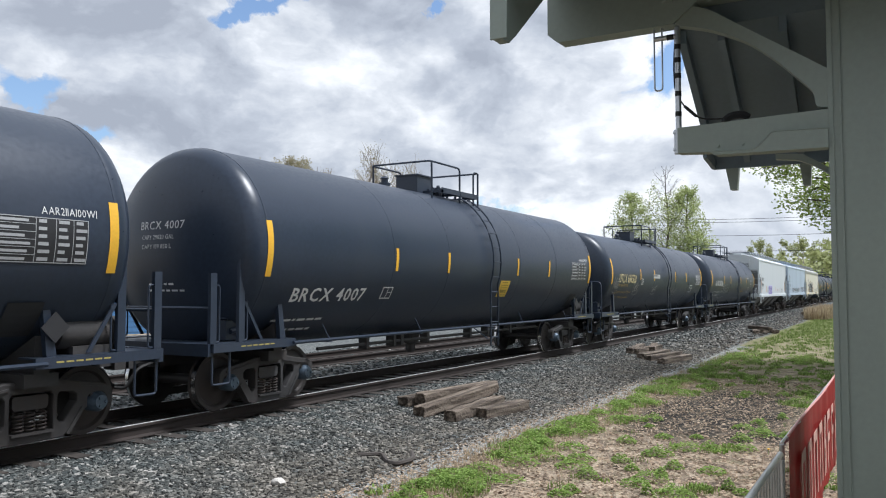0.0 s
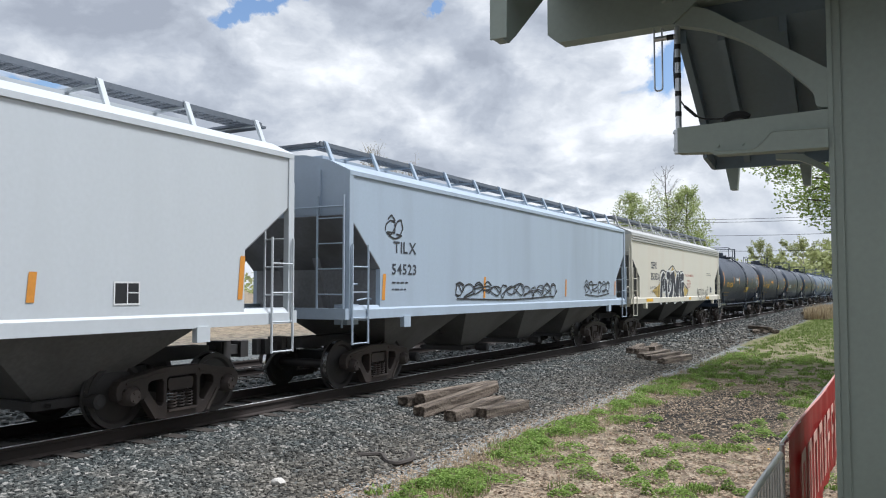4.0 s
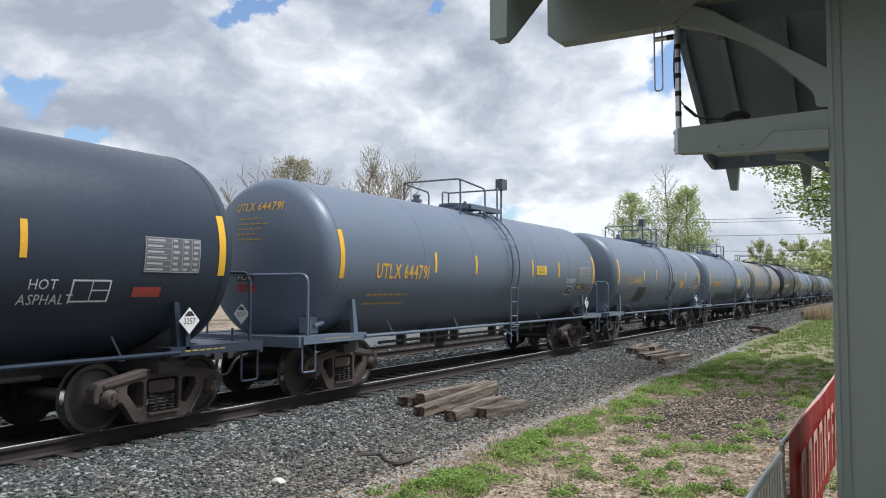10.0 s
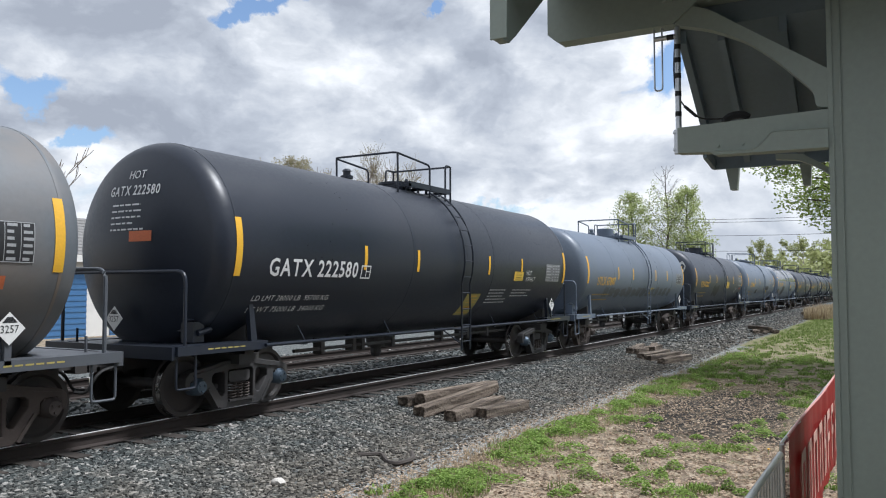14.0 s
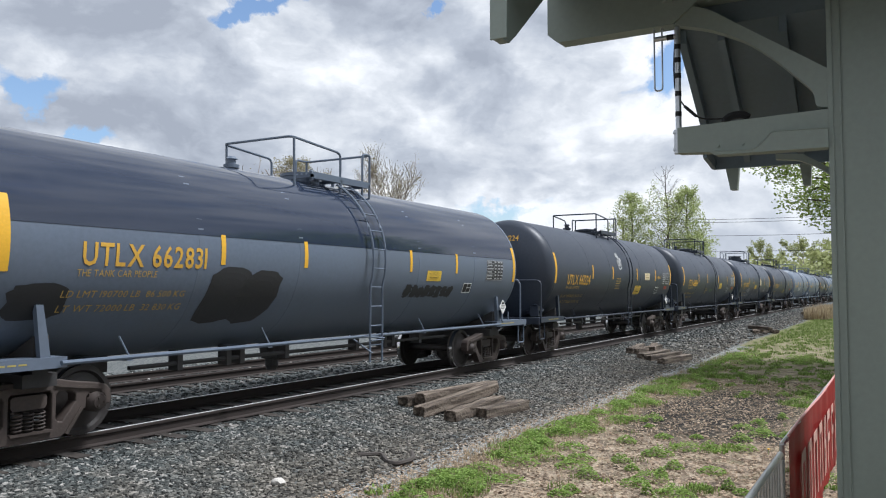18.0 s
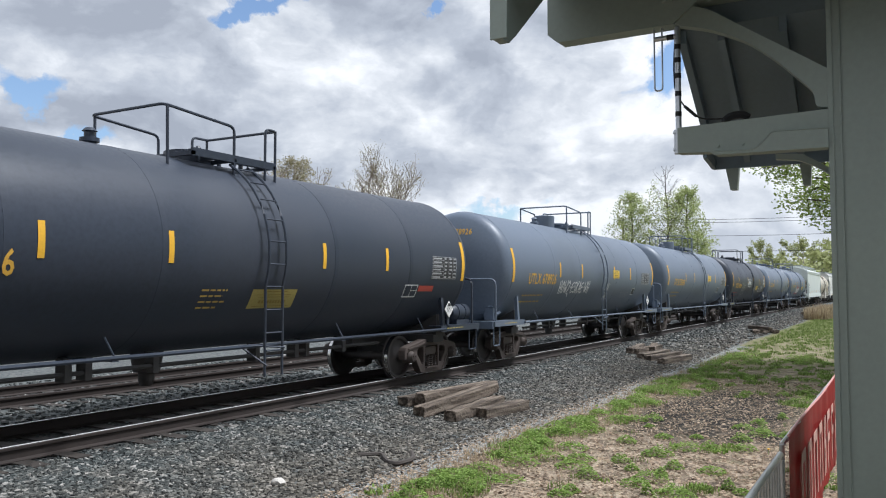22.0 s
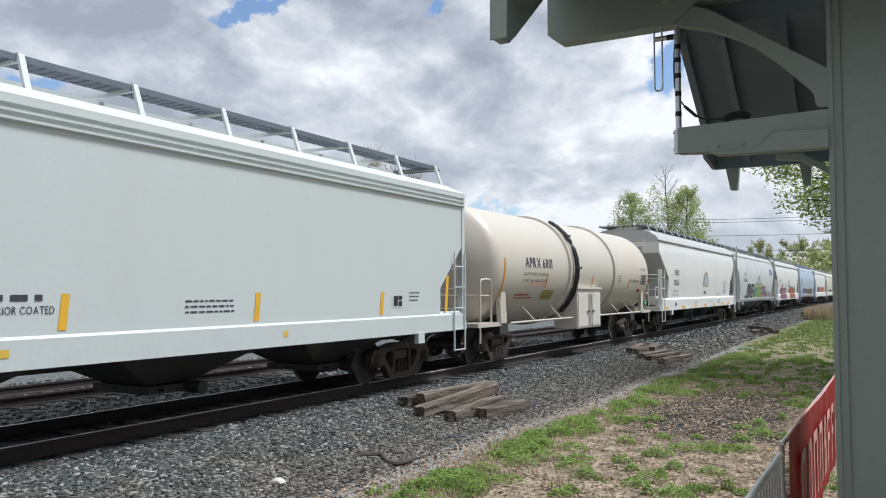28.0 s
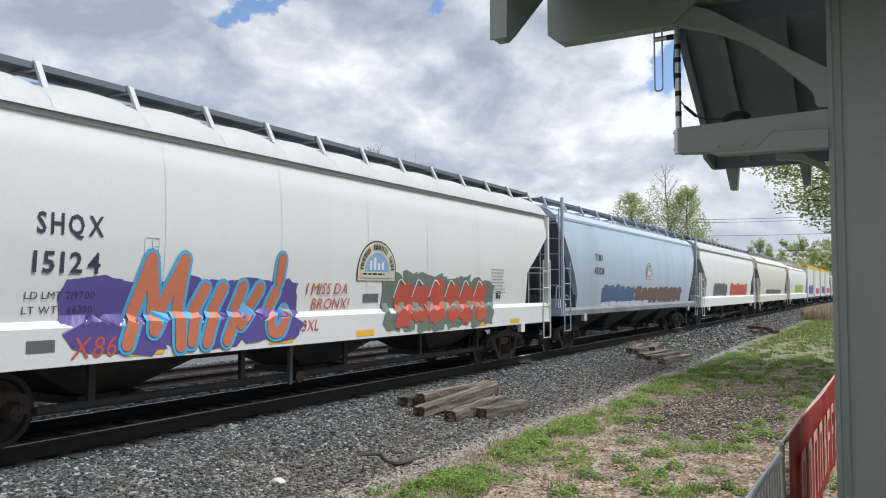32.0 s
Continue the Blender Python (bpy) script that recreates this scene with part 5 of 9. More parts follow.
def marks(made, text, material, u=-5.8, width=2.05, z=2.12, high=0.28, slogan="", head=True, head_text=None, lines=True, small=None, lmt=None, hot=None, hot_u=-0.45):
    """Reporting marks on the side and on the front head, with the small lines under them."""
    car, side, front = made
    small = small or material
    lettering("reporting_mark", car, side, text, u, z, high, material, width=width, weight=0.018, gap=0.14)
    if slogan:
        lettering("slogan", car, side, slogan, u - 0.05, z - 0.14, 0.085, small, width=1.2)
    if lmt:
        for i, row in enumerate(lmt):
            lettering("weight_line", car, side, row, u - 0.2, z - 0.40 - 0.18 * i, 0.085, small, width=1.9, lean=0.15)
    elif lines:
        text_bars("weight_line", car, side, u - 0.15, z - 0.30, 1.9, 2, 0.075, small, len(text) + round(u * 10), step=2.3)
    if head:
        lettering("head_mark", car, front, head_text or text, -0.55, 3.34, 0.15, material, width=1.1, weight=0.018, gap=0.14)
        text_bars("head_writing", car, front, -0.42, 3.20, 0.75, 5, 0.05, small, 7 + round(u * 10), step=1.9)
    if hot:
        patches("hot_tag", car, front, [(hot_u, hot_u + 0.42, 2.05, 2.2)], RED_TAG if hot == "red" else PANEL_K, 0.01)
        lettering("hot_word", car, front, "HOT", hot_u + 0.04, 2.07, 0.11, PANEL_K if hot == "red" else LETTER_W, width=0.34, off=0.014)
        patches("number_tag", car, front, [(hot_u, hot_u + 0.46, 1.86, 2.0)], RED_TAG, 0.01)
        lettering("tag_number", car, front, "3257", hot_u + 0.04, 1.88, 0.10, PANEL_K, width=0.38, off=0.014)


def rear_set(made, hs, words=(), tag="orange", table=True, word_paint=None, dark=True, stencil=True, seed=3):
    """Data panel, stencil box and commodity words near the rear end of a tank."""
    car, side, _ = made
    if table:
        data_panel(car, side, hs - 1.38, hs - 0.32, 2.13, 2.61, dark, seed)
    if stencil:
        stencil_box(car, side, hs - 2.36, hs - 1.86, 1.74, 2.0)
    z = 2.68
    for w in words:
        lettering("commodity_word", car, side, w, hs - 1.05, z, 0.12, word_paint or LETTER_Y, width=0.12 * len(w) * 0.95)
        z += 0.17
    if tag:
        patches("number_tag", car, side, [(hs - 0.95, hs - 0.5, 1.92, 2.05)], ORANGE_TAG if tag == "orange" else RED_TAG, 0.007)
        lettering("tag_number", car, side, "3257", hs - 0.92, 1.935, 0.10, PANEL_K, width=0.38, off=0.011)


YEL = LETTER_Y
WHT = LETTER_W

# two large general-purpose tanks in plain black
for q, front in ((-0.95, False), (16.84, True)):
    m = keep(tank_car("large plain black tank car with white lettering and heavy end cages", q, 7.47, BLACK, 1.66, 2.58, dome="square", dome_x=-0.75, cage=True, cap=CAP, placards=False, frame_paint=GRIME))
    data_panel(m[0], m[1], 5.85, 7.1, 2.2, 2.72, True, 5)
    lettering("class_line", m[0], m[1], "AAR211A100W1", 6.5, 2.76, 0.09, WHT, width=0.72)
    patches("placard_board", m[0], m[1], [(6.25, 6.7, 1.35, 1.75)], PANEL_K, 0.02)
    if front:
        marks(m, "BRCX 4007", WHT, -6.76, 2.07, 1.70, 0.22, head=False)
        lettering("head_mark", m[0], m[2], "BRCX 4007", -0.55, 2.86, 0.13, WHT, width=1.0)
        lettering("head_line", m[0], m[2], "CAPY 29020 GAL", -0.5, 2.70, 0.07, WHT, width=0.75)
        lettering("head_line", m[0], m[2], "CAPY 109 850 L", -0.5, 2.55, 0.07, WHT, width=0.7)
        text_bars("head_writing", m[0], m[2], -0.35, 2.0, 0.8, 2, 0.06, WHT, 4)
        stencil_box(m[0], m[1], -4.15, -3.8, 1.72, 1.95)
        notice(m[0], m[1], 1.0, 1.55, 1.72, 2.12)

m = keep(tank_car("black tank car with cream lettering and chalk scrawls", 34.50, 7.41, BLACK, dome="square", dome_x=-0.9, cap=CAP, placards=False, frame_paint=GRIME))
marks(m, "UTLX 666520", CREAM_W, -6.56, 2.14, 2.16, 0.30, slogan="THE TANK CAR PEOPLE", lmt=("LD LMT 200900 LB  91 100 KG", "LT WT 77100 LB  35 000 KG"), small=PALE_Y)
stencil_box(m[0], m[1], -3.65, -3.4, 2.1, 2.32)
patches("maker_plate", m[0], m[1], [(-1.9, -0.9, 2.36, 2.52)], mat("pale_plate", (0.42, 0.43, 0.43), 0.5), 0.006)
text_bars("plate_writing", m[0], m[1], -1.82, 2.49, 0.85, 1, 0.09, PANEL_K, 3, off=0.01)
scrawl("chalk_scrawl", m[0], m[1], loops(-4.6, -3.9, 1.75, 2.15, 4, 5) + loops(-1.9, -1.2, 1.75, 2.1, 4, 8) + loops(1.2, 2.4, 1.7, 1.95, 6, 9) + loops(-7.2, -6.6, 1.85, 2.3, 5, 3), spray("chalk", (0.30, 0.30, 0.29)), 0.016)
data_panel(m[0], m[1], 6.1, 7.1, 2.13, 2.61, False, 6)
stencil_box(m[0], m[1], 4.95, 5.5, 1.78, 2.1)

m = keep(tank_car("black tank car with white lettering and a looping white tag", 52.32, 7.47, BLACK, dome="square", dome_x=-0.6, cap=None, placards=False, frame_paint=GRIME, cage=False))
marks(m, "GATX 202066", WHT, -6.46, 2.13, 2.12, 0.27, lmt=("LD LMT 200300 LB  90850 KG", "LT WT 74700 LB  33950 KG"))
scrawl("white_tag", m[0], m[1], loops(-4.7, -2.4, 1.5, 2.2, 5, 12), spray("silver", (0.42, 0.43, 0.43)), 0.02)
stencil_box(m[0], m[1], -4.25, -4.0, 2.05, 2.25)
patches("paper_label", m[0], m[1], [(4.35, 5.05, 2.62, 2.75)], mat("paper_label", (0.55, 0.56, 0.55), 0.7), 0.006)
text_bars("label_writing", m[0], m[1], 4.4, 2.74, 0.62, 1, 0.1, PANEL_K, 2, off=0.01)
text_bars("test_table", m[0], m[1], 5.75, 2.52, 0.65, 5, 0.05, WHT, 5)
text_bars("small_writing", m[0], m[1], 2.4, 1.95, 1.3, 3, 0.05, PALE_Y, 8)
stencil_box(m[0], m[1], 4.95, 5.5, 1.70, 2.05)

# three covered hoppers
m = keep(hopper_car("white covered hopper car with a purple sprayed piece", 70.09, 8.36, COOL_WHITE, "flat", (1.36, 1.58), 4.05, (3.29, 1.06, 2.5), 4, 0.62, 1.55, bay_paint=BAY_LIGHT))
lettering("reporting_mark", m[0], m[1], "AGPX", -6.87, 2.57, 0.23, LETTER_K, width=0.9, weight=0.018)
lettering("car_number", m[0], m[1], "11284", -6.92, 2.15, 0.21, LETTER_K, width=0.86, weight=0.018)
text_bars("weight_line", m[0], m[1], -6.95, 2.02, 0.8, 2, 0.06, LETTER_K, 3, step=2.2)
stencil_box(m[0], m[1], -4.9, -4.65, 2.35, 2.55)
lettering("end_mark", m[0], end_side(-8.375), "AGPX", 0.5, 4.0 - 0.28, 0.13, LETTER_K, width=0.42)
lettering("end_number", m[0], end_side(-8.375), "11284", 0.48, 3.55, 0.13, LETTER_K, width=0.44)
lumps("sprayed_piece", m[0], m[1], -3.4, -1.3, 1.46, 2.24, 4, spray("pale_violet", (0.55, 0.53, 0.72)), 21, 0.004, 0.05, label="pale outline of a sprayed piece")
scrawl("piece_highlight", m[0], m[1], loops(-3.3, -1.4, 1.55, 2.15, 5, 211), spray("pale_violet", (0.55, 0.53, 0.72)), 0.05, 0.014)
lumps("sprayed_letters", m[0], m[1], -3.4, -1.3, 1.48, 2.22, 4, spray("violet", (0.20, 0.17, 0.48)), 21, 0.008, label="swollen violet sprayed letters")
scrawl("black_tag", m[0], m[1], loops(-7.6, -7.15, 2.3, 3.0, 3, 4), spray("black", (0.03, 0.03, 0.035)), 0.02)
for u, z0, z1 in ((-7.15, 1.65, 2.6), (-4.55, 1.75, 2.15), (-2.1, 1.7, 2.05), (1.0, 1.75, 2.1), (3.9, 1.75, 2.1), (7.2, 1.75, 2.4)):
    patches("reflective_strip", m[0], m[1], [(u - 0.05, u + 0.05, z0, z1)], ORANGE, 0.008, lean=0.08)
text_bars("small_writing", m[0], m[1], -4.0, 1.85, 0.7, 3, 0.04, LETTER_K, 11)
text_bars("small_writing", m[0], m[1], 2.1, 1.9, 0.7, 4, 0.04, RED_L, 12)
stencil_box(m[0], m[1], 5.0, 5.4, 1.7, 2.0, filled=True)

m = keep(hopper_car("pale blue covered hopper car with black tags", 88.41, 8.40, BLUE, "flat", (1.36, 1.58), 4.0, (3.25, 1.0, 2.3), 4, 0.62, 1.55, bay_paint=BAY_LIGHT))
lettering("reporting_mark", m[0], m[1], "TILX", -6.95, 2.62, 0.22, LETTER_K, width=0.85, weight=0.018)
lettering("car_number", m[0], m[1], "54523", -7.0, 2.2, 0.20, LETTER_K, width=0.9, weight=0.018)
text_bars("weight_line", m[0], m[1], -7.0, 2.05, 0.8, 2, 0.06, LETTER_K, 3, step=2.2)
scrawl("black_tag", m[0], m[1], loops(-7.2, -6.6, 2.95, 3.3, 2, 14) + loops(-4.5, 1.6, 1.7, 2.05, 13, 15) + loops(4.0, 6.6, 1.75, 2.15, 6, 16), spray("black", (0.03, 0.03, 0.035)), 0.035)
for u in (-7.3, -3.0, 2.4, 7.2):
    patches("reflective_strip", m[0], m[1], [(u - 0.05, u + 0.05, 1.7, 2.2)], ORANGE, 0.008, lean=0.08)

m = keep(hopper_car("ivory covered hopper car with a black and white graffiti piece", 106.20, 8.53, IVORY, "flat", (1.36, 1.60), 4.0, (3.2, 1.1, 2.4), 3, 0.70, 1.75, moulding=3, top_paint=ROOF_GREY, bay_paint=HOPPER_BAY))
lettering("reporting_mark", m[0], m[1], "CEFX", -5.78, 2.76, 0.26, NAVY, width=0.92, weight=0.018)
lettering("car_number", m[0], m[1], "351333", -5.8, 2.30, 0.27, NAVY, width=1.2, weight=0.018)
lettering("weight_line", m[0], m[1], "LD LMT 223800", -5.9, 1.93, 0.10, NAVY, width=0.95)
lettering("weight_line", m[0], m[1], "LT WT  62200", -5.92, 1.75, 0.10, NAVY, width=0.95)
lettering("warning_line", m[0], m[1], "DO NOT HAMMER ON CAR", 0.35, 2.52, 0.10, RED_L, width=1.7)
text_bars("red_writing", m[0], m[1], 0.6, 2.35, 0.9, 6, 0.04, RED_L, 4)
text_bars("coating_line", m[0], m[1], 5.2, 2.75, 1.4, 2, 0.05, LETTER_K, 4)
poly("piece_shadow", m[0], m[1], [[(-5.6, 1.86), (-4.5, 2.1), (-4.2, 2.35), (-4.0, 1.9), (-4.3, 1.5), (-4.6, 1.35), (-5.0, 1.65)], [(0.85, 1.85), (0.1, 2.05), (-0.2, 2.3), (-0.5, 1.9), (-0.1, 1.5), (0.3, 1.6)], [(-2.6, 2.6), (-2.15, 2.92), (-1.5, 2.55), (-1.9, 2.3)]], spray("mustard", (0.42, 0.30, 0.09)), 0.0035, "mustard points behind the piece")
PIECE = [[(-4.25, 1.5), (-4.05, 2.3), (-3.7, 2.45), (-3.75, 1.95), (-3.4, 2.2), (-3.3, 1.5)], [(-3.1, 2.5), (-2.7, 2.45), (-2.95, 1.9), (-2.55, 2.35), (-2.2, 2.5), (-2.35, 1.85), (-2.75, 1.55)], [(-2.0, 2.55), (-1.75, 1.75), (-1.95, 1.5), (-1.55, 1.6), (-1.4, 2.3)], [(-1.25, 2.45), (-1.3, 1.6), (-0.95, 2.15), (-0.85, 2.55)], [(-0.2, 2.5), (-0.65, 2.35), (-0.6, 1.6), (-0.15, 1.55), (-0.55, 2.0), (-0.2, 2.1)]]
scrawl("piece_outline", m[0], m[1], PIECE, spray("white", (0.66, 0.67, 0.68)), 0.46, 0.008, "white outline of the piece")
scrawl("piece_letters", m[0], m[1], PIECE, spray("ink", (0.02, 0.022, 0.035)), 0.34, 0.013, "black angular sprayed letters")
scrawl("piece_highlight", m[0], m[1], [[(a + 0.05, b) for a, b in line[1:4]] for line in PIECE], spray("white", (0.66, 0.67, 0.68)), 0.035, 0.02)
scrawl("piece_edge", m[0], m[1], [[(-4.75, 1.45), (-4.4, 2.5), (-3.9, 2.72), (-3.2, 2.66), (-2.15, 2.95), (-1.4, 2.7), (-0.2, 2.7), (0.0, 2.2), (0.85, 1.86), (0.2, 1.42)]], spray("ink", (0.02, 0.022, 0.035)), 0.06, 0.006)
STROKES = {"M": [[(0, 0), (0.16, 1.0), (0.42, 0.25), (0.78, 0.95), (0.70, -0.05)]], "E": [[(0.50, 0.92), (0.08, 0.80), (0.0, 0.0), (0.46, 0.12)], [(0.04, 0.45), (0.40, 0.52)]], "T": [[(-0.1, 0.86), (0.55, 0.98)], [(0.22, 0.92), (0.18, -0.02)]], "R": [[(0.06, 0.95), (0.0, 0.0)], [(0.02, 0.92), (0.45, 0.80), (0.40, 0.55), (0.05, 0.48), (0.55, -0.05)]], "0": [[(0.25, 0.85), (0.0, 0.4), (0.12, 0.0), (0.36, 0.1), (0.42, 0.55), (0.25, 0.85), (0.12, 0.0)]], "4": [[(0.08, 0.85), (0.0, 0.4), (0.45, 0.45)], [(0.40, 0.9), (0.36, 0.0)]], "H": [[(0.0, 1.0), (0.02, 0.0)], [(0.42, 1.05), (0.36, -0.05)], [(0.0, 0.42), (0.42, 0.5)]], "O": [[(0.25, 1.0), (0.02, 0.7), (0.05, 0.1), (0.3, 0.05), (0.42, 0.6), (0.25, 1.0)]], "W": [[(0.0, 1.0), (0.1, 0.0), (0.3, 0.6), (0.42, 0.0), (0.6, 1.05)]], "2": [[(0.0, 0.8), (0.2, 1.05), (0.42, 0.85), (0.3, 0.4), (0.0, 0.0), (0.45, -0.1), (0.6, -0.3)]], "S": [[(0.45, 0.9), (0.15, 0.95), (0.05, 0.65), (0.4, 0.4), (0.3, 0.02), (0.0, 0.1)]], "K": [[(0.05, 1.0), (0.0, 0.0)], [(0.5, 1.0), (0.05, 0.45), (0.5, -0.02)]], "A": [[(0.0, 0.0), (0.3, 1.05), (0.42, 0.0)], [(0.1, 0.35), (0.45, 0.4)]], "-": [[(0.15, 0.5), (0.22, 0.52)]], "X": [[(0.0, 1.0), (0.45, 0.0)], [(0.45, 1.0), (0.0, 0.0)]], "I": [[(0.1, 0.9), (0.08, 0.0)]]}


def hand_word(name, car, side, word, u, z, high, step, material, wide, label=""):
    """A word in quick hand-drawn capitals."""
    for ch in word:
        if ch in STROKES:
            scrawl(name, car, side, [[(u + a * step * 1.5, z + b * high) for a, b in line] for line in STROKES[ch]], material, wide, 0.012, label)
        u += step * (1.25 if ch == "W" else 0.6 if ch in "I-" else 1.0)


tag_side = Side(lambda u, z, off: (u, -(1.634 if z < 1.56 else 1.60) - off, z))
at = 2.85
for ch in "METER 04E":
    if ch != " ":
        scrawl("black_tag", m[0], tag_side, [[(at + u * 0.42, 1.40 + z * 0.56) for u, z in line] for line in STROKES[ch]], spray("black", (0.03, 0.03, 0.035)), 0.038, 0.012, "thin black sprayed capital")
    at += {"M": 0.42, " ": 0.22}.get(ch, 0.30)
scrawl("black_tag", m[0], tag_side, [[(at - 0.30, 2.04), (at - 0.12, 2.0)], [(at - 0.3, 1.40), (at, 1.38)]], spray("black", (0.03, 0.03, 0.035)), 0.038, 0.012)
patches("reflective_strip", m[0], m[2], [(-6.6, -5.6, 1.42, 1.54), (0.9, 1.3, 1.42, 1.54), (4.9, 5.6, 1.42, 1.54)], YELLOW, 0.004)
stencil_box(m[0], m[1], 6.0, 6.45, 1.72, 2.05, filled=True)
stencil_box(m[0], m[1], -3.9, -3.7, 2.85, 3.0)

# black asphalt tanks
m = keep(tank_car("black asphalt tank car with gold lettering and orange strips", 123.75, 6.85, BLACK, dome="tall", dome_x=-0.3, strip_paint=mat("amber_strip", (0.72, 0.30, 0.03), 0.5)))
marks(m, "UTLX 662280", YEL, -5.9, 2.0, 2.05, 0.27, small=PALE_Y, head_text="UTLX 662280")
rear_set(m, 6.85, ("ASPHALT", "HOT"), "orange")
notice(m[0], m[1], 1.0, 2.3, 1.72, 2.05)
lettering("hot_word", m[0], m[2], "HOT", 0.35, 3.1, 0.13, WHT, width=0.35)
patches("maker_plate", m[0], m[1], [(-2.7, -1.7, 2.45, 2.6)], mat("pale_plate", (0.42, 0.43, 0.43), 0.5), 0.006)

m = keep(tank_car("black asphalt tank car with yellow lettering and a faded orange plate", 140.23, 6.85, BLACK_MATT, dome="tall", dome_x=0.15, band=GREY_DARK, cylinder=True))
marks(m, "UTLX 662408", YEL, -5.75, 1.95, 2.05, 0.28, small=PALE_Y, hot=None, lmt=("LD LMT 188500 LB  85 500 KG", "LT WT 72500 LB  32 900 KG"))
lettering("owner_line", m[0], m[1], "UNION TANK CAR CO", -5.75, 2.42, 0.08, YEL, width=1.0)
lettering("hot_word", m[0], m[2], "HOT", 0.6, 3.0, 0.13, WHT, width=0.35)
patches("number_tag", m[0], m[2], [(-0.45, 0.0, 2.02, 2.17)], RED_TAG, 0.01)
rear_set(m, 6.85, ("ASPHALT", "HOT"), "orange")
patches("maker_plate", m[0], m[1], [(-2.6, -1.6, 2.42, 2.58)], ORANGE, 0.006)
notice(m[0], m[1], 1.7, 2.5, 1.95, 2.25)

m = keep(tank_car("black asphalt tank car with slanted orange strips and italic white lettering", 156.50, 6.85, BLACK, dome="tall", dome_x=-0.8, strips="slanted", strip_paint=mat("amber_strip", (0.72, 0.30, 0.03), 0.5)))
marks(m, "GATX 37824", WHT, -6.2, 2.1, 2.05, 0.26, head=True)
rear_set(m, 6.85, (), "red", table=True)
for w, u, z in (("FRA AIP", 4.4, 2.1), ("ASPHALT", 5.85, 1.98), ("HOT", 6.3, 1.66)):
    lettering("commodity_word", m[0], m[1], w, u, z, 0.13, YEL if w == "ASPHALT" else WHT, width=0.11 * len(w), off=0.01)
patches("hot_tag", m[0], m[2], [(-0.35, 0.1, 2.15, 2.28)], RED_TAG, 0.01)
lettering("hot_word", m[0], m[2], "HOT", -0.32, 2.0, 0.11, WHT, width=0.3, off=0.014)
text_bars("instruction_line", m[0], m[1], 0.2, 2.0, 1.3, 6, 0.045, WHT, 13)
text_bars("instruction_line", m[0], m[1], 2.2, 1.95, 1.1, 3, 0.045, WHT, 14)

m = keep(tank_car("black asphalt tank car with gold lettering and a boxy dome", 173.11, 6.68, BLACK, dome="square", dome_x=-0.3, seams=(-1.7, 2.1)))
marks(m, "UTLX 678751", YEL, -5.75, 1.95, 2.06, 0.28, slogan="THE TANK CAR PEOPLE", small=PALE_Y, head=True)
lettering("hot_word", m[0], m[2], "HOT", -0.05, 3.6, 0.12, WHT, width=0.32)
patches("number_tag", m[0], m[2], [(-0.1, 0.42, 2.4, 2.54)], RED_TAG, 0.01)
lettering("tag_number", m[0], m[2], "3257", -0.06, 2.42, 0.10, PANEL_K, width=0.44, off=0.014)
data_panel(m[0], m[1], 5.3, 6.25, 2.13, 2.6, False, 8)
stencil_box(m[0], m[1], 4.3, 4.85, 1.74, 2.02)
notice(m[0], m[1], 2.6, 3.3, 1.75, 1.98)
patches("number_tag", m[0], m[1], [(5.2, 5.65, 1.8, 1.93)], RED_TAG, 0.007)
lettering("commodity_word", m[0], m[1], "HOT", 3.75, 1.9, 0.12, WHT, width=0.36)
lettering("commodity_word", m[0], m[1], "ASPHALT", 3.65, 1.72, 0.12, WHT, width=0.7)

# grey asphalt tanks
m = keep(tank_car("grey asphalt tank car with gold lettering and clean sides", 189.55, 6.84, GREY, dome="none"))
marks(m, "UTLX 644791", YEL, -5.75, 1.95, 2.12, 0.28, small=PALE_Y, hot="dark", hot_u=-0.4)
data_panel(m[0], m[1], 5.46, 6.52, 2.13, 2.61, False, 9)
stencil_box(m[0], m[1], 4.48, 4.98, 1.74, 2.0, filled=True)
notice(m[0], m[1], 2.05, 2.75, 2.3, 2.56)
lettering("white_tag", m[0], m[1], "Z4U2NY", 4.4, 2.1, 0.14, WHT, width=0.75)
for w, u, z in (("ASPHALT", 5.35, 1.92), ("HOT", 6.35, 1.9)):
    patches("word_plate", m[0], m[1], [(u - 0.06, u + 0.11 * len(w), z - 0.02, z + 0.14)], PANEL_K, 0.006)
    lettering("commodity_word", m[0], m[1], w, u, z, 0.11, CREAM_W, width=0.095 * len(w), off=0.01)
part("camera_box", shared("sensor_box", lambda bm: (box(bm, -0.16, 0.16, -0.1, 0.1, 0, 0.28), tube(bm, [(0, 0, -0.5), (0, 0, 0.1)], 0.025, 6))), GREY_DARK, m[0], "small box on the guard rail", at=(1.27, -0.82, 4.62))

m = keep(tank_car("grey asphalt tank car with dark repainted squares", 205.99, 6.82, GREY, dome="none", cylinder=True))
marks(m, "UTLX 644488", PALE_Y, -5.75, 1.95, 2.10, 0.28, small=PALE_Y, hot="dark")
patches("overpaint", m[0], m[1], [(-4.2, -3.0, 1.42, 2.0), (1.1, 1.6, 1.42, 2.1), (1.25, 1.75, 2.05, 2.25)], TAR, 0.006, "dark square of fresh paint")
data_panel(m[0], m[1], 5.44, 6.5, 2.13, 2.61, True, 10)
stencil_box(m[0], m[1], 4.46, 4.96, 1.74, 2.0, filled=True)
notice(m[0], m[1], 2.7, 3.3, 1.98, 2.28, ORANGE)
lettering("commodity_word", m[0], m[1], "ASPHALT", 5.5, 1.95, 0.13, CREAM_W, width=0.85)
patches("number_tag", m[0], m[1], [(6.2, 6.62, 1.86, 2.0)], RED_TAG, 0.007)
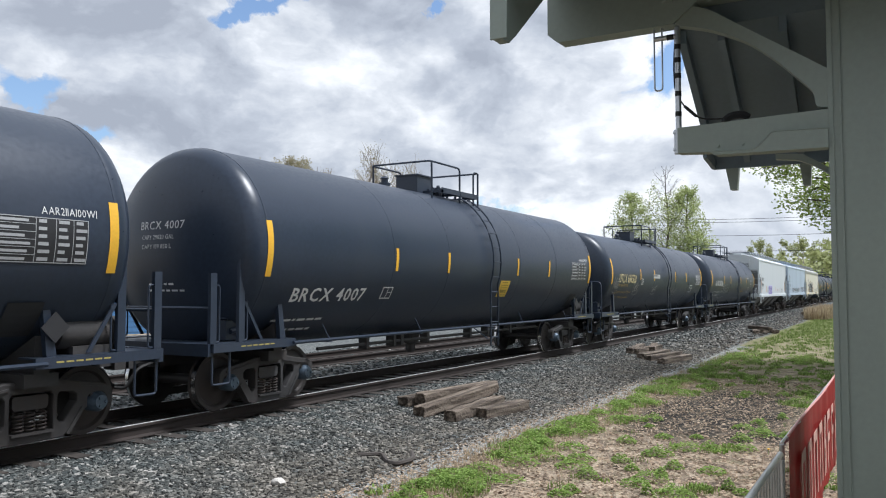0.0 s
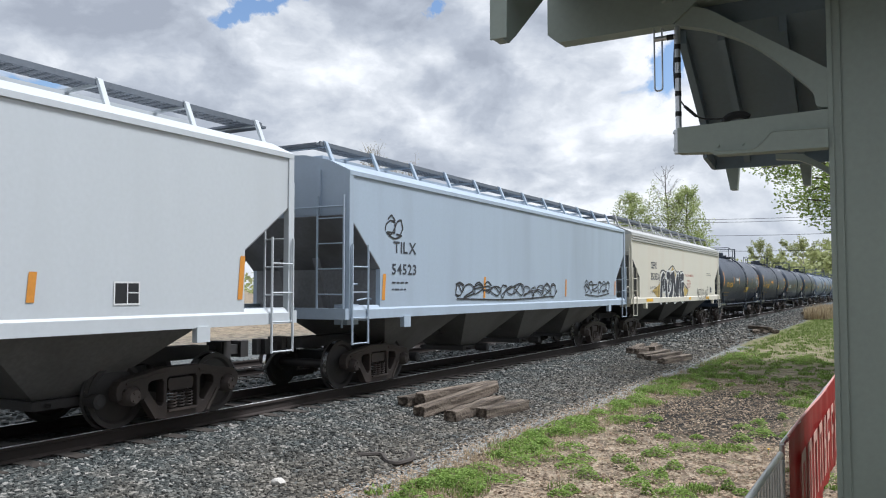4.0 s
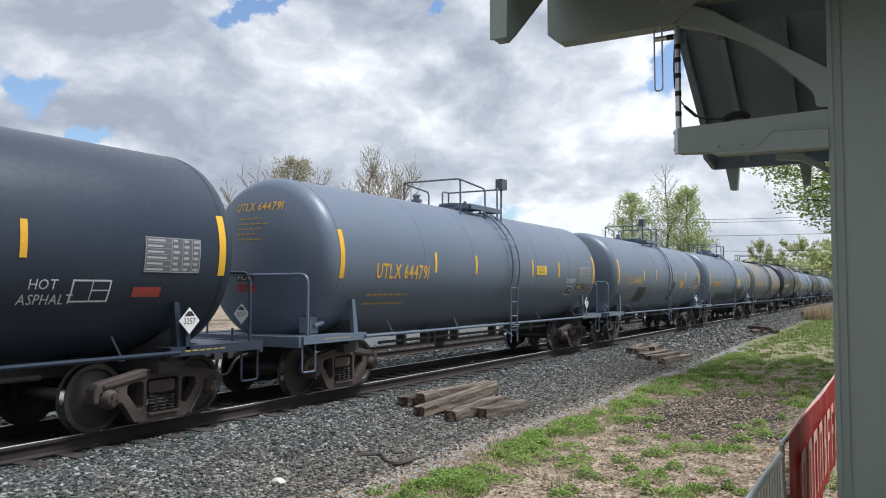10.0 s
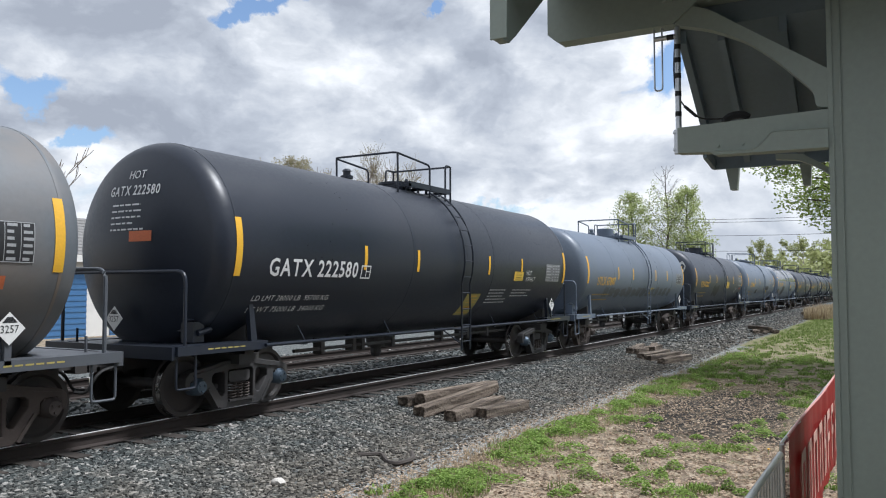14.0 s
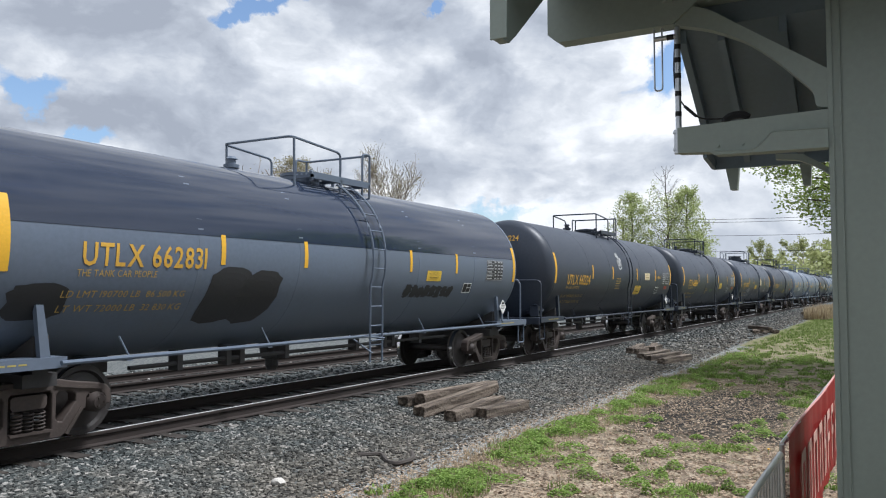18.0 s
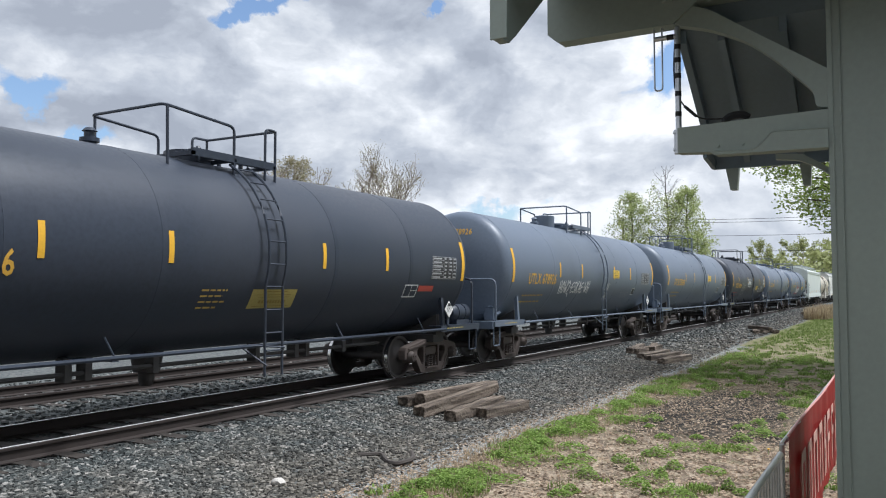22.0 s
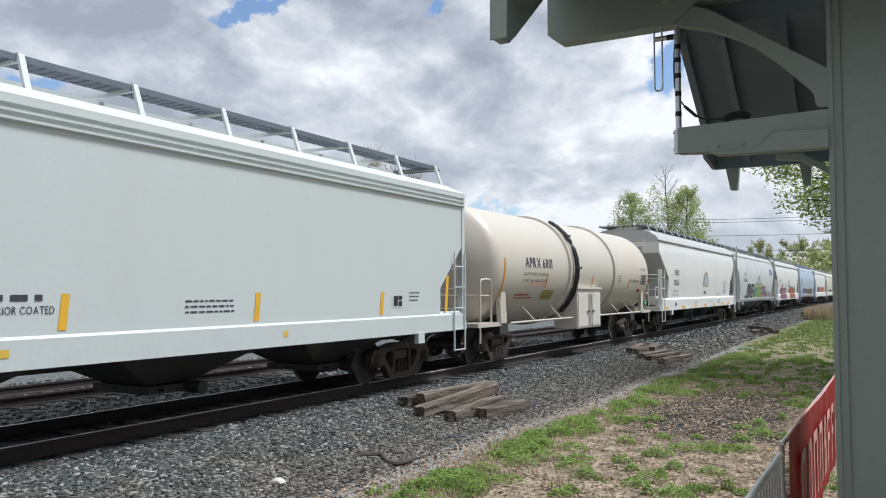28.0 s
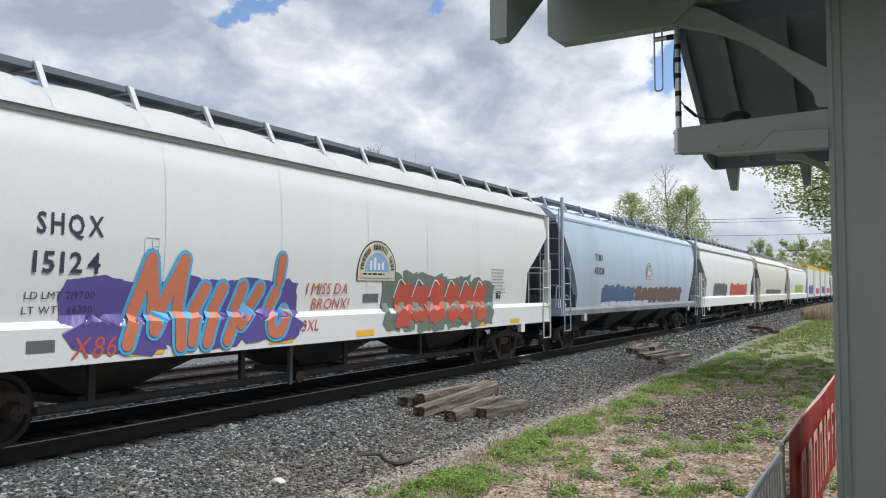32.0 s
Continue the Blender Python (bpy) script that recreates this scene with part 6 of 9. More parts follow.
lettering("commodity_word", m[0], m[1], "HOT", 6.22, 1.68, 0.12, WHT, width=0.34)
part("camera_box", shared("sensor_box", None), GREY_DARK, m[0], "small box on the guard rail", at=(-1.12, -0.82, 4.62))

m = keep(tank_car("grey asphalt tank car stained black along its lower half", 222.44, 6.84, GREY, dome="tall", dome_x=-0.3, cylinder=True))
marks(m, "UTLX 670946", YEL, -5.85, 2.05, 2.10, 0.28, small=PALE_Y, hot=None)
patches("hot_tag", m[0], m[2], [(-0.3, 0.5, 2.3, 2.46)], RED_TAG, 0.01)
lettering("hot_word", m[0], m[2], "HOT 3257", -0.26, 2.33, 0.10, CREAM_W, width=0.7, off=0.014)
lumps("tar_stain", m[0], m[1], -4.4, 0.6, 1.25, 1.7, 6, TAR, 41, 0.005, 0.05, 0.0, 0.25, "black tar stain")
lumps("tar_stain", m[0], m[1], 0.9, 4.4, 1.3, 2.05, 9, TAR, 42, 0.0055, 0.03, 0.0, 0.3, "black tar stain")
notice(m[0], m[1], 2.2, 2.75, 2.1, 2.55)
data_panel(m[0], m[1], 5.46, 6.52, 2.13, 2.61, True, 11)
stencil_box(m[0], m[1], 4.48, 4.98, 1.74, 2.0, filled=True)

m = keep(tank_car("weathered grey-brown asphalt tank car with a black band", 238.89, 6.82, TAN, dome="none", trim=GREY_DARK, band=TAR, frame_paint=TRUCK, strip_at=(-3.55, -1.4, 1.6, 4.3)))
marks(m, "UTLX 661169", mat("orange_lettering", (0.55, 0.27, 0.06), 0.6, vary=0.2, scale=9), -5.8, 2.05, 2.12, 0.28, small=PALE_Y, hot="dark")
data_panel(m[0], m[1], 5.44, 6.5, 2.2, 2.66, True, 12)
stencil_box(m[0], m[1], 4.46, 4.96, 1.74, 2.0, filled=True)
notice(m[0], m[1], 2.6, 3.35, 1.98, 2.25, NOTICE_D)
text_bars("side_note", m[0], m[1], -0.4, 1.98, 0.5, 3, 0.05, PALE_Y, 5)
patches("number_tag", m[0], m[1], [(5.7, 6.2, 1.9, 2.05)], ORANGE_TAG, 0.007)
lumps("dent_patch", m[0], m[2], -0.15, 0.15, 3.55, 3.8, 1, GREY_DARK, 9, 0.01)

m = keep(tank_car("black asphalt tank car with white lettering and orange strips", 255.22, 6.68, BLACK_DEEP, 1.65, 2.57, dome="none", seams=(-1.7, 2.0), cap=CAP, frame_paint=GRIME))
marks(m, "GATX 222580", WHT, -6.0, 2.35, 2.12, 0.27, lmt=("LD LMT 211000 LB  95700 KG", "LT WT 75000 LB  34000 KG"), head_text="GATX 222580")
lettering("hot_word", m[0], m[2], "HOT", -0.15, 3.6, 0.13, WHT, width=0.35)
patches("number_tag", m[0], m[2], [(0.05, 0.5, 2.62, 2.78)], ORANGE_TAG, 0.01)
stencil_box(m[0], m[1], -3.55, -3.25, 2.1, 2.34)
data_panel(m[0], m[1], 5.3, 6.3, 2.13, 2.6, False, 13)
notice(m[0], m[1], 3.2, 3.75, 2.13, 2.36)
notice(m[0], m[1], 0.9, 1.6, 1.3, 1.8, NOTICE_D, True)
lettering("commodity_word", m[0], m[1], "HOT", 3.95, 2.28, 0.12, WHT, width=0.34)
lettering("commodity_word", m[0], m[1], "ASPHALT", 3.95, 2.12, 0.11, WHT, width=0.62)
text_bars("instruction_line", m[0], m[1], 2.0, 1.9, 1.2, 5, 0.045, WHT, 13)
text_bars("instruction_line", m[0], m[1], 3.3, 1.9, 1.2, 3, 0.045, WHT, 15)

m = keep(tank_car("blue-grey asphalt tank car with painted-over graffiti", 271.08, 6.66, GREY, dome="tall", dome_x=-0.2))
marks(m, "UTLX 678917", YEL, -5.7, 1.95, 2.05, 0.27, small=PALE_Y)
lumps("overpaint", m[0], m[1], -4.9, 4.6, 1.55, 2.05, 14, GREY_DARK, 51, 0.005, -0.06, 0.15, 0.35, "uneven dark overpainted blocks")
notice(m[0], m[1], 0.9, 1.7, 1.72, 1.98, NOTICE_D)
data_panel(m[0], m[1], 5.3, 6.3, 2.13, 2.6, True, 14)

m = keep(tank_car("dull black asphalt tank car with gold lettering and a white tag", 287.57, 6.85, BLACK_MATT, dome="wide", dome_x=-0.9, cylinder=True))
marks(m, "UTLX 673212", YEL, -5.7, 1.95, 2.05, 0.27, small=PALE_Y, head=False)
scrawl("white_tag", m[0], m[2], loops(0.1, 1.0, 2.5, 3.3, 4, 62), spray("silver", (0.6, 0.61, 0.61)), 0.05, 0.012)
rear_set(m, 6.85, (), "red")
lettering("commodity_word", m[0], m[1], "HOT  ASPHALT", 5.35, 2.70, 0.11, YEL, width=1.1)
notice(m[0], m[1], 1.55, 2.3, 1.98, 2.34)
lumps("grime_patch", m[0], m[1], -2.2, -0.6, 1.5, 2.2, 3, TAR, 61, 0.004, 0.0, 0.0, 0.3)

m = keep(tank_car("grey asphalt tank car with gold lettering and dark overpaint", 303.91, 6.75, GREY, dome="none", strip_at=(-3.55, -1.4, 1.6, 4.3)))
marks(m, "UTLX 661869", YEL, -5.75, 2.0, 2.10, 0.28, slogan="THE TANK CAR PEOPLE", lmt=("LD LMT 190800 LB  86 500 KG", "LT WT 72200 LB  32 700 KG"), small=PALE_Y)
patches("overpaint", m[0], m[1], [(-3.0, -2.2, 1.62, 1.9)], TAR, 0.006)
lumps("overpaint", m[0], m[1], 1.7, 3.5, 1.85, 2.2, 6, TAR, 71, 0.005, 0.0, 0.2, 0.35, "black scribbled overpaint")
notice(m[0], m[1], 2.2, 2.9, 1.62, 1.86, NOTICE_D)
stencil_box(m[0], m[1], -2.0, -1.6, 1.75, 1.88, filled=True)
data_panel(m[0], m[1], 5.4, 6.4, 2.13, 2.61, True, 15)

m = keep(tank_car("two-tone tank car, glossy black above dull grey", 320.34, 6.78, GREY, dome="none"))
tank = next(o for o in m[0].children if o.name.startswith("tank"))
top = bm_new()
rows = []
for i in range(25):
    a = radians(8) + radians(164) * i / 24
    rows.append([top.verts.new((x, -1.535 * math.cos(a), 2.46 + 1.535 * math.sin(a))) for x in (-6.82, -3, 0, 3, 6.82)])
for r0, r1 in zip(rows, rows[1:]):
    for k in range(4):
        top.faces.new((r0[k], r0[k + 1], r1[k + 1], r1[k]))
part("top_coating", top, GLOSS, tank, "glossy black coating on the upper half", smooth=True)
marks(m, "UTLX 662831", YEL, -5.8, 2.0, 2.20, 0.28, slogan="THE TANK CAR PEOPLE", lmt=("LD LMT 190700 LB  86 500 KG", "LT WT 72000 LB  32 830 KG"), small=PALE_Y)
lumps("overpaint", m[0], m[1], -3.75, -2.35, 1.45, 2.2, 2, TAR, 75, 0.0075, 0.08, 0.25, 0.12, "dark rolled overpaint")
lumps("overpaint", m[0], m[1], 1.6, 3.6, 1.72, 2.0, 8, TAR, 72, 0.006, 0.0, 0.2, 0.35)
notice(m[0], m[1], 2.4, 3.0, 2.08, 2.30)
stencil_box(m[0], m[1], 4.1, 4.5, 1.82, 2.05, filled=True)
data_panel(m[0], m[1], 5.2, 6.1, 2.13, 2.61, True, 16)
lumps("overpaint", m[0], m[1], -6.7, -5.9, 1.5, 2.0, 1, TAR, 76, 0.006, 0.0, 0.1, 0.12, "dark rolled overpaint")

m = keep(tank_car("black asphalt tank car with a bold gold number", 336.93, 6.84, BLACK_MATT, dome="none", cylinder=True, strip_at=(-3.55, -1.4, 1.6, 4.3)))
marks(m, "UTLX 661224", YEL, -5.85, 2.05, 2.06, 0.29, slogan="THE TANK CAR PEOPLE", lmt=("LD LMT 190500 LB  86 400 KG", "LT WT 72500 LB  32 800 KG"), small=PALE_Y)
rear_set(m, 6.84, (), "red", table=True)
notice(m[0], m[1], 2.7, 3.4, 2.28, 2.55, NOTICE_P)
notice(m[0], m[1], 1.5, 2.3, 1.72, 2.05)
lettering("commodity_word", m[0], m[1], "ASPHALT", 4.6, 2.35, 0.11, YEL, width=0.6)
scrawl("white_tag", m[0], m[1], loops(-0.75, -0.3, 2.7, 3.15, 3, 44), spray("silver", (0.5, 0.51, 0.51)), 0.05)
text_bars("side_note", m[0], m[1], -1.0, 2.3, 0.55, 5, 0.05, PALE_Y, 5)

m = keep(tank_car("black asphalt tank car with gold lettering", 353.33, 6.86, BLACK_MATT, dome="none", strip_at=(-3.55, -1.4, 1.6, 4.3)))
marks(m, "UTLX 661884", YEL, -5.85, 2.05, 2.08, 0.29, slogan="THE TANK CAR PEOPLE", lmt=("LD LMT 190700 LB  86 500 KG", "LT WT 72300 LB  32 800 KG"), small=PALE_Y)
rear_set(m, 6.86, ("ASPHALT",), "orange", dark=False)
lettering("hot_word", m[0], m[2], "HOT", 0.3, 3.05, 0.13, WHT, width=0.35)
notice(m[0], m[1], 2.0, 2.7, 1.95, 2.25)
text_bars("side_note", m[0], m[1], -1.6, 1.95, 0.55, 4, 0.05, PALE_Y, 5)
text_bars("green_note", m[0], m[1], -0.4, 1.92, 0.8, 3, 0.04, mat("green_lettering", (0.16, 0.30, 0.10), 0.6), 5)

m = keep(tank_car("black asphalt tank car with a white tag and notices", 369.66, 6.78, BLACK, dome="wide", dome_x=-0.95, cylinder=True))
marks(m, "UTLX 673743", YEL, -5.8, 2.0, 2.06, 0.28, slogan="THE TANK CAR PEOPLE", lmt=("LD LMT 188800 LB  85 650 KG", "LT WT 74100 LB  33 650 KG"), small=PALE_Y)
scrawl("white_tag", m[0], m[1], loops(-4.2, -2.9, 1.55, 1.95, 6, 81), spray("silver", (0.45, 0.46, 0.46)), 0.035)
notice(m[0], m[1], -0.9, -0.15, 1.95, 2.2)
patches("bleached_notice", m[0], m[1], [(1.55, 2.1, 2.22, 2.6)], NOTICE_P, 0.006)
data_panel(m[0], m[1], 4.95, 6.0, 2.13, 2.5, True, 18)
stencil_box(m[0], m[1], 4.1, 4.4, 1.76, 1.98)
scrawl("chalk_scrawl", m[0], m[1], loops(0.6, 1.6, 1.6, 1.9, 5, 83) + loops(2.4, 4.2, 1.75, 1.9, 8, 84) + [[(-1.4, 1.3), (-1.0, 1.9), (-0.7, 1.55), (-1.2, 1.6)]], spray("chalk", (0.30, 0.30, 0.29)), 0.02)

m = keep(tank_car("dull black asphalt tank car with brown wheel frames", 386.02, 6.82, BLACK_MATT, dome="none", cylinder=True))
marks(m, "UTLX 645346", YEL, -5.8, 2.0, 2.06, 0.29, small=PALE_Y)
rear_set(m, 6.82, (), None, dark=True)
patches("number_tag", m[0], m[1], [(5.0, 5.6, 1.86, 1.98)], RED_TAG, 0.007)
notice(m[0], m[1], 0.1, 1.15, 1.6, 1.9, NOTICE_D)
text_bars("side_note", m[0], m[1], -0.95, 1.9, 0.55, 4, 0.05, PALE_Y, 6)

# grey and black tanks with graffiti
m = keep(tank_car("grey asphalt tank car with white sprayed capitals", 402.47, 6.82, GREY, dome="tall", dome_x=-1.0))
marks(m, "UTLX 678926", YEL, -5.8, 2.0, 2.06, 0.28, small=PALE_Y)
hand_word("white_tag", m[0], m[1], "HOW2-ESKAE-WH", -3.42, 1.80, 0.34, 0.21, spray("white", (0.66, 0.67, 0.68)), 0.045, "white sprayed hand-drawn capital")
hand_word("white_tag", m[0], m[1], "SIX", 0.88, 1.88, 0.22, 0.17, spray("white", (0.66, 0.67, 0.68)), 0.03, "small white hand-drawn letter")
hand_word("white_tag", m[0], m[1], "HR", 1.02, 1.58, 0.22, 0.17, spray("white", (0.66, 0.67, 0.68)), 0.03, "small white hand-drawn letter")
lettering("pale_tag", m[0], m[1], "TRAINZ", 2.85, 1.60, 0.20, spray("haze", (0.24, 0.26, 0.30)), width=0.95, lean=0.1)
notice(m[0], m[1], 1.6, 2.3, 2.3, 2.58)
stencil_box(m[0], m[1], 4.2, 4.55, 1.7, 1.96, filled=True)
data_panel(m[0], m[1], 5.2, 6.3, 2.1, 2.55, True, 20)

m = keep(tank_car("grey asphalt tank car with gold lettering and a round dome", 418.87, 6.83, GREY, dome="tall", dome_x=-0.75))
marks(m, "UTLX 670368", YEL, -5.75, 2.0, 2.10, 0.28, small=PALE_Y)
stencil_box(m[0], m[1], 4.46, 4.96, 1.74, 2.0, filled=True)
data_panel(m[0], m[1], 5.43, 6.5, 2.13, 2.61, True, 21)
notice(m[0], m[1], 1.7, 2.45, 2.34, 2.63)

m = keep(tank_car("dull black asphalt tank car with white graffiti tags", 435.27, 6.86, BLACK_MATT, dome="none", strip_at=(-4.87, -1.25, 1.27, 4.24)))
marks(m, "UTLX 661064", YEL, -5.85, 2.05, 2.02, 0.28, small=RED_L, lines=True)
scrawl("white_tag", m[0], m[1], loops(-1.25, 0.1, 2.15, 2.6, 5, 101), spray("white", (0.66, 0.67, 0.68)), 0.045)
scrawl("grey_tag", m[0], m[1], loops(1.6, 2.5, 1.7, 2.1, 4, 102), spray("chalk", (0.30, 0.30, 0.29)), 0.03)
scrawl("grey_tag", m[0], m[1], loops(-3.4, -1.9, 1.65, 2.3, 4, 104), spray("chalk", (0.30, 0.30, 0.29)), 0.03)
scrawl("white_tag", m[0], m[1], loops(5.9, 6.6, 2.3, 2.6, 4, 103), spray("white", (0.66, 0.67, 0.68)), 0.05)
notice(m[0], m[1], 2.6, 3.3, 1.9, 2.15)
stencil_box(m[0], m[1], 3.9, 4.3, 1.74, 1.98)
data_panel(m[0], m[1], 4.8, 5.75, 1.75, 2.15, False, 22)

m = keep(tank_car("grey asphalt tank car with gold lettering and a tan tag", 451.56, 6.82, GREY, dome="none", strip_at=(-3.55, -1.4, 1.6, 4.3)))
marks(m, "UTLX 661063", YEL, -5.8, 2.05, 2.12, 0.28, slogan="THE TANK CAR PEOPLE", lmt=("LD LMT 190500 LB  86 270 KG", "LT WT 73010 LB  33 100 KG"), small=PALE_Y, hot="red", hot_u=0.2)
patches("overpaint", m[0], m[1], [(-2.45, -2.05, 1.80, 1.90), (4.3, 4.6, 2.1, 2.25)], TAR, 0.006)
notice(m[0], m[1], 2.4, 3.0, 1.62, 1.9, NOTICE_D)
scrawl("white_tag", m[0], m[1], loops(3.3, 4.0, 1.6, 1.95, 4, 111), spray("chalk", (0.30, 0.30, 0.29)), 0.03)
data_panel(m[0], m[1], 5.4, 6.4, 2.1, 2.5, True, 23)
stencil_box(m[0], m[1], 4.5, 4.8, 1.8, 1.98, filled=True)

m = keep(tank_car("blue-grey asphalt tank car with a red and white sprayed piece", 468.07, 6.90, GREY, dome="tall", dome_x=-0.2))
marks(m, "UTLX 670721", PALE_Y, -5.8, 2.0, 2.10, 0.26, small=PALE_Y)
lumps("sprayed_piece", m[0], m[1], -2.3, 0.3, 1.45, 2.2, 4, spray("crimson", (0.33, 0.05, 0.09)), 121, 0.004, 0.05)
lumps("sprayed_letters", m[0], m[1], -2.3, 0.3, 1.47, 2.15, 4, spray("white", (0.66, 0.67, 0.68)), 121, 0.009, -0.03)
notice(m[0], m[1], 3.0, 3.9, 1.9, 2.2)

# white hopper
m = keep(hopper_car("clean white covered hopper car with orange strips", 486.19, 9.31, MINT_WHITE, "flat", (1.0, 1.39), 4.02, (2.93, 1.05, 1.93), 4, 0.70, 1.7, moulding=3, bay_paint=HOPPER_BAY))
lettering("reporting_mark", m[0], m[1], "EQUX", -7.58, 2.36, 0.25, LETTER_K, width=0.85, weight=0.018)
lettering("car_number", m[0], m[1], "631487", -7.62, 2.0, 0.24, LETTER_K, width=1.05, weight=0.018)
lettering("weight_line", m[0], m[1], "LD LMT  219700 LB", -7.7, 1.70, 0.085, LETTER_K, width=1.1)
lettering("weight_line", m[0], m[1], "LT WT   66300 LB", -7.72, 1.53, 0.085, LETTER_K, width=1.1)
lettering("warning_line", m[0], m[1], "DO NOT HAMMER", -5.75, 1.62, 0.08, RED_L, width=0.75)
lettering("warning_line", m[0], m[1], "ON SIDE OF CAR", -5.75, 1.52, 0.08, RED_L, width=0.72)
text_bars("coating_line", m[0], m[1], -1.6, 1.84, 0.75, 1, 0.14, LETTER_K, 77)
lettering("coating_line", m[0], m[1], "INTERIOR COATED", -1.65, 1.62, 0.09, LETTER_K, width=0.9)
text_bars("small_writing", m[0], m[1], 1.2, 1.75, 1.0, 3, 0.045, LETTER_K, 6)
text_bars("small_writing", m[0], m[1], 7.0, 1.85, 0.5, 3, 0.045, LETTER_K, 7)
text_bars("small_writing", m[0], m[1], -9.1, 3.72, 0.9, 4, 0.03, LETTER_K, 9)
lettering("end_mark", m[0], end_side(-9.325), "EQUX", 0.35, 3.55, 0.15, LETTER_K, width=0.5)
lettering("end_number", m[0], end_side(-9.325), "631487", 0.3, 3.36, 0.15, LETTER_K, width=0.62)
for u, z0, z1 in ((-8.18, 1.42, 2.30), (-6.05, 1.42, 1.88), (-3.4, 1.42, 1.88), (-0.65, 1.42, 1.85), (2.6, 1.42, 1.85), (6.0, 1.42, 1.85), (8.5, 1.42, 2.2)):
    patches("reflective_strip", m[0], m[1], [(u - 0.055, u + 0.055, z0, z1)], YELLOW, 0.006, lean=0.10)
stencil_box(m[0], m[1], -5.75, -5.5, 2.3, 2.55)
stencil_box(m[0], m[1], 6.4, 6.75, 1.55, 1.8, filled=True)
patches("sill_mark", m[0], m[2], [(-6.3, -6.2, 1.15, 1.24), (-1.4, -1.3, 1.15, 1.24), (3.2, 3.3, 1.15, 1.24)], NOTICE_Y, 0.004)


def cryogenic_car():
    """The cream tank with big rings, hoses and a side cabinet."""
    q, hs, r, zc = 504.27, 6.62, 1.62, 2.50
    car = thing("tank_car", "cream insulated tank car with raised rings and a white cabinet", "tank car", "cars of the train", at=(q, TRACK_Y, 0))
    tank = part("tank", turned(bm_new(), tank_profile(hs + 0.1, r, 0.75), "x", 72, (0, 0, zc)), CREAM, car, smooth=True)
    for x, half in ((-1.98, 0.10), (2.38, 0.10)):
        bm = bm_new()
        turned(bm, [(x - half, r - 0.02), (x - half * 0.7, r + 0.07), (x + half * 0.7, r + 0.07), (x + half, r - 0.02)], "x", 72, (0, 0, zc))
        part("stiffening_ring", bm, CREAM, tank, smooth=True)
    for dx in (-1.62, -1.47):
        pts = [(dx, -(r + 0.09) * math.cos(a), zc + (r + 0.09) * math.sin(a)) for a in (radians(62 - 10 * i) for i in range(12))]
        part("hose", tube(bm_new(), pts, 0.045, 8), RUBBER, car, "dark hose bent round the tank", smooth=True)
    for a in (38, 2):
        part("hose_clamp", box(bm_new(), -1.72, -1.38, -(r + 0.15) * math.cos(radians(a)) - 0.03, -(r + 0.15) * math.cos(radians(a)) + 0.05, zc + (r + 0.1) * math.sin(radians(a)) - 0.03, zc + (r + 0.1) * math.sin(radians(a)) + 0.03), GRIME, car)
    cab = part("cabinet", box(bm_new(), -1.46, 0.70, -1.66, -0.9, 0.70, 1.92), mat("white_cabinet", (0.66, 0.63, 0.58), 0.5, vary=0.08, scale=3, stain=(0.45, 0.35, 0.26), stain_amount=0.5), car, "white steel cabinet with two doors")
    for x0, x1 in ((-1.40, -0.42), (-0.30, 0.64)):
        door = part("door", box(bm_new(), x0, x1, -1.685, -1.661, 0.76, 1.76), MATS["white_cabinet"], cab)
        part("lock_bar", tube(bm_new(), [(x1 - 0.08 if x0 < -1 else x0 + 0.08, -1.70, 0.74), (x1 - 0.08 if x0 < -1 else x0 + 0.08, -1.70, 1.80)], 0.014, 6), GALV, cab)
        hx = x1 - 0.28 if x0 < -1 else x0 + 0.05
        part("door_handle", box(bm_new(), hx, hx + 0.24, -1.725, -1.70, 1.20, 1.24), GRIME, cab)
    part("cabinet_roof", box(bm_new(), -1.5, 0.74, -1.71, -0.88, 1.92, 1.97), MATS["white_cabinet"], cab)
    running_gear(car, hs - 0.75)
    ends(car, hs + 1.55, CREAM, hs - 2.2)
    part("side_pipe", tube(bm_new(), [(-hs + 0.6, -1.5, 1.04), (-1.46, -1.5, 1.04)], 0.03, 8), CREAM, car, smooth=True)
    part("side_pipe", tube(bm_new(), [(0.70, -1.5, 1.04), (hs - 0.6, -1.5, 1.04)], 0.03, 8), CREAM, car, smooth=True)
    for x in (-4.4, -2.4, 1.3, 3.3, 4.9):
        part("pipe_stay", tube(bm_new(), [(x, -1.5, 1.05), (x - 0.25, -1.2, 1.45)], 0.022, 6), CREAM, car)
    for s in (-1, 1):
        part("saddle", box(bm_new(), s * (hs - 0.75) - 0.25, s * (hs - 0.75) + 0.25, -1.25, 1.25, 0.74, 1.25), GRIME, car)
        part("end_platform", box(bm_new(), min(s * (hs - 0.2), s * (hs + 1.1)), max(s * (hs - 0.2), s * (hs + 1.1)), -1.45, 1.45, 0.98, 1.08), CREAM, car, "rusty cream end platform")
        part("end_rail", tube(bm_new(), bend([(s * (hs + 0.35), -1.42, 1.08), (s * (hs + 0.35), -1.42, 2.15), (s * (hs + 0.95), -1.42, 2.15), (s * (hs + 0.95), -1.42, 0.6)], 0.15), 0.025, 7), CREAM, car, smooth=True)
        part("end_rail", tube(bm_new(), bend([(s * (hs + 0.5), -1.42, 1.75), (s * (hs + 0.95), -1.42, 1.75), (s * (hs + 0.95), 1.42, 1.75)], 0.1), 0.022, 7), CREAM, car, smooth=True)
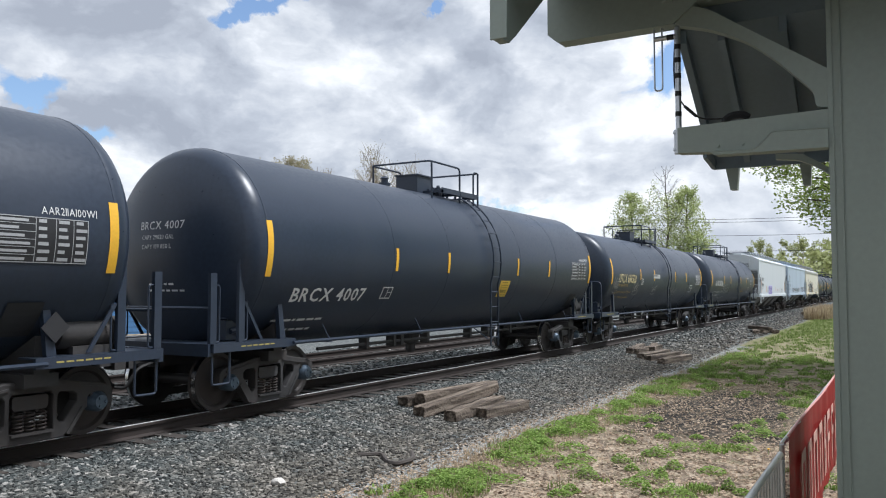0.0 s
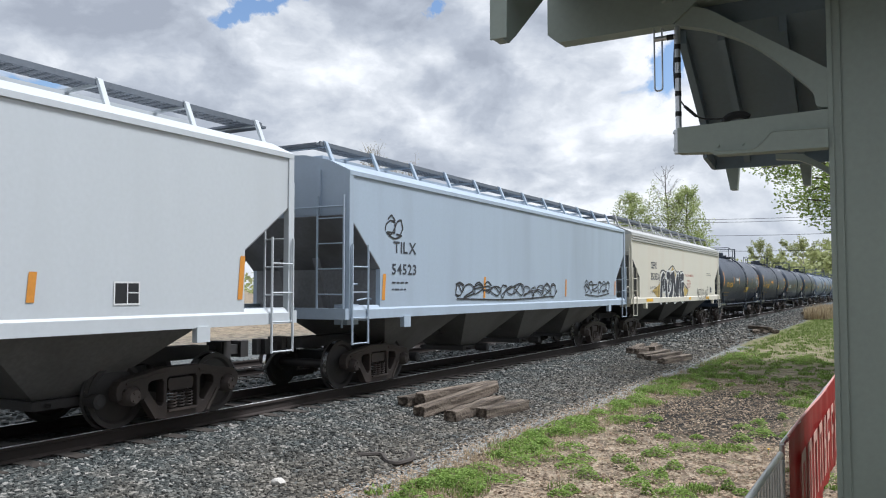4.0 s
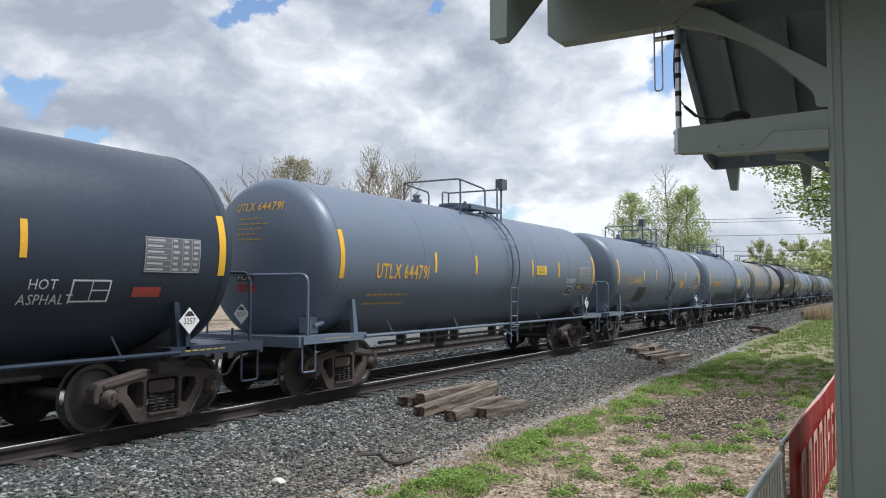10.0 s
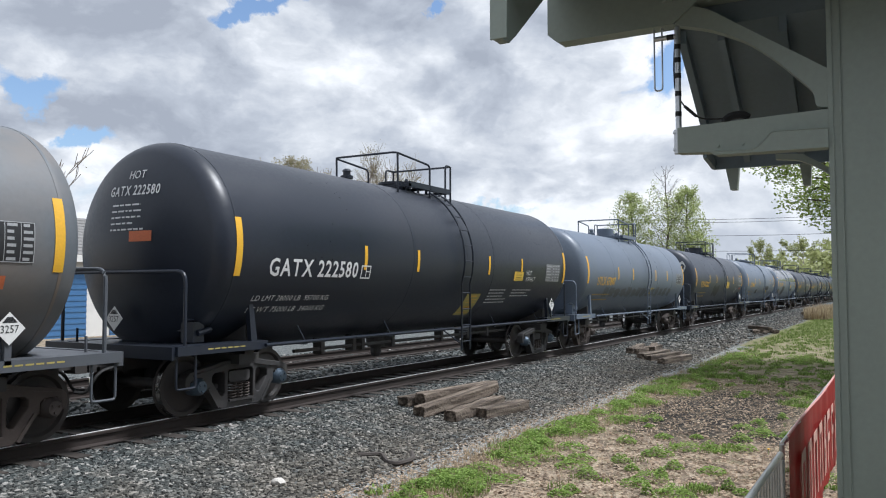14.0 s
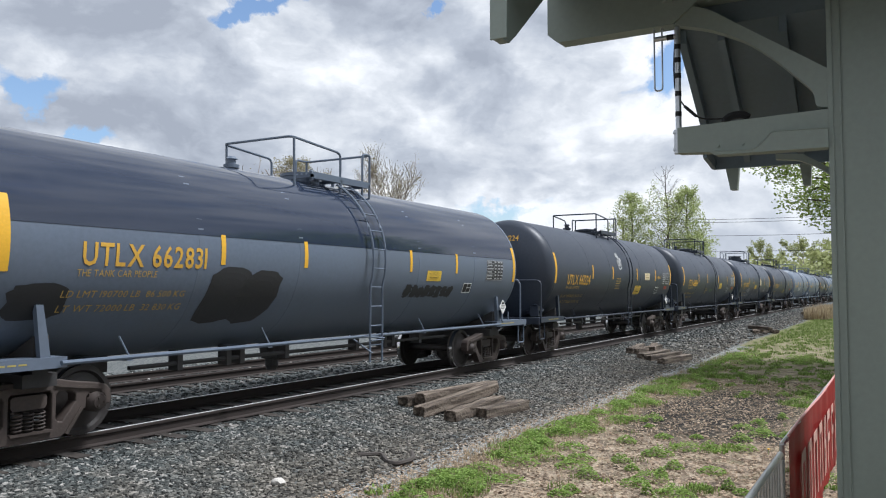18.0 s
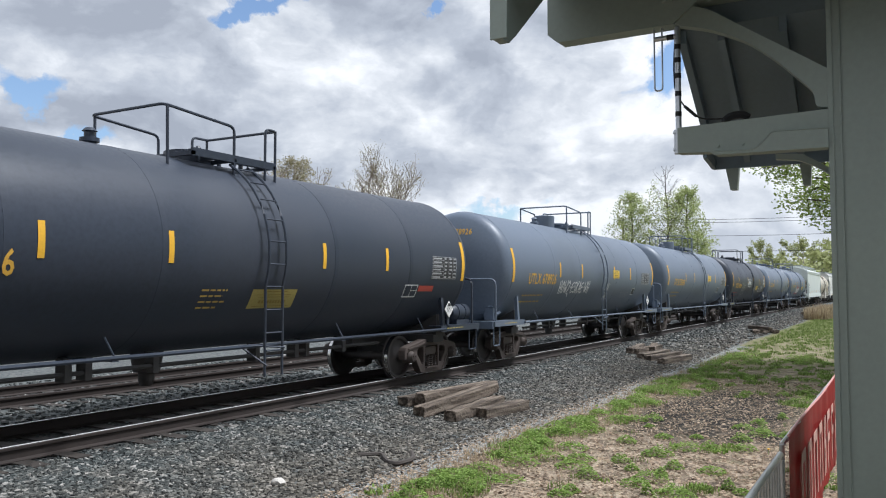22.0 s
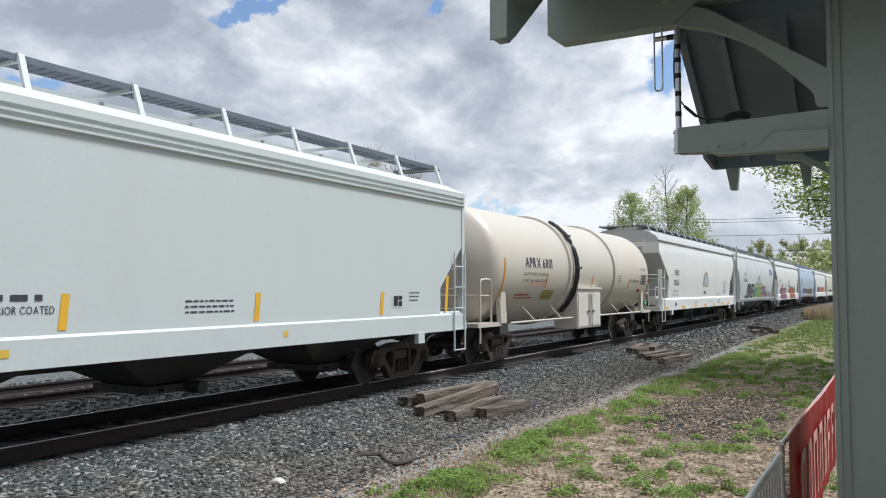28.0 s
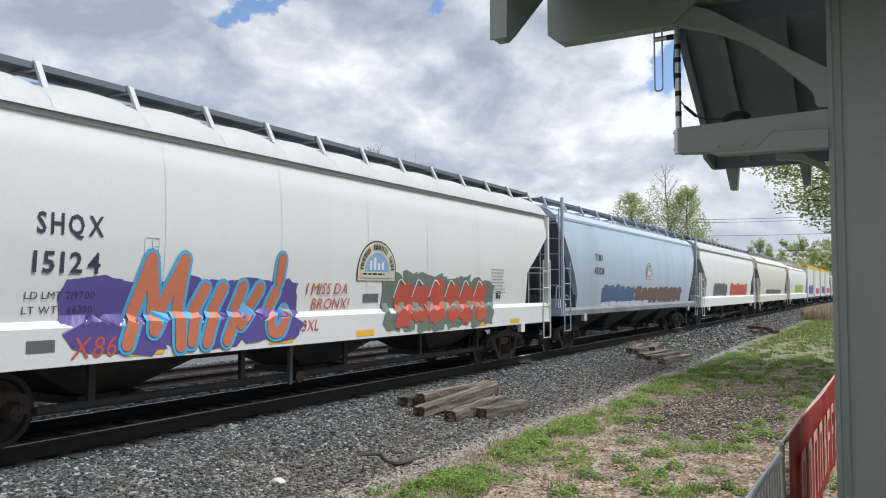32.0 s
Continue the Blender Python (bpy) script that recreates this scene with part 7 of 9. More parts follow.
        part("saddle_plate", prism(bm_new(), [(s * (hs - 0.1), 1.05), (s * (hs - 0.45), 1.05), (s * (hs - 0.35), 1.85), (s * (hs - 0.15), 1.95), (s * (hs - 0.05), 1.6)], "y", -1.48, -1.36), CREAM, car)
    part("safety_valve", shared("relief_pipe", lambda bm: (tube(bm, bend([(0, -1.55, 2.6), (0, -1.68, 2.6), (0, -1.68, 2.85), (0.1, -1.68, 2.85), (0.1, -1.68, 2.75)], 0.05), 0.03, 7), box(bm, -0.1, 0.12, -1.66, -1.58, 2.45, 2.62))), GALV, car, at=(-7.0, 0.35, 0.0))
    side = tank_side(r, zc)
    lettering("reporting_mark", car, side, "APRX 6001", -5.3, 2.50, 0.26, NAVY, width=1.9, weight=0.018)
    for i, row in enumerate(("LD LMT 199,700 LB 90,582 KG", "LT WT   86,300 LB 39,145 KG")):
        lettering("weight_line", car, side, row, -5.4, 2.28 - 0.18 * i, 0.08, LETTER_K, width=1.7)
    patches("red_marks", car, side, [(-5.65, -4.7, 1.74, 1.78), (-5.6, -4.4, 1.66, 1.69)], RED_L, 0.006)
    lumps("rust_smear", car, side, -4.9, -3.7, 1.98, 2.12, 3, mat("pink_smear", (0.62, 0.42, 0.36), 0.6), 5, 0.003, 0.02, 0, 0.4)
    for u, z0, z1 in ((-hs, 1.75, 2.7), (-3.75, 1.95, 2.35), (0.15, 1.95, 2.35), (4.25, 1.95, 2.3), (hs, 1.75, 2.5)):
        patches("reflective_strip", car, side, [(u - 0.05, u + 0.05, z0, z1)], ORANGE, 0.006, lean=0.06)
    notice(car, side, -3.85, -3.0, 1.62, 1.88, NOTICE_D)
    lettering("commodity_word", car, side, "ARGON, REFRIGERATED LIQUID", 4.4, 2.16, 0.11, NAVY, width=1.15)
    patches("number_tag", car, side, [(5.55, 5.95, 1.80, 1.92)], RED_TAG, 0.006)
    lettering("tag_number", car, side, "1951", 5.59, 1.81, 0.09, PANEL_K, width=0.33, off=0.011)
    data_panel(car, side, 5.75, 6.5, 2.08, 2.48, True, 30)
    lettering("class_line", car, side, "DOT-SP11803", 5.75, 2.62, 0.10, LETTER_K, width=0.72)
    text_bars("small_writing", car, side, 2.9, 2.4, 0.4, 4, 0.05, LETTER_K, 4)
    placard(car, (hs + 0.2, -1.5, 1.38), "y", material=PLACARD_G)
    CARS.append(car)


cryogenic_car()


def emblem(car, side, u0, u1, z0, z1):
    """The mill's arched badge."""
    w, h = u1 - u0, z1 - z0
    def arch(k, name, material, off, parent, label=""):
        bm = bm_new()
        cu, zb = (u0 + u1) / 2, z0 + h * 0.22
        pts = [(cu - w / 2 * k, z0 + (1 - k) * 0.1), (cu + w / 2 * k, z0 + (1 - k) * 0.1)]
        pts += [(cu + w / 2 * k * math.cos(t), zb + h * 0.78 * k * math.sin(t)) for t in (math.pi * i / 16 for i in range(17))]
        mid = bm.verts.new(side.put(cu, z0 + h * 0.4, off))
        vs = [bm.verts.new(side.put(*p, off)) for p in pts]
        for a, b in zip(vs, vs[1:] + vs[:1]):
            if (a.co - b.co).length > 1e-6:
                bm.faces.new((mid, a, b))
        return part(name, bm, material, parent, label)
    badge = arch(1.0, "emblem", LETTER_K, 0.005, car, "arched mill badge in cream and dark brown")
    arch(0.95, "emblem_rim", mat("badge_cream", (0.58, 0.52, 0.40), 0.6), 0.008, badge)
    arch(0.62, "emblem_sky", mat("badge_blue", (0.22, 0.34, 0.52), 0.6), 0.011, badge)
    patches("emblem_silo", badge, side, [(u0 + w * (0.3 + 0.1 * i), u0 + w * (0.36 + 0.1 * i), z0 + h * 0.27, z0 + h * (0.5 + 0.08 * math.sin(i * 2))) for i in range(4)], LETTER_W, 0.014)
    patches("emblem_banner", badge, side, [(u0 + w * 0.08, u1 - w * 0.08, z0 + h * 0.08, z0 + h * 0.22)], MATS["badge_cream"], 0.014)
    text_bars("emblem_writing", badge, side, u0 + w * 0.14, z0 + h * 0.19, w * 0.74, 1, h * 0.08, PANEL_K, 3, off=0.017)
    verts, faces = [], []
    for i in range(15):
        if i in (5, 11):
            continue
        t = math.pi * (0.94 - 0.88 * i / 14)
        cx, cz = (u0 + u1) / 2 + w * 0.355 * math.cos(t), z0 + h * 0.22 + h * 0.555 * math.sin(t)
        c, s = math.sin(t), -math.cos(t)
        for p, q in ((-0.030, -0.012), (0.012, 0.030)):
            n = len(verts)
            verts += [side.put(cx + a * w * c - b * h * s, cz + a * w * s + b * h * c, 0.017) for a, b in ((p, 0), (q, 0), (q, 0.14), (p, 0.14))]
            faces.append((n, n + 1, n + 2, n + 3))
    me = bpy.data.meshes.new("emblem_arc")
    me.from_pydata(verts, [], faces)
    part("emblem_arc", me, PANEL_K, badge)


SOFT_INK = mat("faded_grey_lettering", (0.24, 0.25, 0.27), 0.6, vary=0.2, scale=9)


def grain_hopper(label, q, hl, mark, number, paint, kind, graffiti):
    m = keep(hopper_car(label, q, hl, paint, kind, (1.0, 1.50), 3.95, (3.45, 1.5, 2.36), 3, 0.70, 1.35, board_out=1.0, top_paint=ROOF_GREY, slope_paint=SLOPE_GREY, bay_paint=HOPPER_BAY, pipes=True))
    car, side, sill = m
    lettering("reporting_mark", car, side, mark, -6.45, 2.55, 0.24, NAVY, width=0.88, gap=0.3, weight=0.018)
    lettering("car_number", car, side, number, -6.48, 2.10, 0.24, NAVY, width=0.88, gap=0.3, weight=0.018)
    lettering("weight_line", car, side, "LD LMT 219700", -6.55, 1.79, 0.085, NAVY, width=0.9)
    lettering("weight_line", car, side, "LT WT   66300", -6.57, 1.62, 0.085, NAVY, width=0.9)
    stencil_box(car, side, -4.95, -4.7, 2.35, 2.6)
    lettering("end_mark", car, end_side(-hl - 0.02), mark, 0.55, 3.62, 0.12, NAVY, width=0.42)
    lettering("end_number", car, end_side(-hl - 0.02), number, 0.55, 3.45, 0.12, NAVY, width=0.42)
    emblem(car, side, -0.25, 1.05, 2.06, 2.82)
    patches("grey_patch", car, side, [(0.0, 0.5, 1.66, 1.82)], PANEL_G, 0.005)
    text_bars("instruction_line", car, side, 5.3, 2.4, 0.95, 8, 0.05, SOFT_INK, 8, step=1.6)
    stencil_box(car, side, 5.6, 5.9, 1.65, 1.88, filled=True)
    text_bars("caution_line", car, side, 3.4, 1.72, 1.2, 2, 0.05, SOFT_INK, 9)
    text_bars("sill_line", car, sill, -2.6, 1.32, 1.1, 2, 0.04, SOFT_INK, 10)
    lettering("sill_word", car, sill, "CAUTION.", 0.85, 1.26, 0.07, LETTER_K, width=0.42)
    text_bars("sill_line", car, sill, 1.35, 1.32, 0.6, 2, 0.035, SOFT_INK, 12)
    for u in (-8.1, -4.9, -2.3, 0.0, 2.4, 4.7, 6.6):
        patches("reflective_strip", car, sill, [(u - 0.28, u + 0.28, 1.05, 1.16)], YELLOW, 0.003)
    patches("sill_window", car, sill, [(-6.55, -6.2, 1.18, 1.32)], PANEL_G, 0.003)
    patches("sill_badge", car, sill, [(3.2, 3.3, 1.2, 1.3), (3.35, 4.0, 1.16, 1.2), (3.5, 4.1, 1.3, 1.34)], spray("blue", (0.06, 0.14, 0.40)), 0.003)
    if graffiti:
        low = Side(lambda u, z, off: (u, -(1.634 if z < 1.52 else hopper_profile(kind, z, 1.5, 3.95)) - off, z))
        lumps("piece_cloud", car, low, -6.0, -1.9, 1.18, 2.0, 6, spray("purple", (0.10, 0.07, 0.26)), 131, 0.004, 0.12, 0.0, 0.25, label="purple cloud behind the piece")
        name = [[(-5.21, 1.21), (-5.04, 1.73), (-4.83, 2.3)], [(-4.83, 2.26), (-4.77, 1.73), (-4.79, 1.37)], [(-4.79, 1.37), (-4.55, 1.81), (-4.27, 2.3)], [(-4.29, 2.23), (-4.36, 1.6), (-4.35, 1.14)], [(-3.88, 1.91), (-4.09, 1.55), (-4.15, 1.19)], [(-3.54, 1.92), (-3.74, 1.54), (-3.88, 1.16)], [(-3.13, 1.94), (-3.31, 1.53), (-3.49, 1.17)], [(-2.76, 1.92), (-2.96, 1.66), (-3.21, 1.39)], [(-2.39, 1.87), (-2.54, 1.6), (-2.54, 1.26), (-2.32, 1.26), (-2.18, 1.55)], [(-2.28, 2.38), (-2.33, 2.04)]]
        scrawl("piece_outline", car, low, name, spray("sky", (0.08, 0.36, 0.62)), 0.29, 0.010, "sky-blue outline of the piece")
        scrawl("piece_letters", car, low, name, spray("orange", (0.50, 0.16, 0.08)), 0.185, 0.018, "orange slanted sprayed letters")
        red = spray("brick_red", (0.48, 0.09, 0.06))
        lettering("red_tag", car, side, "I MISS DA", -1.65, 1.82, 0.19, red, width=1.15, lean=0.2, off=0.012)
        lettering("red_tag", car, side, "BRONX!", -1.5, 1.56, 0.19, red, width=1.05, lean=0.2, off=0.012)
        lettering("red_tag", car, sill, "3XL", -1.8, 1.22, 0.18, red, width=0.42, lean=0.2)
        lettering("red_tag", car, sill, "X86", -6.0, 1.08, 0.25, red, width=0.62, lean=0.2)
        lumps("piece_cloud", car, low, 0.6, 5.3, 1.12, 2.2, 8, spray("moss", (0.13, 0.17, 0.14)), 133, 0.004, 0.1, 0.1, 0.3, label="grey-green cloud behind the piece")
        lumps("piece_letters", car, low, 0.9, 4.9, 1.12, 2.15, 6, spray("red", (0.45, 0.08, 0.05)), 134, 0.011, -0.02, 0.2, 0.3, label="red blocky sprayed letters")
        scrawl("piece_highlight", car, low, [[(1.0 + 0.68 * i, 1.75), (1.2 + 0.68 * i, 2.1), (1.4 + 0.68 * i, 2.0)] for i in range(6)], spray("white", (0.66, 0.67, 0.68)), 0.03, 0.02)
    return m


grain_hopper("white covered grain hopper car with a mill badge", 521.97, 8.95, "SHQX", "15324", WHITE, "soft", False)

m = keep(hopper_car("pale grey round-sided hopper car covered low down in graffiti", 540.89, 9.0, PALE, "round", (1.12, 1.30), 4.05, (3.95, 1.45, 1.75), 4, 0.62, 1.6, posts=False, slope_paint=SLOPE_GREY, top_paint=ROOF_GREY, bay_paint=BAY_LIGHT, end_panel=False))
lettering("reporting_mark", m[0], m[1], "GACX", -6.15, 2.82, 0.22, LETTER_K, width=0.8, weight=0.018)
lettering("car_number", m[0], m[1], "55966", -6.2, 2.42, 0.21, LETTER_K, width=0.95, weight=0.018)
stencil_box(m[0], m[1], -4.2, -3.95, 2.5, 2.75)
emblem(m[0], m[1], -0.1, 1.1, 2.25, 2.93)
patches("owner_badge", m[0], m[1], [(6.0, 6.35, 3.02, 3.12), (6.0, 6.12, 3.12, 3.46), (6.0, 6.35, 3.36, 3.5), (6.42, 6.52, 3.02, 3.46), (6.52, 6.72, 3.36, 3.5), (6.72, 6.82, 3.02, 3.46), (6.9, 7.25, 3.38, 3.5), (7.02, 7.14, 3.02, 3.38), (7.3, 7.42, 3.02, 3.5), (7.5, 7.62, 3.02, 3.5)], spray("blue", (0.06, 0.14, 0.40)), 0.006, "blue block badge of the owner")
g = m[1]
patches("grey_buff", m[0], g, [(-5.8, -2.6, 1.32, 1.5)], GREY, 0.003)
for n, w, u, width, ink in (("black", "BINER", -4.95, 3.35, spray("black", (0.03, 0.03, 0.035))), ("green", "SARE", -1.4, 3.3, spray("lime", (0.30, 0.42, 0.08)))):
    lettering("piece_outline", m[0], g, w, u - 0.12, 1.30, 0.98, spray("white", (0.66, 0.67, 0.68)) if n == "black" else spray("black", (0.03, 0.03, 0.035)), width=width - 0.1, off=0.010, weight=0.075, gap=0.0, lean=0.22, label="outline of sprayed capitals")
    lettering("piece_letters", m[0], g, w, u - 0.10, 1.31, 0.96, ink, width=width - 0.14, off=0.016, weight=0.035, gap=0.035, lean=0.22, label=n + " sprayed capitals")
lumps("piece_foot", m[0], g, -4.9, -1.4, 1.22, 1.42, 4, spray("white", (0.66, 0.67, 0.68)), 151, 0.005, 0.0)
lumps("piece_cloud", m[0], g, -1.7, 2.3, 1.35, 2.1, 6, spray("teal", (0.10, 0.25, 0.30)), 152, 0.004, 0.08, 0.1, 0.35)
lumps("piece_foot", m[0], g, -1.4, 2.2, 1.2, 1.45, 4, spray("pale_lime", (0.55, 0.66, 0.25)), 153, 0.006, 0.02)
scrawl("red_tag", m[0], g, loops(1.6, 4.6, 1.3, 1.65, 7, 154) + loops(1.2, 3.2, 1.9, 2.2, 5, 155), spray("raspberry", (0.42, 0.06, 0.12)), 0.045)
scrawl("blue_tag", m[0], g, loops(1.9, 3.4, 1.6, 2.1, 5, 156), spray("blue", (0.06, 0.14, 0.40)), 0.05)
scrawl("black_tag", m[0], g, loops(3.2, 7.2, 1.35, 1.75, 10, 157) + loops(2.6, 4.2, 1.6, 2.15, 5, 158) + [[(-1.7, 2.2), (-1.2, 2.45), (-0.5, 2.3), (0.4, 2.3)], [(-0.1, 2.75), (0.1, 2.3)]], spray("black", (0.03, 0.03, 0.035)), 0.03)
patches("reflective_strip", m[0], g, [(-6.9, -6.82, 2.2, 2.6), (7.55, 7.63, 2.0, 2.5)], ORANGE, 0.006)

grain_hopper("white grain hopper car with orange, purple and red graffiti", 560.16, 8.98, "SHQX", "15124", WHITE, "soft", True)

m = keep(hopper_car("blue-grey round-sided hopper car with dark graffiti", 579.35, 9.15, BLUE, "round", (1.12, 1.32), 4.05, (3.95, 1.4, 1.75), 4, 0.62, 1.6, posts=False, slope_paint=GREY_DARK, bay_paint=GRIME, end_panel=False))
lettering("reporting_mark", m[0], m[1], "TCMX", -6.2, 2.85, 0.22, LETTER_K, width=0.8, weight=0.018)
lettering("car_number", m[0], m[1], "451231", -6.3, 2.42, 0.21, LETTER_K, width=1.0, weight=0.018)
lumps("sprayed_piece", m[0], m[1], -5.4, -1.6, 1.40, 2.05, 6, spray("denim", (0.07, 0.12, 0.24)), 161, 0.005, 0.05, 0.1, 0.3)
lumps("sprayed_piece", m[0], m[1], -1.5, 6.0, 1.40, 2.0, 9, spray("umber", (0.14, 0.09, 0.085)), 162, 0.006, 0.05, 0.1, 0.3)
lumps("sprayed_foot", m[0], m[1], -5.4, 0.5, 1.33, 1.5, 7, spray("pale_violet", (0.55, 0.53, 0.72)), 163, 0.009, 0.0)
emblem(m[0], m[1], -0.1, 0.9, 2.3, 2.95)

m = keep(hopper_car("white grain hopper car with grey and red graffiti", 598.6, 8.98, WHITE, "soft", (1.0, 1.5), 3.95, (3.45, 1.5, 2.36), 3, 0.70, 1.35, board_out=1.0, top_paint=ROOF_GREY, slope_paint=SLOPE_GREY, pipes=True))
lumps("sprayed_piece", m[0], m[1], -5.6, -1.6, 1.55, 2.3, 5, spray("slate", (0.10, 0.10, 0.11)), 171, 0.005, 0.04)
lumps("sprayed_piece", m[0], m[1], -0.6, 5.6, 1.55, 2.3, 6, spray("red", (0.45, 0.08, 0.05)), 172, 0.006, 0.04)
m = keep(hopper_car("pale greenish-grey covered hopper car", 618.3, 8.98, IVORY, "soft", (1.0, 1.5), 3.9, (3.4, 1.4, 2.3), 3, 0.8, 1.35, board_out=1.0, pipes=True))
lumps("sprayed_piece", m[0], m[1], -4.6, 4.6, 1.55, 1.95, 8, spray("slate", (0.10, 0.10, 0.11)), 173, 0.005, 0.0)
m = keep(hopper_car("white covered hopper car with a green sprayed piece", 637.9, 8.98, WHITE, "soft", (1.0, 1.5), 3.9, (3.4, 1.4, 2.3), 3, 0.8, 1.35, board_out=1.0))
lumps("sprayed_piece", m[0], m[1], -3.6, 4.6, 1.55, 2.5, 6, spray("lime", (0.30, 0.42, 0.08)), 174, 0.005, 0.0)


def box_car(label, q, hl, seed):
    car = thing("box_car", label, "box car", "cars of the train", at=(q, TRACK_Y, 0))
    part("body", box(bm_new(), -hl, hl, -1.55, 1.55, 1.05, 4.5), WHITE, car)
    part("roof_band", box(bm_new(), -hl - 0.01, hl + 0.01, -1.57, 1.57, 4.42, 4.75), YELLOW, car, "yellow band below the roof")
    part("roof", prism(bm_new(), [(-1.57, 4.752), (0, 4.9), (1.57, 4.752)], "x", -hl, hl), PALE, car)
    part("door", box(bm_new(), -1.5, 1.5, -1.60, -1.555, 1.1, 4.3), PALE, car)
    part("side_sill", box(bm_new(), -hl, hl, -1.58, -1.4, 0.85, 1.046), GRIME, car)
    running_gear(car, hl - 1.75)
    ends(car, hl + 0.55, WHITE, hl - 0.1)
    side = flat_side(lambda z: 1.55)
    lumps("sprayed_piece", car, side, -hl + 1, -2, 1.3, 2.5, 5, spray("purple", (0.10, 0.07, 0.26)), seed, 0.006)
    lumps("sprayed_piece", car, side, 2.2, hl - 1, 1.3, 2.2, 5, spray("raspberry", (0.42, 0.06, 0.12)), seed + 1, 0.006)
    CARS.append(car)


box_car("white box car with a yellow roof band and graffiti", 657.6, 8.6, 181)
box_car("white box car with a yellow roof band and purple graffiti", 676.9, 8.6, 183)
keep(hopper_car("pale covered hopper car at the end of the visible train", 696.2, 8.98, PALE, "soft", (1.0, 1.5), 3.9, (3.4, 1.4, 2.3), 3, 0.8, 1.8))


# ---- station ----
def station():
    st = thing("station_canopy", "grey-green painted timber station porch with arched braces", "station", at=(0, 0, 0))
    part("post", box(bm_new(), 7.0, 7.42, -0.75, 0.375, -0.45, 4.9), STATION, st, "broad grey-green corner post")
    part("post_trim", box(bm_new(), 6.985, 7.44, 0.375, 0.412, -0.45, 4.9), STATION, st)
    part("post_bead", box(bm_new(), 6.978, 7.0, 0.315, 0.33, -0.45, 4.9), STATION, st)
    part("upper_beam", prism(bm_new(), [(0.412, 4.40), (1.42, 4.40), (1.62, 4.235), (2.69, 4.235), (2.80, 4.32), (2.80, 5.0), (0.412, 5.0)], "x", 6.96, 7.14), STATION, st, "deep upper outrigger beam with a cut end")
    part("beam_block", box(bm_new(), 6.90, 6.96, 1.62, 1.71, 4.43, 5.0), STATION, st)
    part("beam_strip", box(bm_new(), 6.92, 6.958, 0.42, 1.32, 4.37, 4.43), STATION, st)
    lower = part("lower_beam", prism(bm_new(), [(0.412, 3.035), (1.28, 3.045), (1.33, 3.075), (1.60, 3.09), (1.60, 3.31), (0.412, 3.345)], "x", 6.98, 7.12), STATION, st, "lower bracket beam with a carved step")
    path = bend([(1.30, 3.072, 0), (0.97, 3.055, 0), (0.88, 3.14, 0), (0.83, 3.20, 0), (0.412, 3.185, 0)], 0.07)
    part("carved_step", prism(bm_new(), [(0.412, 3.03), (1.28, 3.04)] + [(p.x, p.y) for p in path], "x", 6.945, 6.98), STATION, lower)
    part("step_bead", tube(bm_new(), [(6.946, p.x, p.y) for p in path], 0.008, 6), STATION, lower)
    for y in (1.26, 1.06):
        part("bolt", turned(bm_new(), [(6.965, 0.011), (6.985, 0.014)], "x", 8, (0, y, 3.12)), STATION, lower)
    arch = bend([(1.58, 4.40, 0), (1.35, 4.345, 0), (1.04, 4.12, 0), (0.71, 3.89, 0), (0.413, 3.68, 0)], 0.2, 3)
    under = bend([(0.413, 3.36, 0), (0.50, 3.372, 0), (0.51, 3.50, 0), (0.78, 3.79, 0), (1.01, 3.99, 0), (1.32, 4.15, 0), (1.64, 4.238, 0)], 0.12, 3)
    part("arched_brace", prism(bm_new(), [(p.x, p.y) for p in arch + under], "x", 6.99, 7.1), STATION, st, "curved timber brace")
    # soffit, rafters and eave take the copy with the shade coloured in
    roof = part("porch_roof", prism(bm_new(), [(7.15, 4.22), (8.55, 3.30), (8.62, 3.36), (7.15, 4.75)], "y", -2.2, 1.62), STATION_SHADED, st, "boarded roof underside in the shade-darkened paint")
    part("barge_board", prism(bm_new(), [(7.15, 4.10), (8.55, 3.16), (8.6, 3.34), (7.15, 4.34)], "y", 1.55, 1.615), STATION_SHADED, roof)
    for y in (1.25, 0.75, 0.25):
        part("rafter", prism(bm_new(), [(7.15, 4.08), (8.5, 3.19), (8.5, 3.335), (7.15, 4.225)], "y", y - 0.03, y + 0.03), STATION_SHADED, roof)
    part("eave_board", box(bm_new(), 8.5, 8.545, -2.2, 1.585, 3.145, 3.33), STATION_SHADED, roof, "board along the eave in the shade-darkened paint")
    part("eave_return", prism(bm_new(), [(8.05, 3.2), (8.5, 3.145), (8.5, 3.3), (8.05, 3.5)], "y", 1.56, 1.60), STATION_SHADED, roof)
    for y0, y1 in ((1.34, 1.47), (0.66, 0.77)):
        part("drop_post", prism(bm_new(), [(y0, 3.15), (y1, 3.15), ((y0 + y1) / 2 + 0.02, 2.925), ((y0 + y1) / 2 - 0.045, 2.925)], "x", 8.52, 8.62), STATION, roof, "tapered drop below the eave")
    part("far_brace", prism(bm_new(), [(0.44, 2.95), (0.62, 3.075), (0.75, 3.135), (0.95, 3.16), (0.95, 3.21), (0.71, 3.19), (0.57, 3.10), (0.44, 3.01)], "x", 8.2, 8.3), STATION, st)
    near = part("near_barge_board", prism(bm_new(), [(5.62, 3.90), (5.78, 3.90), (5.92, 4.0), (6.96, 4.86), (6.96, 5.1), (6.6, 5.1), (5.62, 4.3)], "y", 2.66, 2.74), STATION, st, "cut end of the near barge board")
    part("near_eave_end", box(bm_new(), 5.60, 5.62, 2.60, 2.745, 3.89, 4.4), STATION, near)
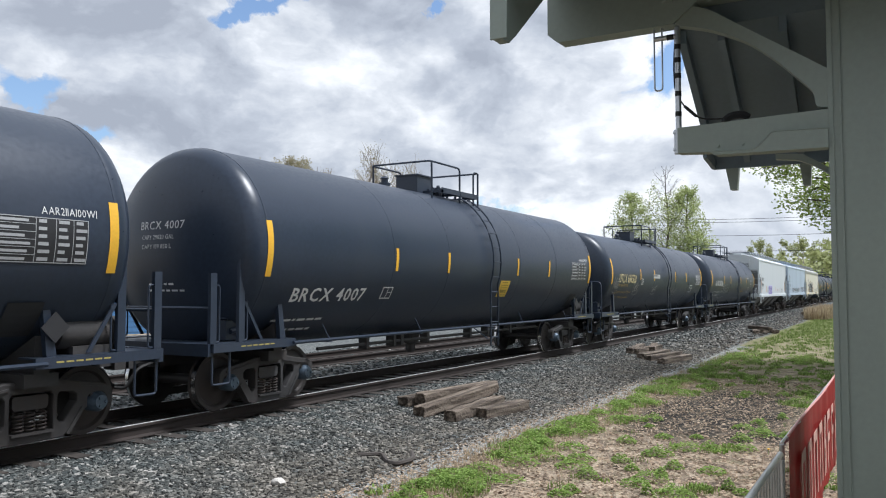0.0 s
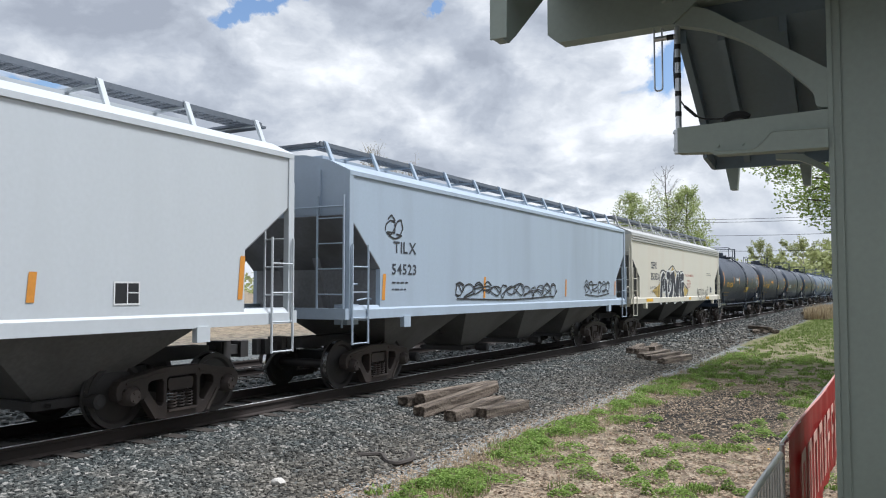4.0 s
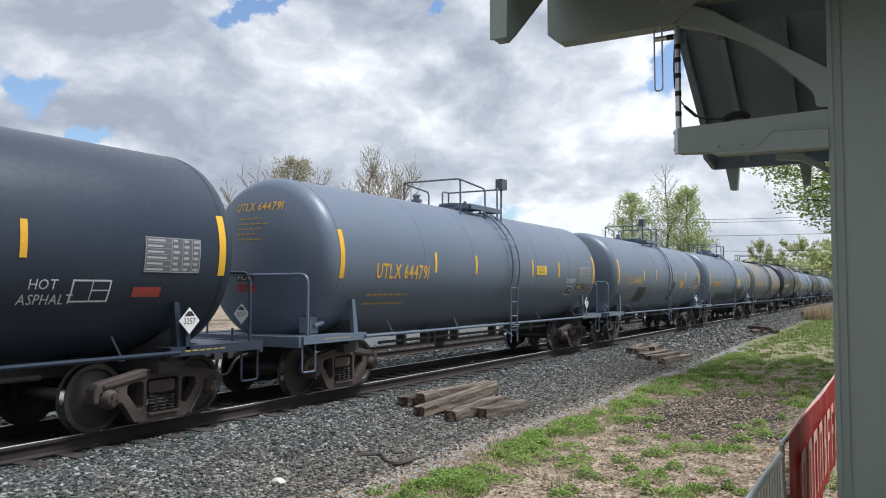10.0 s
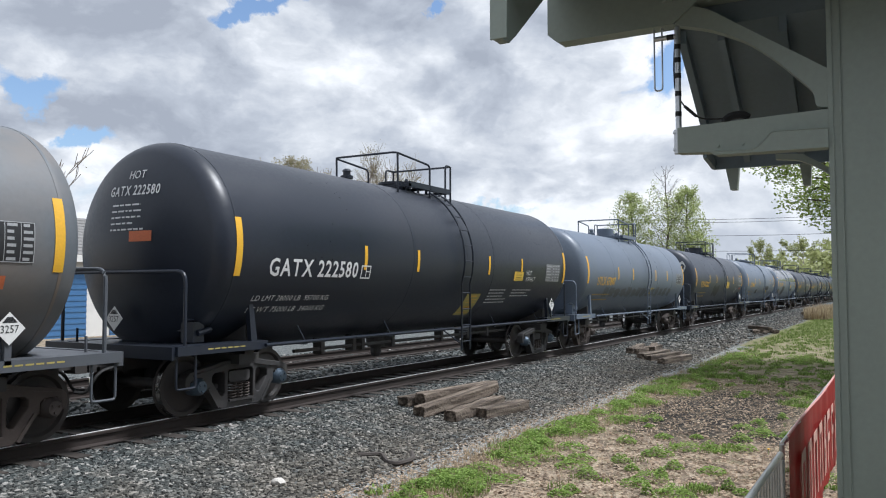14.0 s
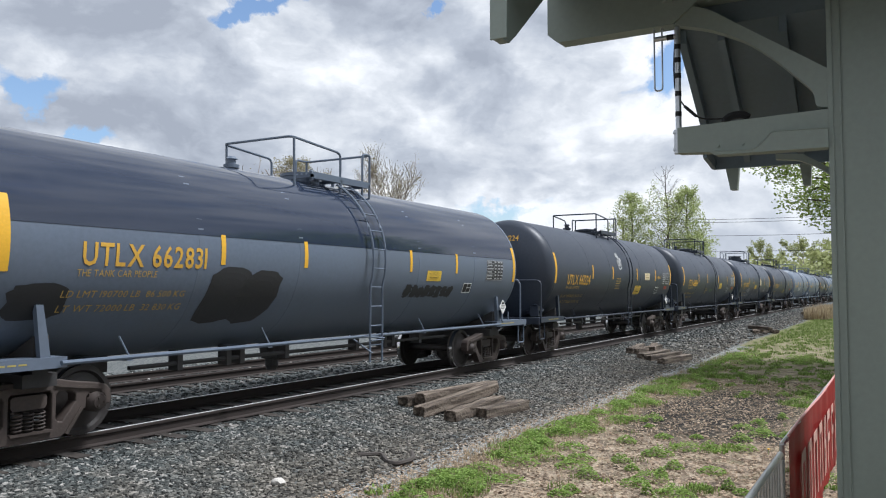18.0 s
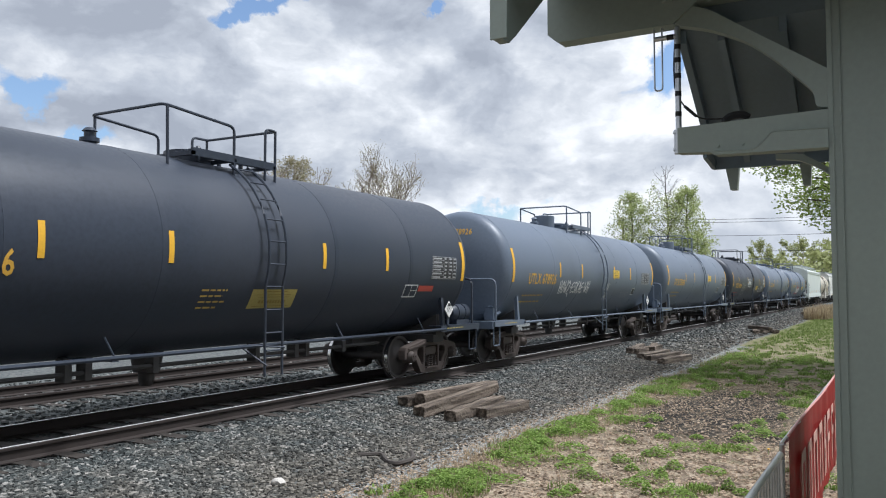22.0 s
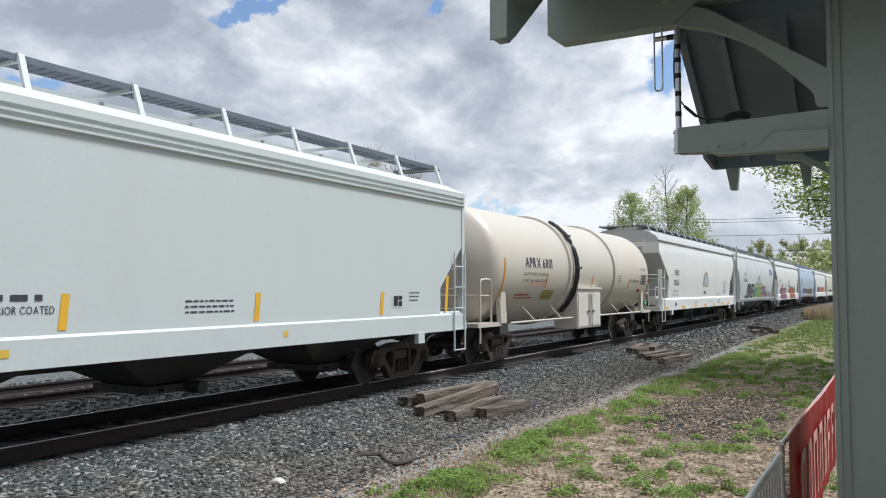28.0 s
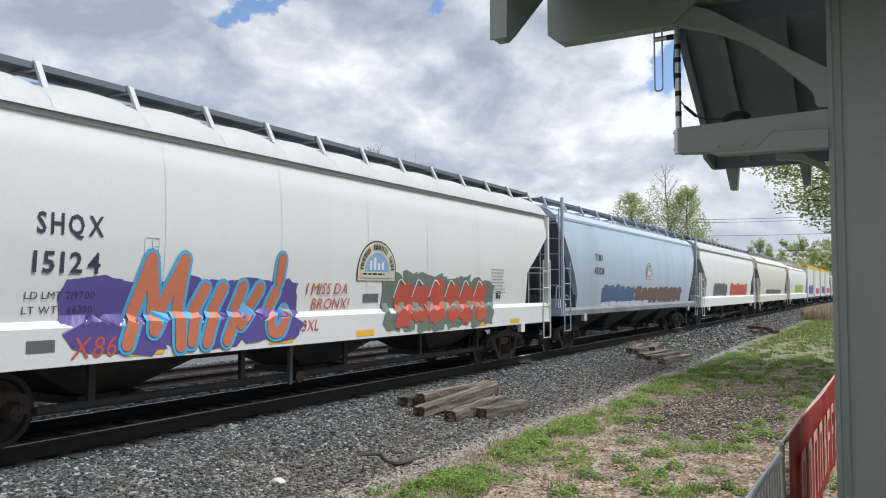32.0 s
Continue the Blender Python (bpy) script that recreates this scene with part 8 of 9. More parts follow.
    # seen only at its end; unseen length added to keep sky light off the post
    part("near_roof", prism(bm_new(), [(5.70, 4.32), (6.96, 5.1), (6.96, 5.2), (5.66, 4.42)], "y", -4.5, 2.66), STATION_SHADED, st)
    part("wall", box(bm_new(), 7.425, 8.3, -3.5, 0.25, -0.45, 3.3), STATION, st, "grey-green station wall")
    # unseen block and roof, added to cut low sky light on the train's side
    body = part("station_body", box(bm_new(), -16.0, 8.28, -9.5, -3.6, -0.45, 4.3), STATION, st, "unseen plain block added behind the platform to hold back low sky")
    part("body_roof", prism(bm_new(), [(-10.3, 4.3), (-2.9, 4.3), (-6.6, 7.2)], "x", -16.6, 8.9), STATION_SHADED, body)
    part("coil", tube(bm_new(), [(7.16, 1.13 + 0.10 * math.cos(t), 3.36 + 0.05 * math.sin(t)) for t in (2 * math.pi * k / 14 for k in range(14))], 0.034, 6, True), RUBBER, st, "coiled black cable on the beam")
    return st


station()


def antenna():
    a = thing("antenna", "striped pipe mast with a folded dipole antenna", "antenna", at=(7.03, 1.60, 3.1))
    part("mast", tube(bm_new(), [(0, 0, 0.0), (0, 0, 1.12)], 0.026, 12), GALV, a, "galvanised pipe mast", smooth=True)
    for z in (0.32, 0.50, 0.66, 0.80, 0.92):
        part("tape_band", turned(bm_new(), [(z, 0.0275), (z + 0.045, 0.0275)], "z", 14), RUBBER, a, "black tape band")
    part("clamp_sleeve", turned(bm_new(), [(-0.01, 0.03), (-0.01, 0.042), (0.20, 0.042), (0.20, 0.03)], "z", 16), GALV, a, smooth=True)
    for z in (0.02, 0.17):
        part("clamp", turned(bm_new(), [(z, 0.043), (z, 0.05), (z + 0.018, 0.05), (z + 0.018, 0.043)], "z", 16), GALV, a)
    part("boom", tube(bm_new(), [(0, 0, 1.04), (0, 0.20, 1.04)], 0.022, 10), GALV, a, smooth=True)
    part("boom_tape", tube(bm_new(), [(0, 0.03, 1.04), (0, 0.09, 1.04)], 0.025, 10), RUBBER, a)
    part("dipole", tube(bm_new(), bend([(0, 0.135, 1.04), (0, 0.135, 0.57), (0, 0.205, 0.57), (0, 0.205, 1.50), (0, 0.135, 1.50), (0, 0.135, 1.06)], 0.034, 6), 0.0075, 8), GALV, a, "folded dipole loop", smooth=True)
    part("coax", tube(bm_new(), bend([(0.0, 0.02, 1.03), (0, 0.035, 0.8), (0.0, 0.03, 0.55), (0.01, -0.05, 0.40), (0.02, -0.18, 0.28), (0.0, -0.40, 0.26)], 0.08), 0.007, 6), RUBBER, a, smooth=True)
    part("coax_splice", tube(bm_new(), [(0.01, -0.05, 0.41), (0.02, -0.15, 0.31)], 0.014, 7), RUBBER, a)


antenna()


# ---- barrier and banner ----
def barrier():
    b = thing("crowd_barrier", "galvanised steel crowd barrier standing on the grass", "barrier", at=(0, 0, 0))
    y = 0.72
    part("top_tube", tube(bm_new(), [(3.9, y + 0.01, 0.73), (6.12, y, 0.73), (6.17, y, 0.71), (6.18, y, 0.66)], 0.021, 10), GALV, b, smooth=True)
    part("end_upright", tube(bm_new(), [(6.18, y, 0.68), (6.18, y, -0.38)], 0.021, 10), GALV, b, smooth=True)
    for i in range(17):
        x = 3.95 + 0.13 * i
        part("bar", tube(bm_new(), [(x, y, -0.2), (x, y, 0.72)], 0.009, 6), GALV, b)
    part("bottom_tube", tube(bm_new(), [(3.9, y, -0.2), (6.18, y, -0.2)], 0.018, 8), GALV, b, smooth=True)
    part("foot", box(bm_new(), 5.95, 6.0, y - 0.3, y + 0.3, -0.405, -0.36), GALV, b)
    part("foot", box(bm_new(), 4.2, 4.25, y - 0.3, y + 0.3, -0.405, -0.36), GALV, b)
    b2 = thing("crowd_barrier", "galvanised steel crowd barrier behind the red banner", "barrier", at=(0, 0, 0))
    part("top_tube", tube(bm_new(), [(6.9, 0.80, 0.66), (12.6, 0.74, 0.66)], 0.021, 8), GALV, b2, smooth=True)
    part("end_upright", tube(bm_new(), [(6.9, 0.80, 0.66), (6.9, 0.80, -0.4)], 0.021, 8), GALV, b2)
    part("end_upright", tube(bm_new(), [(12.6, 0.74, 0.66), (12.6, 0.74, -0.4)], 0.021, 8), GALV, b2)


barrier()
BANNER = mat("red_banner", (0.40, 0.035, 0.03), 0.5, vary=0.25, scale=2, bump=0.002)
BANNER_P = mat("pale_banner_lettering", (0.55, 0.33, 0.28), 0.55, vary=0.25, scale=3)


def banner():
    b = thing("banner", "creased red banner with tall pale letters tied along the fence", "banner", at=(0, 0, 0))
    y0, y1, x0, x1 = 0.735, 0.675, 6.8, 12.6
    bm = bm_new()
    n = 60
    cols = []
    for i in range(n + 1):
        t = i / n
        x = x0 + (x1 - x0) * t
        y = y0 + (y1 - y0) * t + 0.012 * math.sin(t * 40) + 0.006 * math.sin(t * 97)
        top = 0.75 + 0.012 * math.sin(t * 9.0) - (0.02 if abs((t * 3) % 1 - 0.0) < 0.03 else 0)
        cols.append([bm.verts.new((x, y, z)) for z in (-0.30, 0.1, 0.4, 0.65, top)])
    for a, c in zip(cols, cols[1:]):
        for k in range(4):
            bm.faces.new((a[k], c[k], c[k + 1], a[k + 1]))
    bmesh.ops.solidify(bm, geom=bm.faces[:], thickness=0.006)
    part("sheet", bm, BANNER, b, smooth=True)
    part("hem", tube(bm_new(), [(x0 + (x1 - x0) * t, y0 + (y1 - y0) * t + 0.003, 0.753 + 0.012 * math.sin(t * 9.0)) for t in (i / 30 for i in range(31))], 0.011, 6), mat("pink_hem", (0.60, 0.30, 0.27), 0.6), b, "pale folded top hem")
    rnd = random.Random(5)
    x = 7.35
    while x < 11.8:
        w = rnd.uniform(0.16, 0.34)
        t = (x - x0) / (x1 - x0)
        y = y0 + (y1 - y0) * t - 0.034
        k = rnd.choice((0, 1, 2))
        bm = bm_new()
        box(bm, x, x + 0.07, y, y + 0.004, -0.1, 0.52)
        if k > 0:
            box(bm, x + w, x + w + 0.07, y, y + 0.004, -0.1, 0.52)
        if k != 1:
            box(bm, x + 0.072, x + w - 0.002 if k else x + w + 0.05, y, y + 0.004, 0.42, 0.52)
        if k != 2:
            box(bm, x + 0.072, x + w - 0.002, y, y + 0.004, 0.18, 0.27)
        part("letter_bar", bm, BANNER_P, b)
        x += w + 0.26


banner()


# ---- loose things beside the track ----
def old_tie(x, y, z, length, turn, tilt=0.0, seed=1):
    """A worn squared timber with cracked ends."""
    rnd = random.Random(seed)
    bm = bm_new()
    n = 16
    rows = []
    across = [(-1, -1), (-0.3, -1), (0.4, -1), (1, -1), (1, -0.2), (1, 0.7), (0.86, 1), (0.3, 0.97), (0.1, 0.9), (-0.1, 1), (-0.88, 1), (-1, 0.75), (-1, 0.1)]
    for i in range(n + 1):
        u = -length / 2 + length * i / n
        ring_verts = []
        for k, (s, h) in enumerate(across):
            rough = noise.noise(Vector((u * 2.1, s * 3 + seed * 7, h * 3))) * 0.017 + noise.noise(Vector((u * 9, s * 5 + seed * 3, h * 6))) * 0.009
            end = rnd.uniform(-0.03, 0.02) if i in (0, n) else 0
            ring_verts.append(bm.verts.new((u + end * (1 if i else -1), s * (0.118 + rough), h * (0.092 + rough))))
        rows.append(ring_verts)
    m = len(rows[0])
    for a, b in zip(rows, rows[1:]):
        for k in range(m):
            bm.faces.new((a[k], a[(k + 1) % m], b[(k + 1) % m], b[k]))
    bm.faces.new(rows[0])
    bm.faces.new(rows[-1])
    ob = part("old_tie", bm, OLD_TIE)
    ob.matrix_world = pose(x, y, z, 0, tilt, turn)
    return tagged(ob, "weathered brown railway tie dumped on the ballast", "railway tie", "dumped railway ties")


OLD_TIE = mat("old_tie_timber", (0.085, 0.064, 0.048), 0.92, vary=0.75, scale=6, bump=0.03, stain=(0.26, 0.215, 0.17), stain_amount=0.95, stain_scale=(0.7, 9, 9), random_tone=0.3)


def dumped_ties():
    near = (((12.51, 6.33), (13.92, 6.12), 0.0, 0.0), ((11.78, 6.55), (14.0, 6.68), 0.0, 0.0), ((11.68, 7.10), (14.10, 6.86), 0.0, 0.19), ((12.30, 7.46), (14.75, 7.18), 0.10, 0.10), ((12.15, 7.74), (13.6, 7.62), 0.0, 0.0))
    for i, (a, b, lift0, lift1) in enumerate(near):
        dx, dy = b[0] - a[0], b[1] - a[1]
        x, y = (a[0] + b[0]) / 2, (a[1] + b[1]) / 2
        long = math.hypot(dx, dy)
        old_tie(x, y, ground_height(x, y) + 0.095 + (lift0 + lift1) / 2, long, math.degrees(math.atan2(dy, dx)), -math.degrees(math.atan2(lift1 - lift0, long)), i)
    for i, (x, y, turn, lift, long) in enumerate(((27.2, 7.75, 6, 0.0, 2.5), (27.4, 7.40, -4, 0.0, 2.5), (28.3, 7.45, 12, 0.0, 2.3), (26.1, 6.85, -6, 0.0, 2.4), (25.9, 6.48, -10, 0.0, 2.4), (25.4, 6.0, -8, 0.0, 2.3))):
        old_tie(x, y, ground_height(x, y) + 0.095 + lift, long, turn, 0, 20 + i)
    for i, (x, y, turn, lift, long) in enumerate(((44.2, 6.3, 10, 0.0, 2.3), (44.8, 5.95, -12, 0.0, 2.3), (44.5, 6.1, 35, 0.17, 2.2), (45.4, 5.6, 20, 0.02, 2.0), (73.0, 6.1, 20, 0.0, 2.4), (74.0, 5.9, -15, 0.0, 2.2), (73.5, 6.0, 50, 0.17, 2.0))):
        old_tie(x, y, ground_height(x, y) + 0.095 + lift, long, turn, 0, 40 + i)


dumped_ties()


def lone_stone():
    bm = bm_new()
    bmesh.ops.create_icosphere(bm, subdivisions=2, radius=0.085)
    for v in bm.verts:
        v.co *= 1 + 0.25 * noise.noise(v.co * 14)
        v.co.z *= 0.6
    ob = part("stone", bm, mat("pale_stone", (0.52, 0.49, 0.45), 0.8, vary=0.15, scale=9, bump=0.004), smooth=True)
    ob.location = (7.13, 6.23, ground_height(7.13, 6.23) + 0.04)
    tagged(ob, "pale rounded stone lying on the ballast", "stone")


lone_stone()


def dead_root():
    bm = bm_new()
    for pts in ([(8.85, 6.34, 0.02), (9.08, 6.11, 0.04), (8.78, 5.82, 0.03), (8.74, 5.62, 0.04), (9.02, 5.56, 0.06), (9.22, 5.72, 0.10)],):
        tube(bm, bend([(x, y, z + ground_height(x, y)) for x, y, z in pts], 0.1), 0.034, 7)
    tagged(part("dead_root", bm, mat("dead_wood", (0.065, 0.056, 0.050), 0.9, vary=0.35, bump=0.005), smooth=True), "twisted dead root lying at the ballast edge", "root")


dead_root()


# ---- trees ----
def leaf_mesh(points, size, rnd, spread=0.35):
    """Small folded leaf pairs round the given points."""
    verts, faces = [], []
    for p in points:
        for _ in range(3):
            c = p + Vector((rnd.uniform(-1, 1), rnd.uniform(-1, 1), rnd.uniform(-1, 1))) * spread
            a = Vector((rnd.uniform(-1, 1), rnd.uniform(-1, 1), rnd.uniform(-0.6, 0.6))).normalized() * size * rnd.uniform(0.6, 1.3)
            b = a.cross(Vector((rnd.uniform(-1, 1), rnd.uniform(-1, 1), rnd.uniform(-1, 1)))).normalized() * size * 0.55
            n = len(verts)
            verts += [c - a, c + b * 0.9, c + a, c - b]
            faces += [(n, n + 1, n + 2), (n, n + 2, n + 3)]
    return verts, faces


def leaf_material(name, dark, light):
    m = bpy.data.materials.new(name)
    m.use_nodes = True
    nt = m.node_tree
    b = nt.nodes["Principled BSDF"]
    b.inputs["Roughness"].default_value = 0.6
    b.inputs["Specular IOR Level"].default_value = 0.25
    geo = nt.nodes.new("ShaderNodeNewGeometry")
    r = nt.nodes.new("ShaderNodeValToRGB")
    r.color_ramp.elements[0].color, r.color_ramp.elements[1].color = (*dark, 1), (*light, 1)
    nt.links.new(geo.outputs["Random Per Island"], r.inputs[0])
    nt.links.new(r.outputs[0], b.inputs["Base Color"])
    tr = nt.nodes.new("ShaderNodeBsdfTranslucent")
    nt.links.new(r.outputs[0], tr.inputs[0])
    mix = nt.nodes.new("ShaderNodeMixShader")
    mix.inputs[0].default_value = 0.4
    nt.links.new(b.outputs[0], mix.inputs[1])
    nt.links.new(tr.outputs[0], mix.inputs[2])
    nt.links.new(mix.outputs[0], nt.nodes["Material Output"].inputs[0])
    return m


BARK = mat("grey_bark", (0.10, 0.085, 0.07), 0.9, vary=0.3, scale=4, bump=0.01)
BARK_P = mat("pale_bark", (0.27, 0.235, 0.205), 0.9, vary=0.3, scale=4, bump=0.01)
LEAF_SPRING = leaf_material("spring_leaves", (0.27, 0.33, 0.12), (0.52, 0.57, 0.27))
LEAF_BUD = leaf_material("opening_buds", (0.25, 0.23, 0.14), (0.44, 0.41, 0.27))
LEAF_MAPLE = leaf_material("maple_leaves", (0.22, 0.32, 0.07), (0.50, 0.60, 0.20))
LEAF_WOOD = leaf_material("wood_leaves", (0.25, 0.29, 0.11), (0.48, 0.50, 0.25))


def tree(label, x, y, height, seed, leaves, leaf_count, leaf_size, spread=0.45, forks=4, bark=None, bare_top=False, start=0.28, base=None, levels=4, clump=0.35, floor=0.0):
    rnd = random.Random(seed)
    z0 = ground_height(x, y) if base is None else base
    t = thing("tree", label, "tree", at=(x, y, z0))
    wood, tips = bm_new(), []

    def limb(p, d, length, r, level):
        pts, q = [p], p
        steps = 4
        for i in range(steps):
            d = (d + Vector((rnd.uniform(-1, 1), rnd.uniform(-1, 1), rnd.uniform(-0.4, 0.7))) * 0.16).normalized()
            q = q + d * length / steps
            pts.append(q)
        for i in range(steps):
            ra, rb = max(0.02, r * (1 - 0.55 * i / steps)), max(0.016, r * (1 - 0.55 * (i + 1) / steps))
            u = (pts[i + 1] - pts[i]).normalized()
            s = u.cross(Vector((0.3, 1, 0.1))).normalized()
            v = u.cross(s)
            n = 6 if level < 2 else 4
            r0 = [wood.verts.new(pts[i] + ra * (math.cos(2 * math.pi * k / n) * s + math.sin(2 * math.pi * k / n) * v)) for k in range(n)]
            r1 = [wood.verts.new(pts[i + 1] + rb * (math.cos(2 * math.pi * k / n) * s + math.sin(2 * math.pi * k / n) * v)) for k in range(n)]
            for k in range(n):
                wood.faces.new((r0[k], r0[(k + 1) % n], r1[(k + 1) % n], r1[k]))
        if level >= levels - 1:
            tips.extend(pts[1:])
        if level < levels:
            for k in range(forks):
                at = pts[rnd.randint(1, steps)] if k else pts[-1]
                ang = rnd.uniform(0, 2 * math.pi)
                out = Vector((math.cos(ang), math.sin(ang), 0))
                nd = (d * (1 - spread) + out * spread + Vector((0, 0, 0.25))).normalized()
                limb(at, nd, length * rnd.uniform(0.55, 0.75), r * 0.5, level + 1)

    limb(Vector((0, 0, -0.1)), Vector((0, 0, 1)), height * start * 1.35, height * 0.016, 0)
    top = max(p.z for p in tips)
    k = height / top
    for v in wood.verts:
        v.co *= k
    tips = [p * k for p in tips]
    part("trunk", wood, bark or BARK, t, "tapered trunk with bare limbs")
    chosen = [rnd.choice(tips) for _ in range(leaf_count)]
    if bare_top:
        chosen = [p for p in chosen if p.z < height * 0.78]
    chosen = [p for p in chosen if p.z > floor]
    verts, faces = leaf_mesh(chosen, leaf_size, rnd, clump)
    me = bpy.data.meshes.new("crown")
    me.from_pydata(verts, [], faces)
    part("crown", me, leaves, t)
    return t


tree("spreading budding tree with bare grey limbs", 60.7, 40, 15.8, 8, LEAF_BUD, 2400, 0.07, 0.42, 5, BARK_P)
tree("sparse budding tree beyond the tracks", 52.3, 40, 12.6, 5, LEAF_BUD, 1500, 0.07, 0.4, 5, BARK_P)
tree("pale bare tree beyond the tracks", 38.4, 40, 10.6, 9, LEAF_BUD, 900, 0.06, 0.5, 5, BARK_P)
tree("bare grey tree behind the blue shed", 27.0, 41, 10.6, 12, LEAF_BUD, 60, 0.06, 0.4, 4, BARK_P)
tree("thin bare tree behind the blue shed", 24.0, 42, 9.6, 13, LEAF_BUD, 40, 0.06, 0.4, 4, BARK_P)


def leafy_tree(label, x, y, height, crown_base, wide, seed, leaves, limbs, leaf_size, per_twig, rise=0.9, round_crown=False, bare=0.0, bark=None, pad=None, even=False):
    """A leader with limbs that fill a crown of the given width; leaves sit in loose pads along the outer limbs."""
    rnd = random.Random(seed)
    z0 = ground_height(x, y)
    t = thing("tree", label, "tree", at=(x, y, z0))
    wood, pads = bm_new(), []

    def stick(p, q, r0, r1, n=5):
        d = (q - p).normalized()
        s = d.cross(Vector((0.3, 1, 0.1))).normalized()
        v = d.cross(s)
        a = [wood.verts.new(p + r0 * (math.cos(6.2832 * k / n) * s + math.sin(6.2832 * k / n) * v)) for k in range(n)]
        b = [wood.verts.new(q + r1 * (math.cos(6.2832 * k / n) * s + math.sin(6.2832 * k / n) * v)) for k in range(n)]
        for k in range(n):
            wood.faces.new((a[k], a[(k + 1) % n], b[(k + 1) % n], b[k]))

    lead, p = [Vector((0, 0, -0.1))], Vector((0, 0, -0.1))
    for i in range(10):
        q = Vector((rnd.uniform(-1, 1) * height * 0.012, rnd.uniform(-1, 1) * height * 0.012, height * (i + 1) / 10))
        stick(p, q, height * 0.014 * (1 - i / 11), height * 0.014 * (1 - (i + 1) / 11), 7)
        lead.append(q)
        p = q
    for i in range(limbs):
        f = (i + rnd.random()) / limbs
        z = crown_base + (height - crown_base) * f * 0.96
        k = z / height * 10
        root = lead[int(k)].lerp(lead[min(int(k) + 1, 10)], k - int(k))
        ang = i * 2.4 + rnd.uniform(-0.5, 0.5)
        reach = wide * (math.sqrt(max(0.05, 1 - (2 * f - 1) ** 2)) if round_crown else (1 - f) ** 0.55 * min(1, 0.55 + f * 2.2) * 0.95 + 0.1) * (rnd.uniform(0.88, 1.0) if even else rnd.uniform(0.7, 1.1))
        out = Vector((math.cos(ang), math.sin(ang), 0))
        a, pts = root, [root]
        for j in range(5):
            b = root + out * reach * (j + 1) / 5 + Vector((0, 0, reach * rise * ((j + 1) / 5) ** 1.3)) + Vector((rnd.uniform(-1, 1), rnd.uniform(-1, 1), rnd.uniform(-1, 1))) * reach * 0.06
            stick(a, b, 0.03 * reach * (1 - j / 6) * 0.5 + 0.006, 0.03 * reach * (1 - (j + 1) / 6) * 0.5 + 0.005, 4)
            pts.append(b)
            a = b
        for j in range(2, 6):
            for _ in range(3):
                tip = pts[j] + Vector((rnd.uniform(-1, 1), rnd.uniform(-1, 1), rnd.uniform(-0.5, 0.9))) * reach * 0.28
                stick(pts[j], tip, 0.010, 0.004, 3)
                if z < height - bare:
                    pads += [pts[j].lerp(tip, rnd.uniform(0.3, 1.1)) for _ in range(per_twig)]
    part("trunk", wood, bark or BARK, t, "tapered trunk with many thin limbs")
    verts, faces = leaf_mesh(pads, leaf_size, rnd, pad or leaf_size * 3.2)
    me = bpy.data.meshes.new("crown")
    me.from_pydata(verts, [], faces)
    part("crown", me, leaves, t)
    return t


leafy_tree("small rounded tree opening its yellow-green buds", 47.2, 40, 12.4, 4.5, 2.1, 31, LEAF_BUD, 70, 0.07, 4, 0.7, round_crown=True, bark=BARK_P)
leafy_tree("slender leafy tree with fresh green leaves", 90.0, 26.0, 13.4, 3.0, 3.4, 15, LEAF_SPRING, 40, 0.12, 5, 0.75)
leafy_tree("leafy tree with a bare forked top", 90.0, 21.9, 16.4, 3.0, 3.4, 16, LEAF_SPRING, 46, 0.12, 4, 1.0, bare=4.6)
leafy_tree("light leafy tree beside the forked one", 91.5, 20.0, 14.0, 3.0, 3.0, 18, LEAF_SPRING, 38, 0.12, 5, 0.8)
leafy_tree("small leafy tree at the edge of the group", 89.0, 18.4, 8.6, 2.0, 2.3, 19, LEAF_SPRING, 22, 0.11, 5, 0.6)
leafy_tree("broad maple tree with bright green leaves behind the station", 24.8, -1.7, 9.8, 3.1, 5.0, 23, LEAF_MAPLE, 120, 0.055, 34, 0.08, round_crown=True, pad=0.30, even=True)


def far_wood():
    """The low wooded rise at the end of the view: uneven clumps of leaves."""
    rnd = random.Random(9)
    pts = []
    for i in range(900):
        x = rnd.uniform(170, 330)
        y = rnd.uniform(-60, 34) * x / 220
        top = 9.2 + 3.4 * noise.noise(Vector((x * 0.03, y * 0.06, 0))) + (x - 200) * 0.018
        for _ in range(7):
            pts.append(Vector((x + rnd.uniform(-3, 3), y + rnd.uniform(-3, 3), top * rnd.uniform(0.15, 1.0) ** 0.7)))
    verts, faces = leaf_mesh(pts, 0.75, rnd, 1.3)
    me = bpy.data.meshes.new("far_wood")
    me.from_pydata(verts, [], faces)
    ob = part("far_wood", me, LEAF_WOOD)
    tagged(ob, "low wooded rise in fresh spring leaf", "wood", kind="stuff")


far_wood()
for i, (x, y, h) in enumerate(((175, 21, 13.0), (182, 13, 13.5), (190, 17, 14))):
    tree("budding tree on the wooded rise", x, y, h, 60 + i, LEAF_WOOD, 900, 0.2, 0.5, 3, BARK_P)


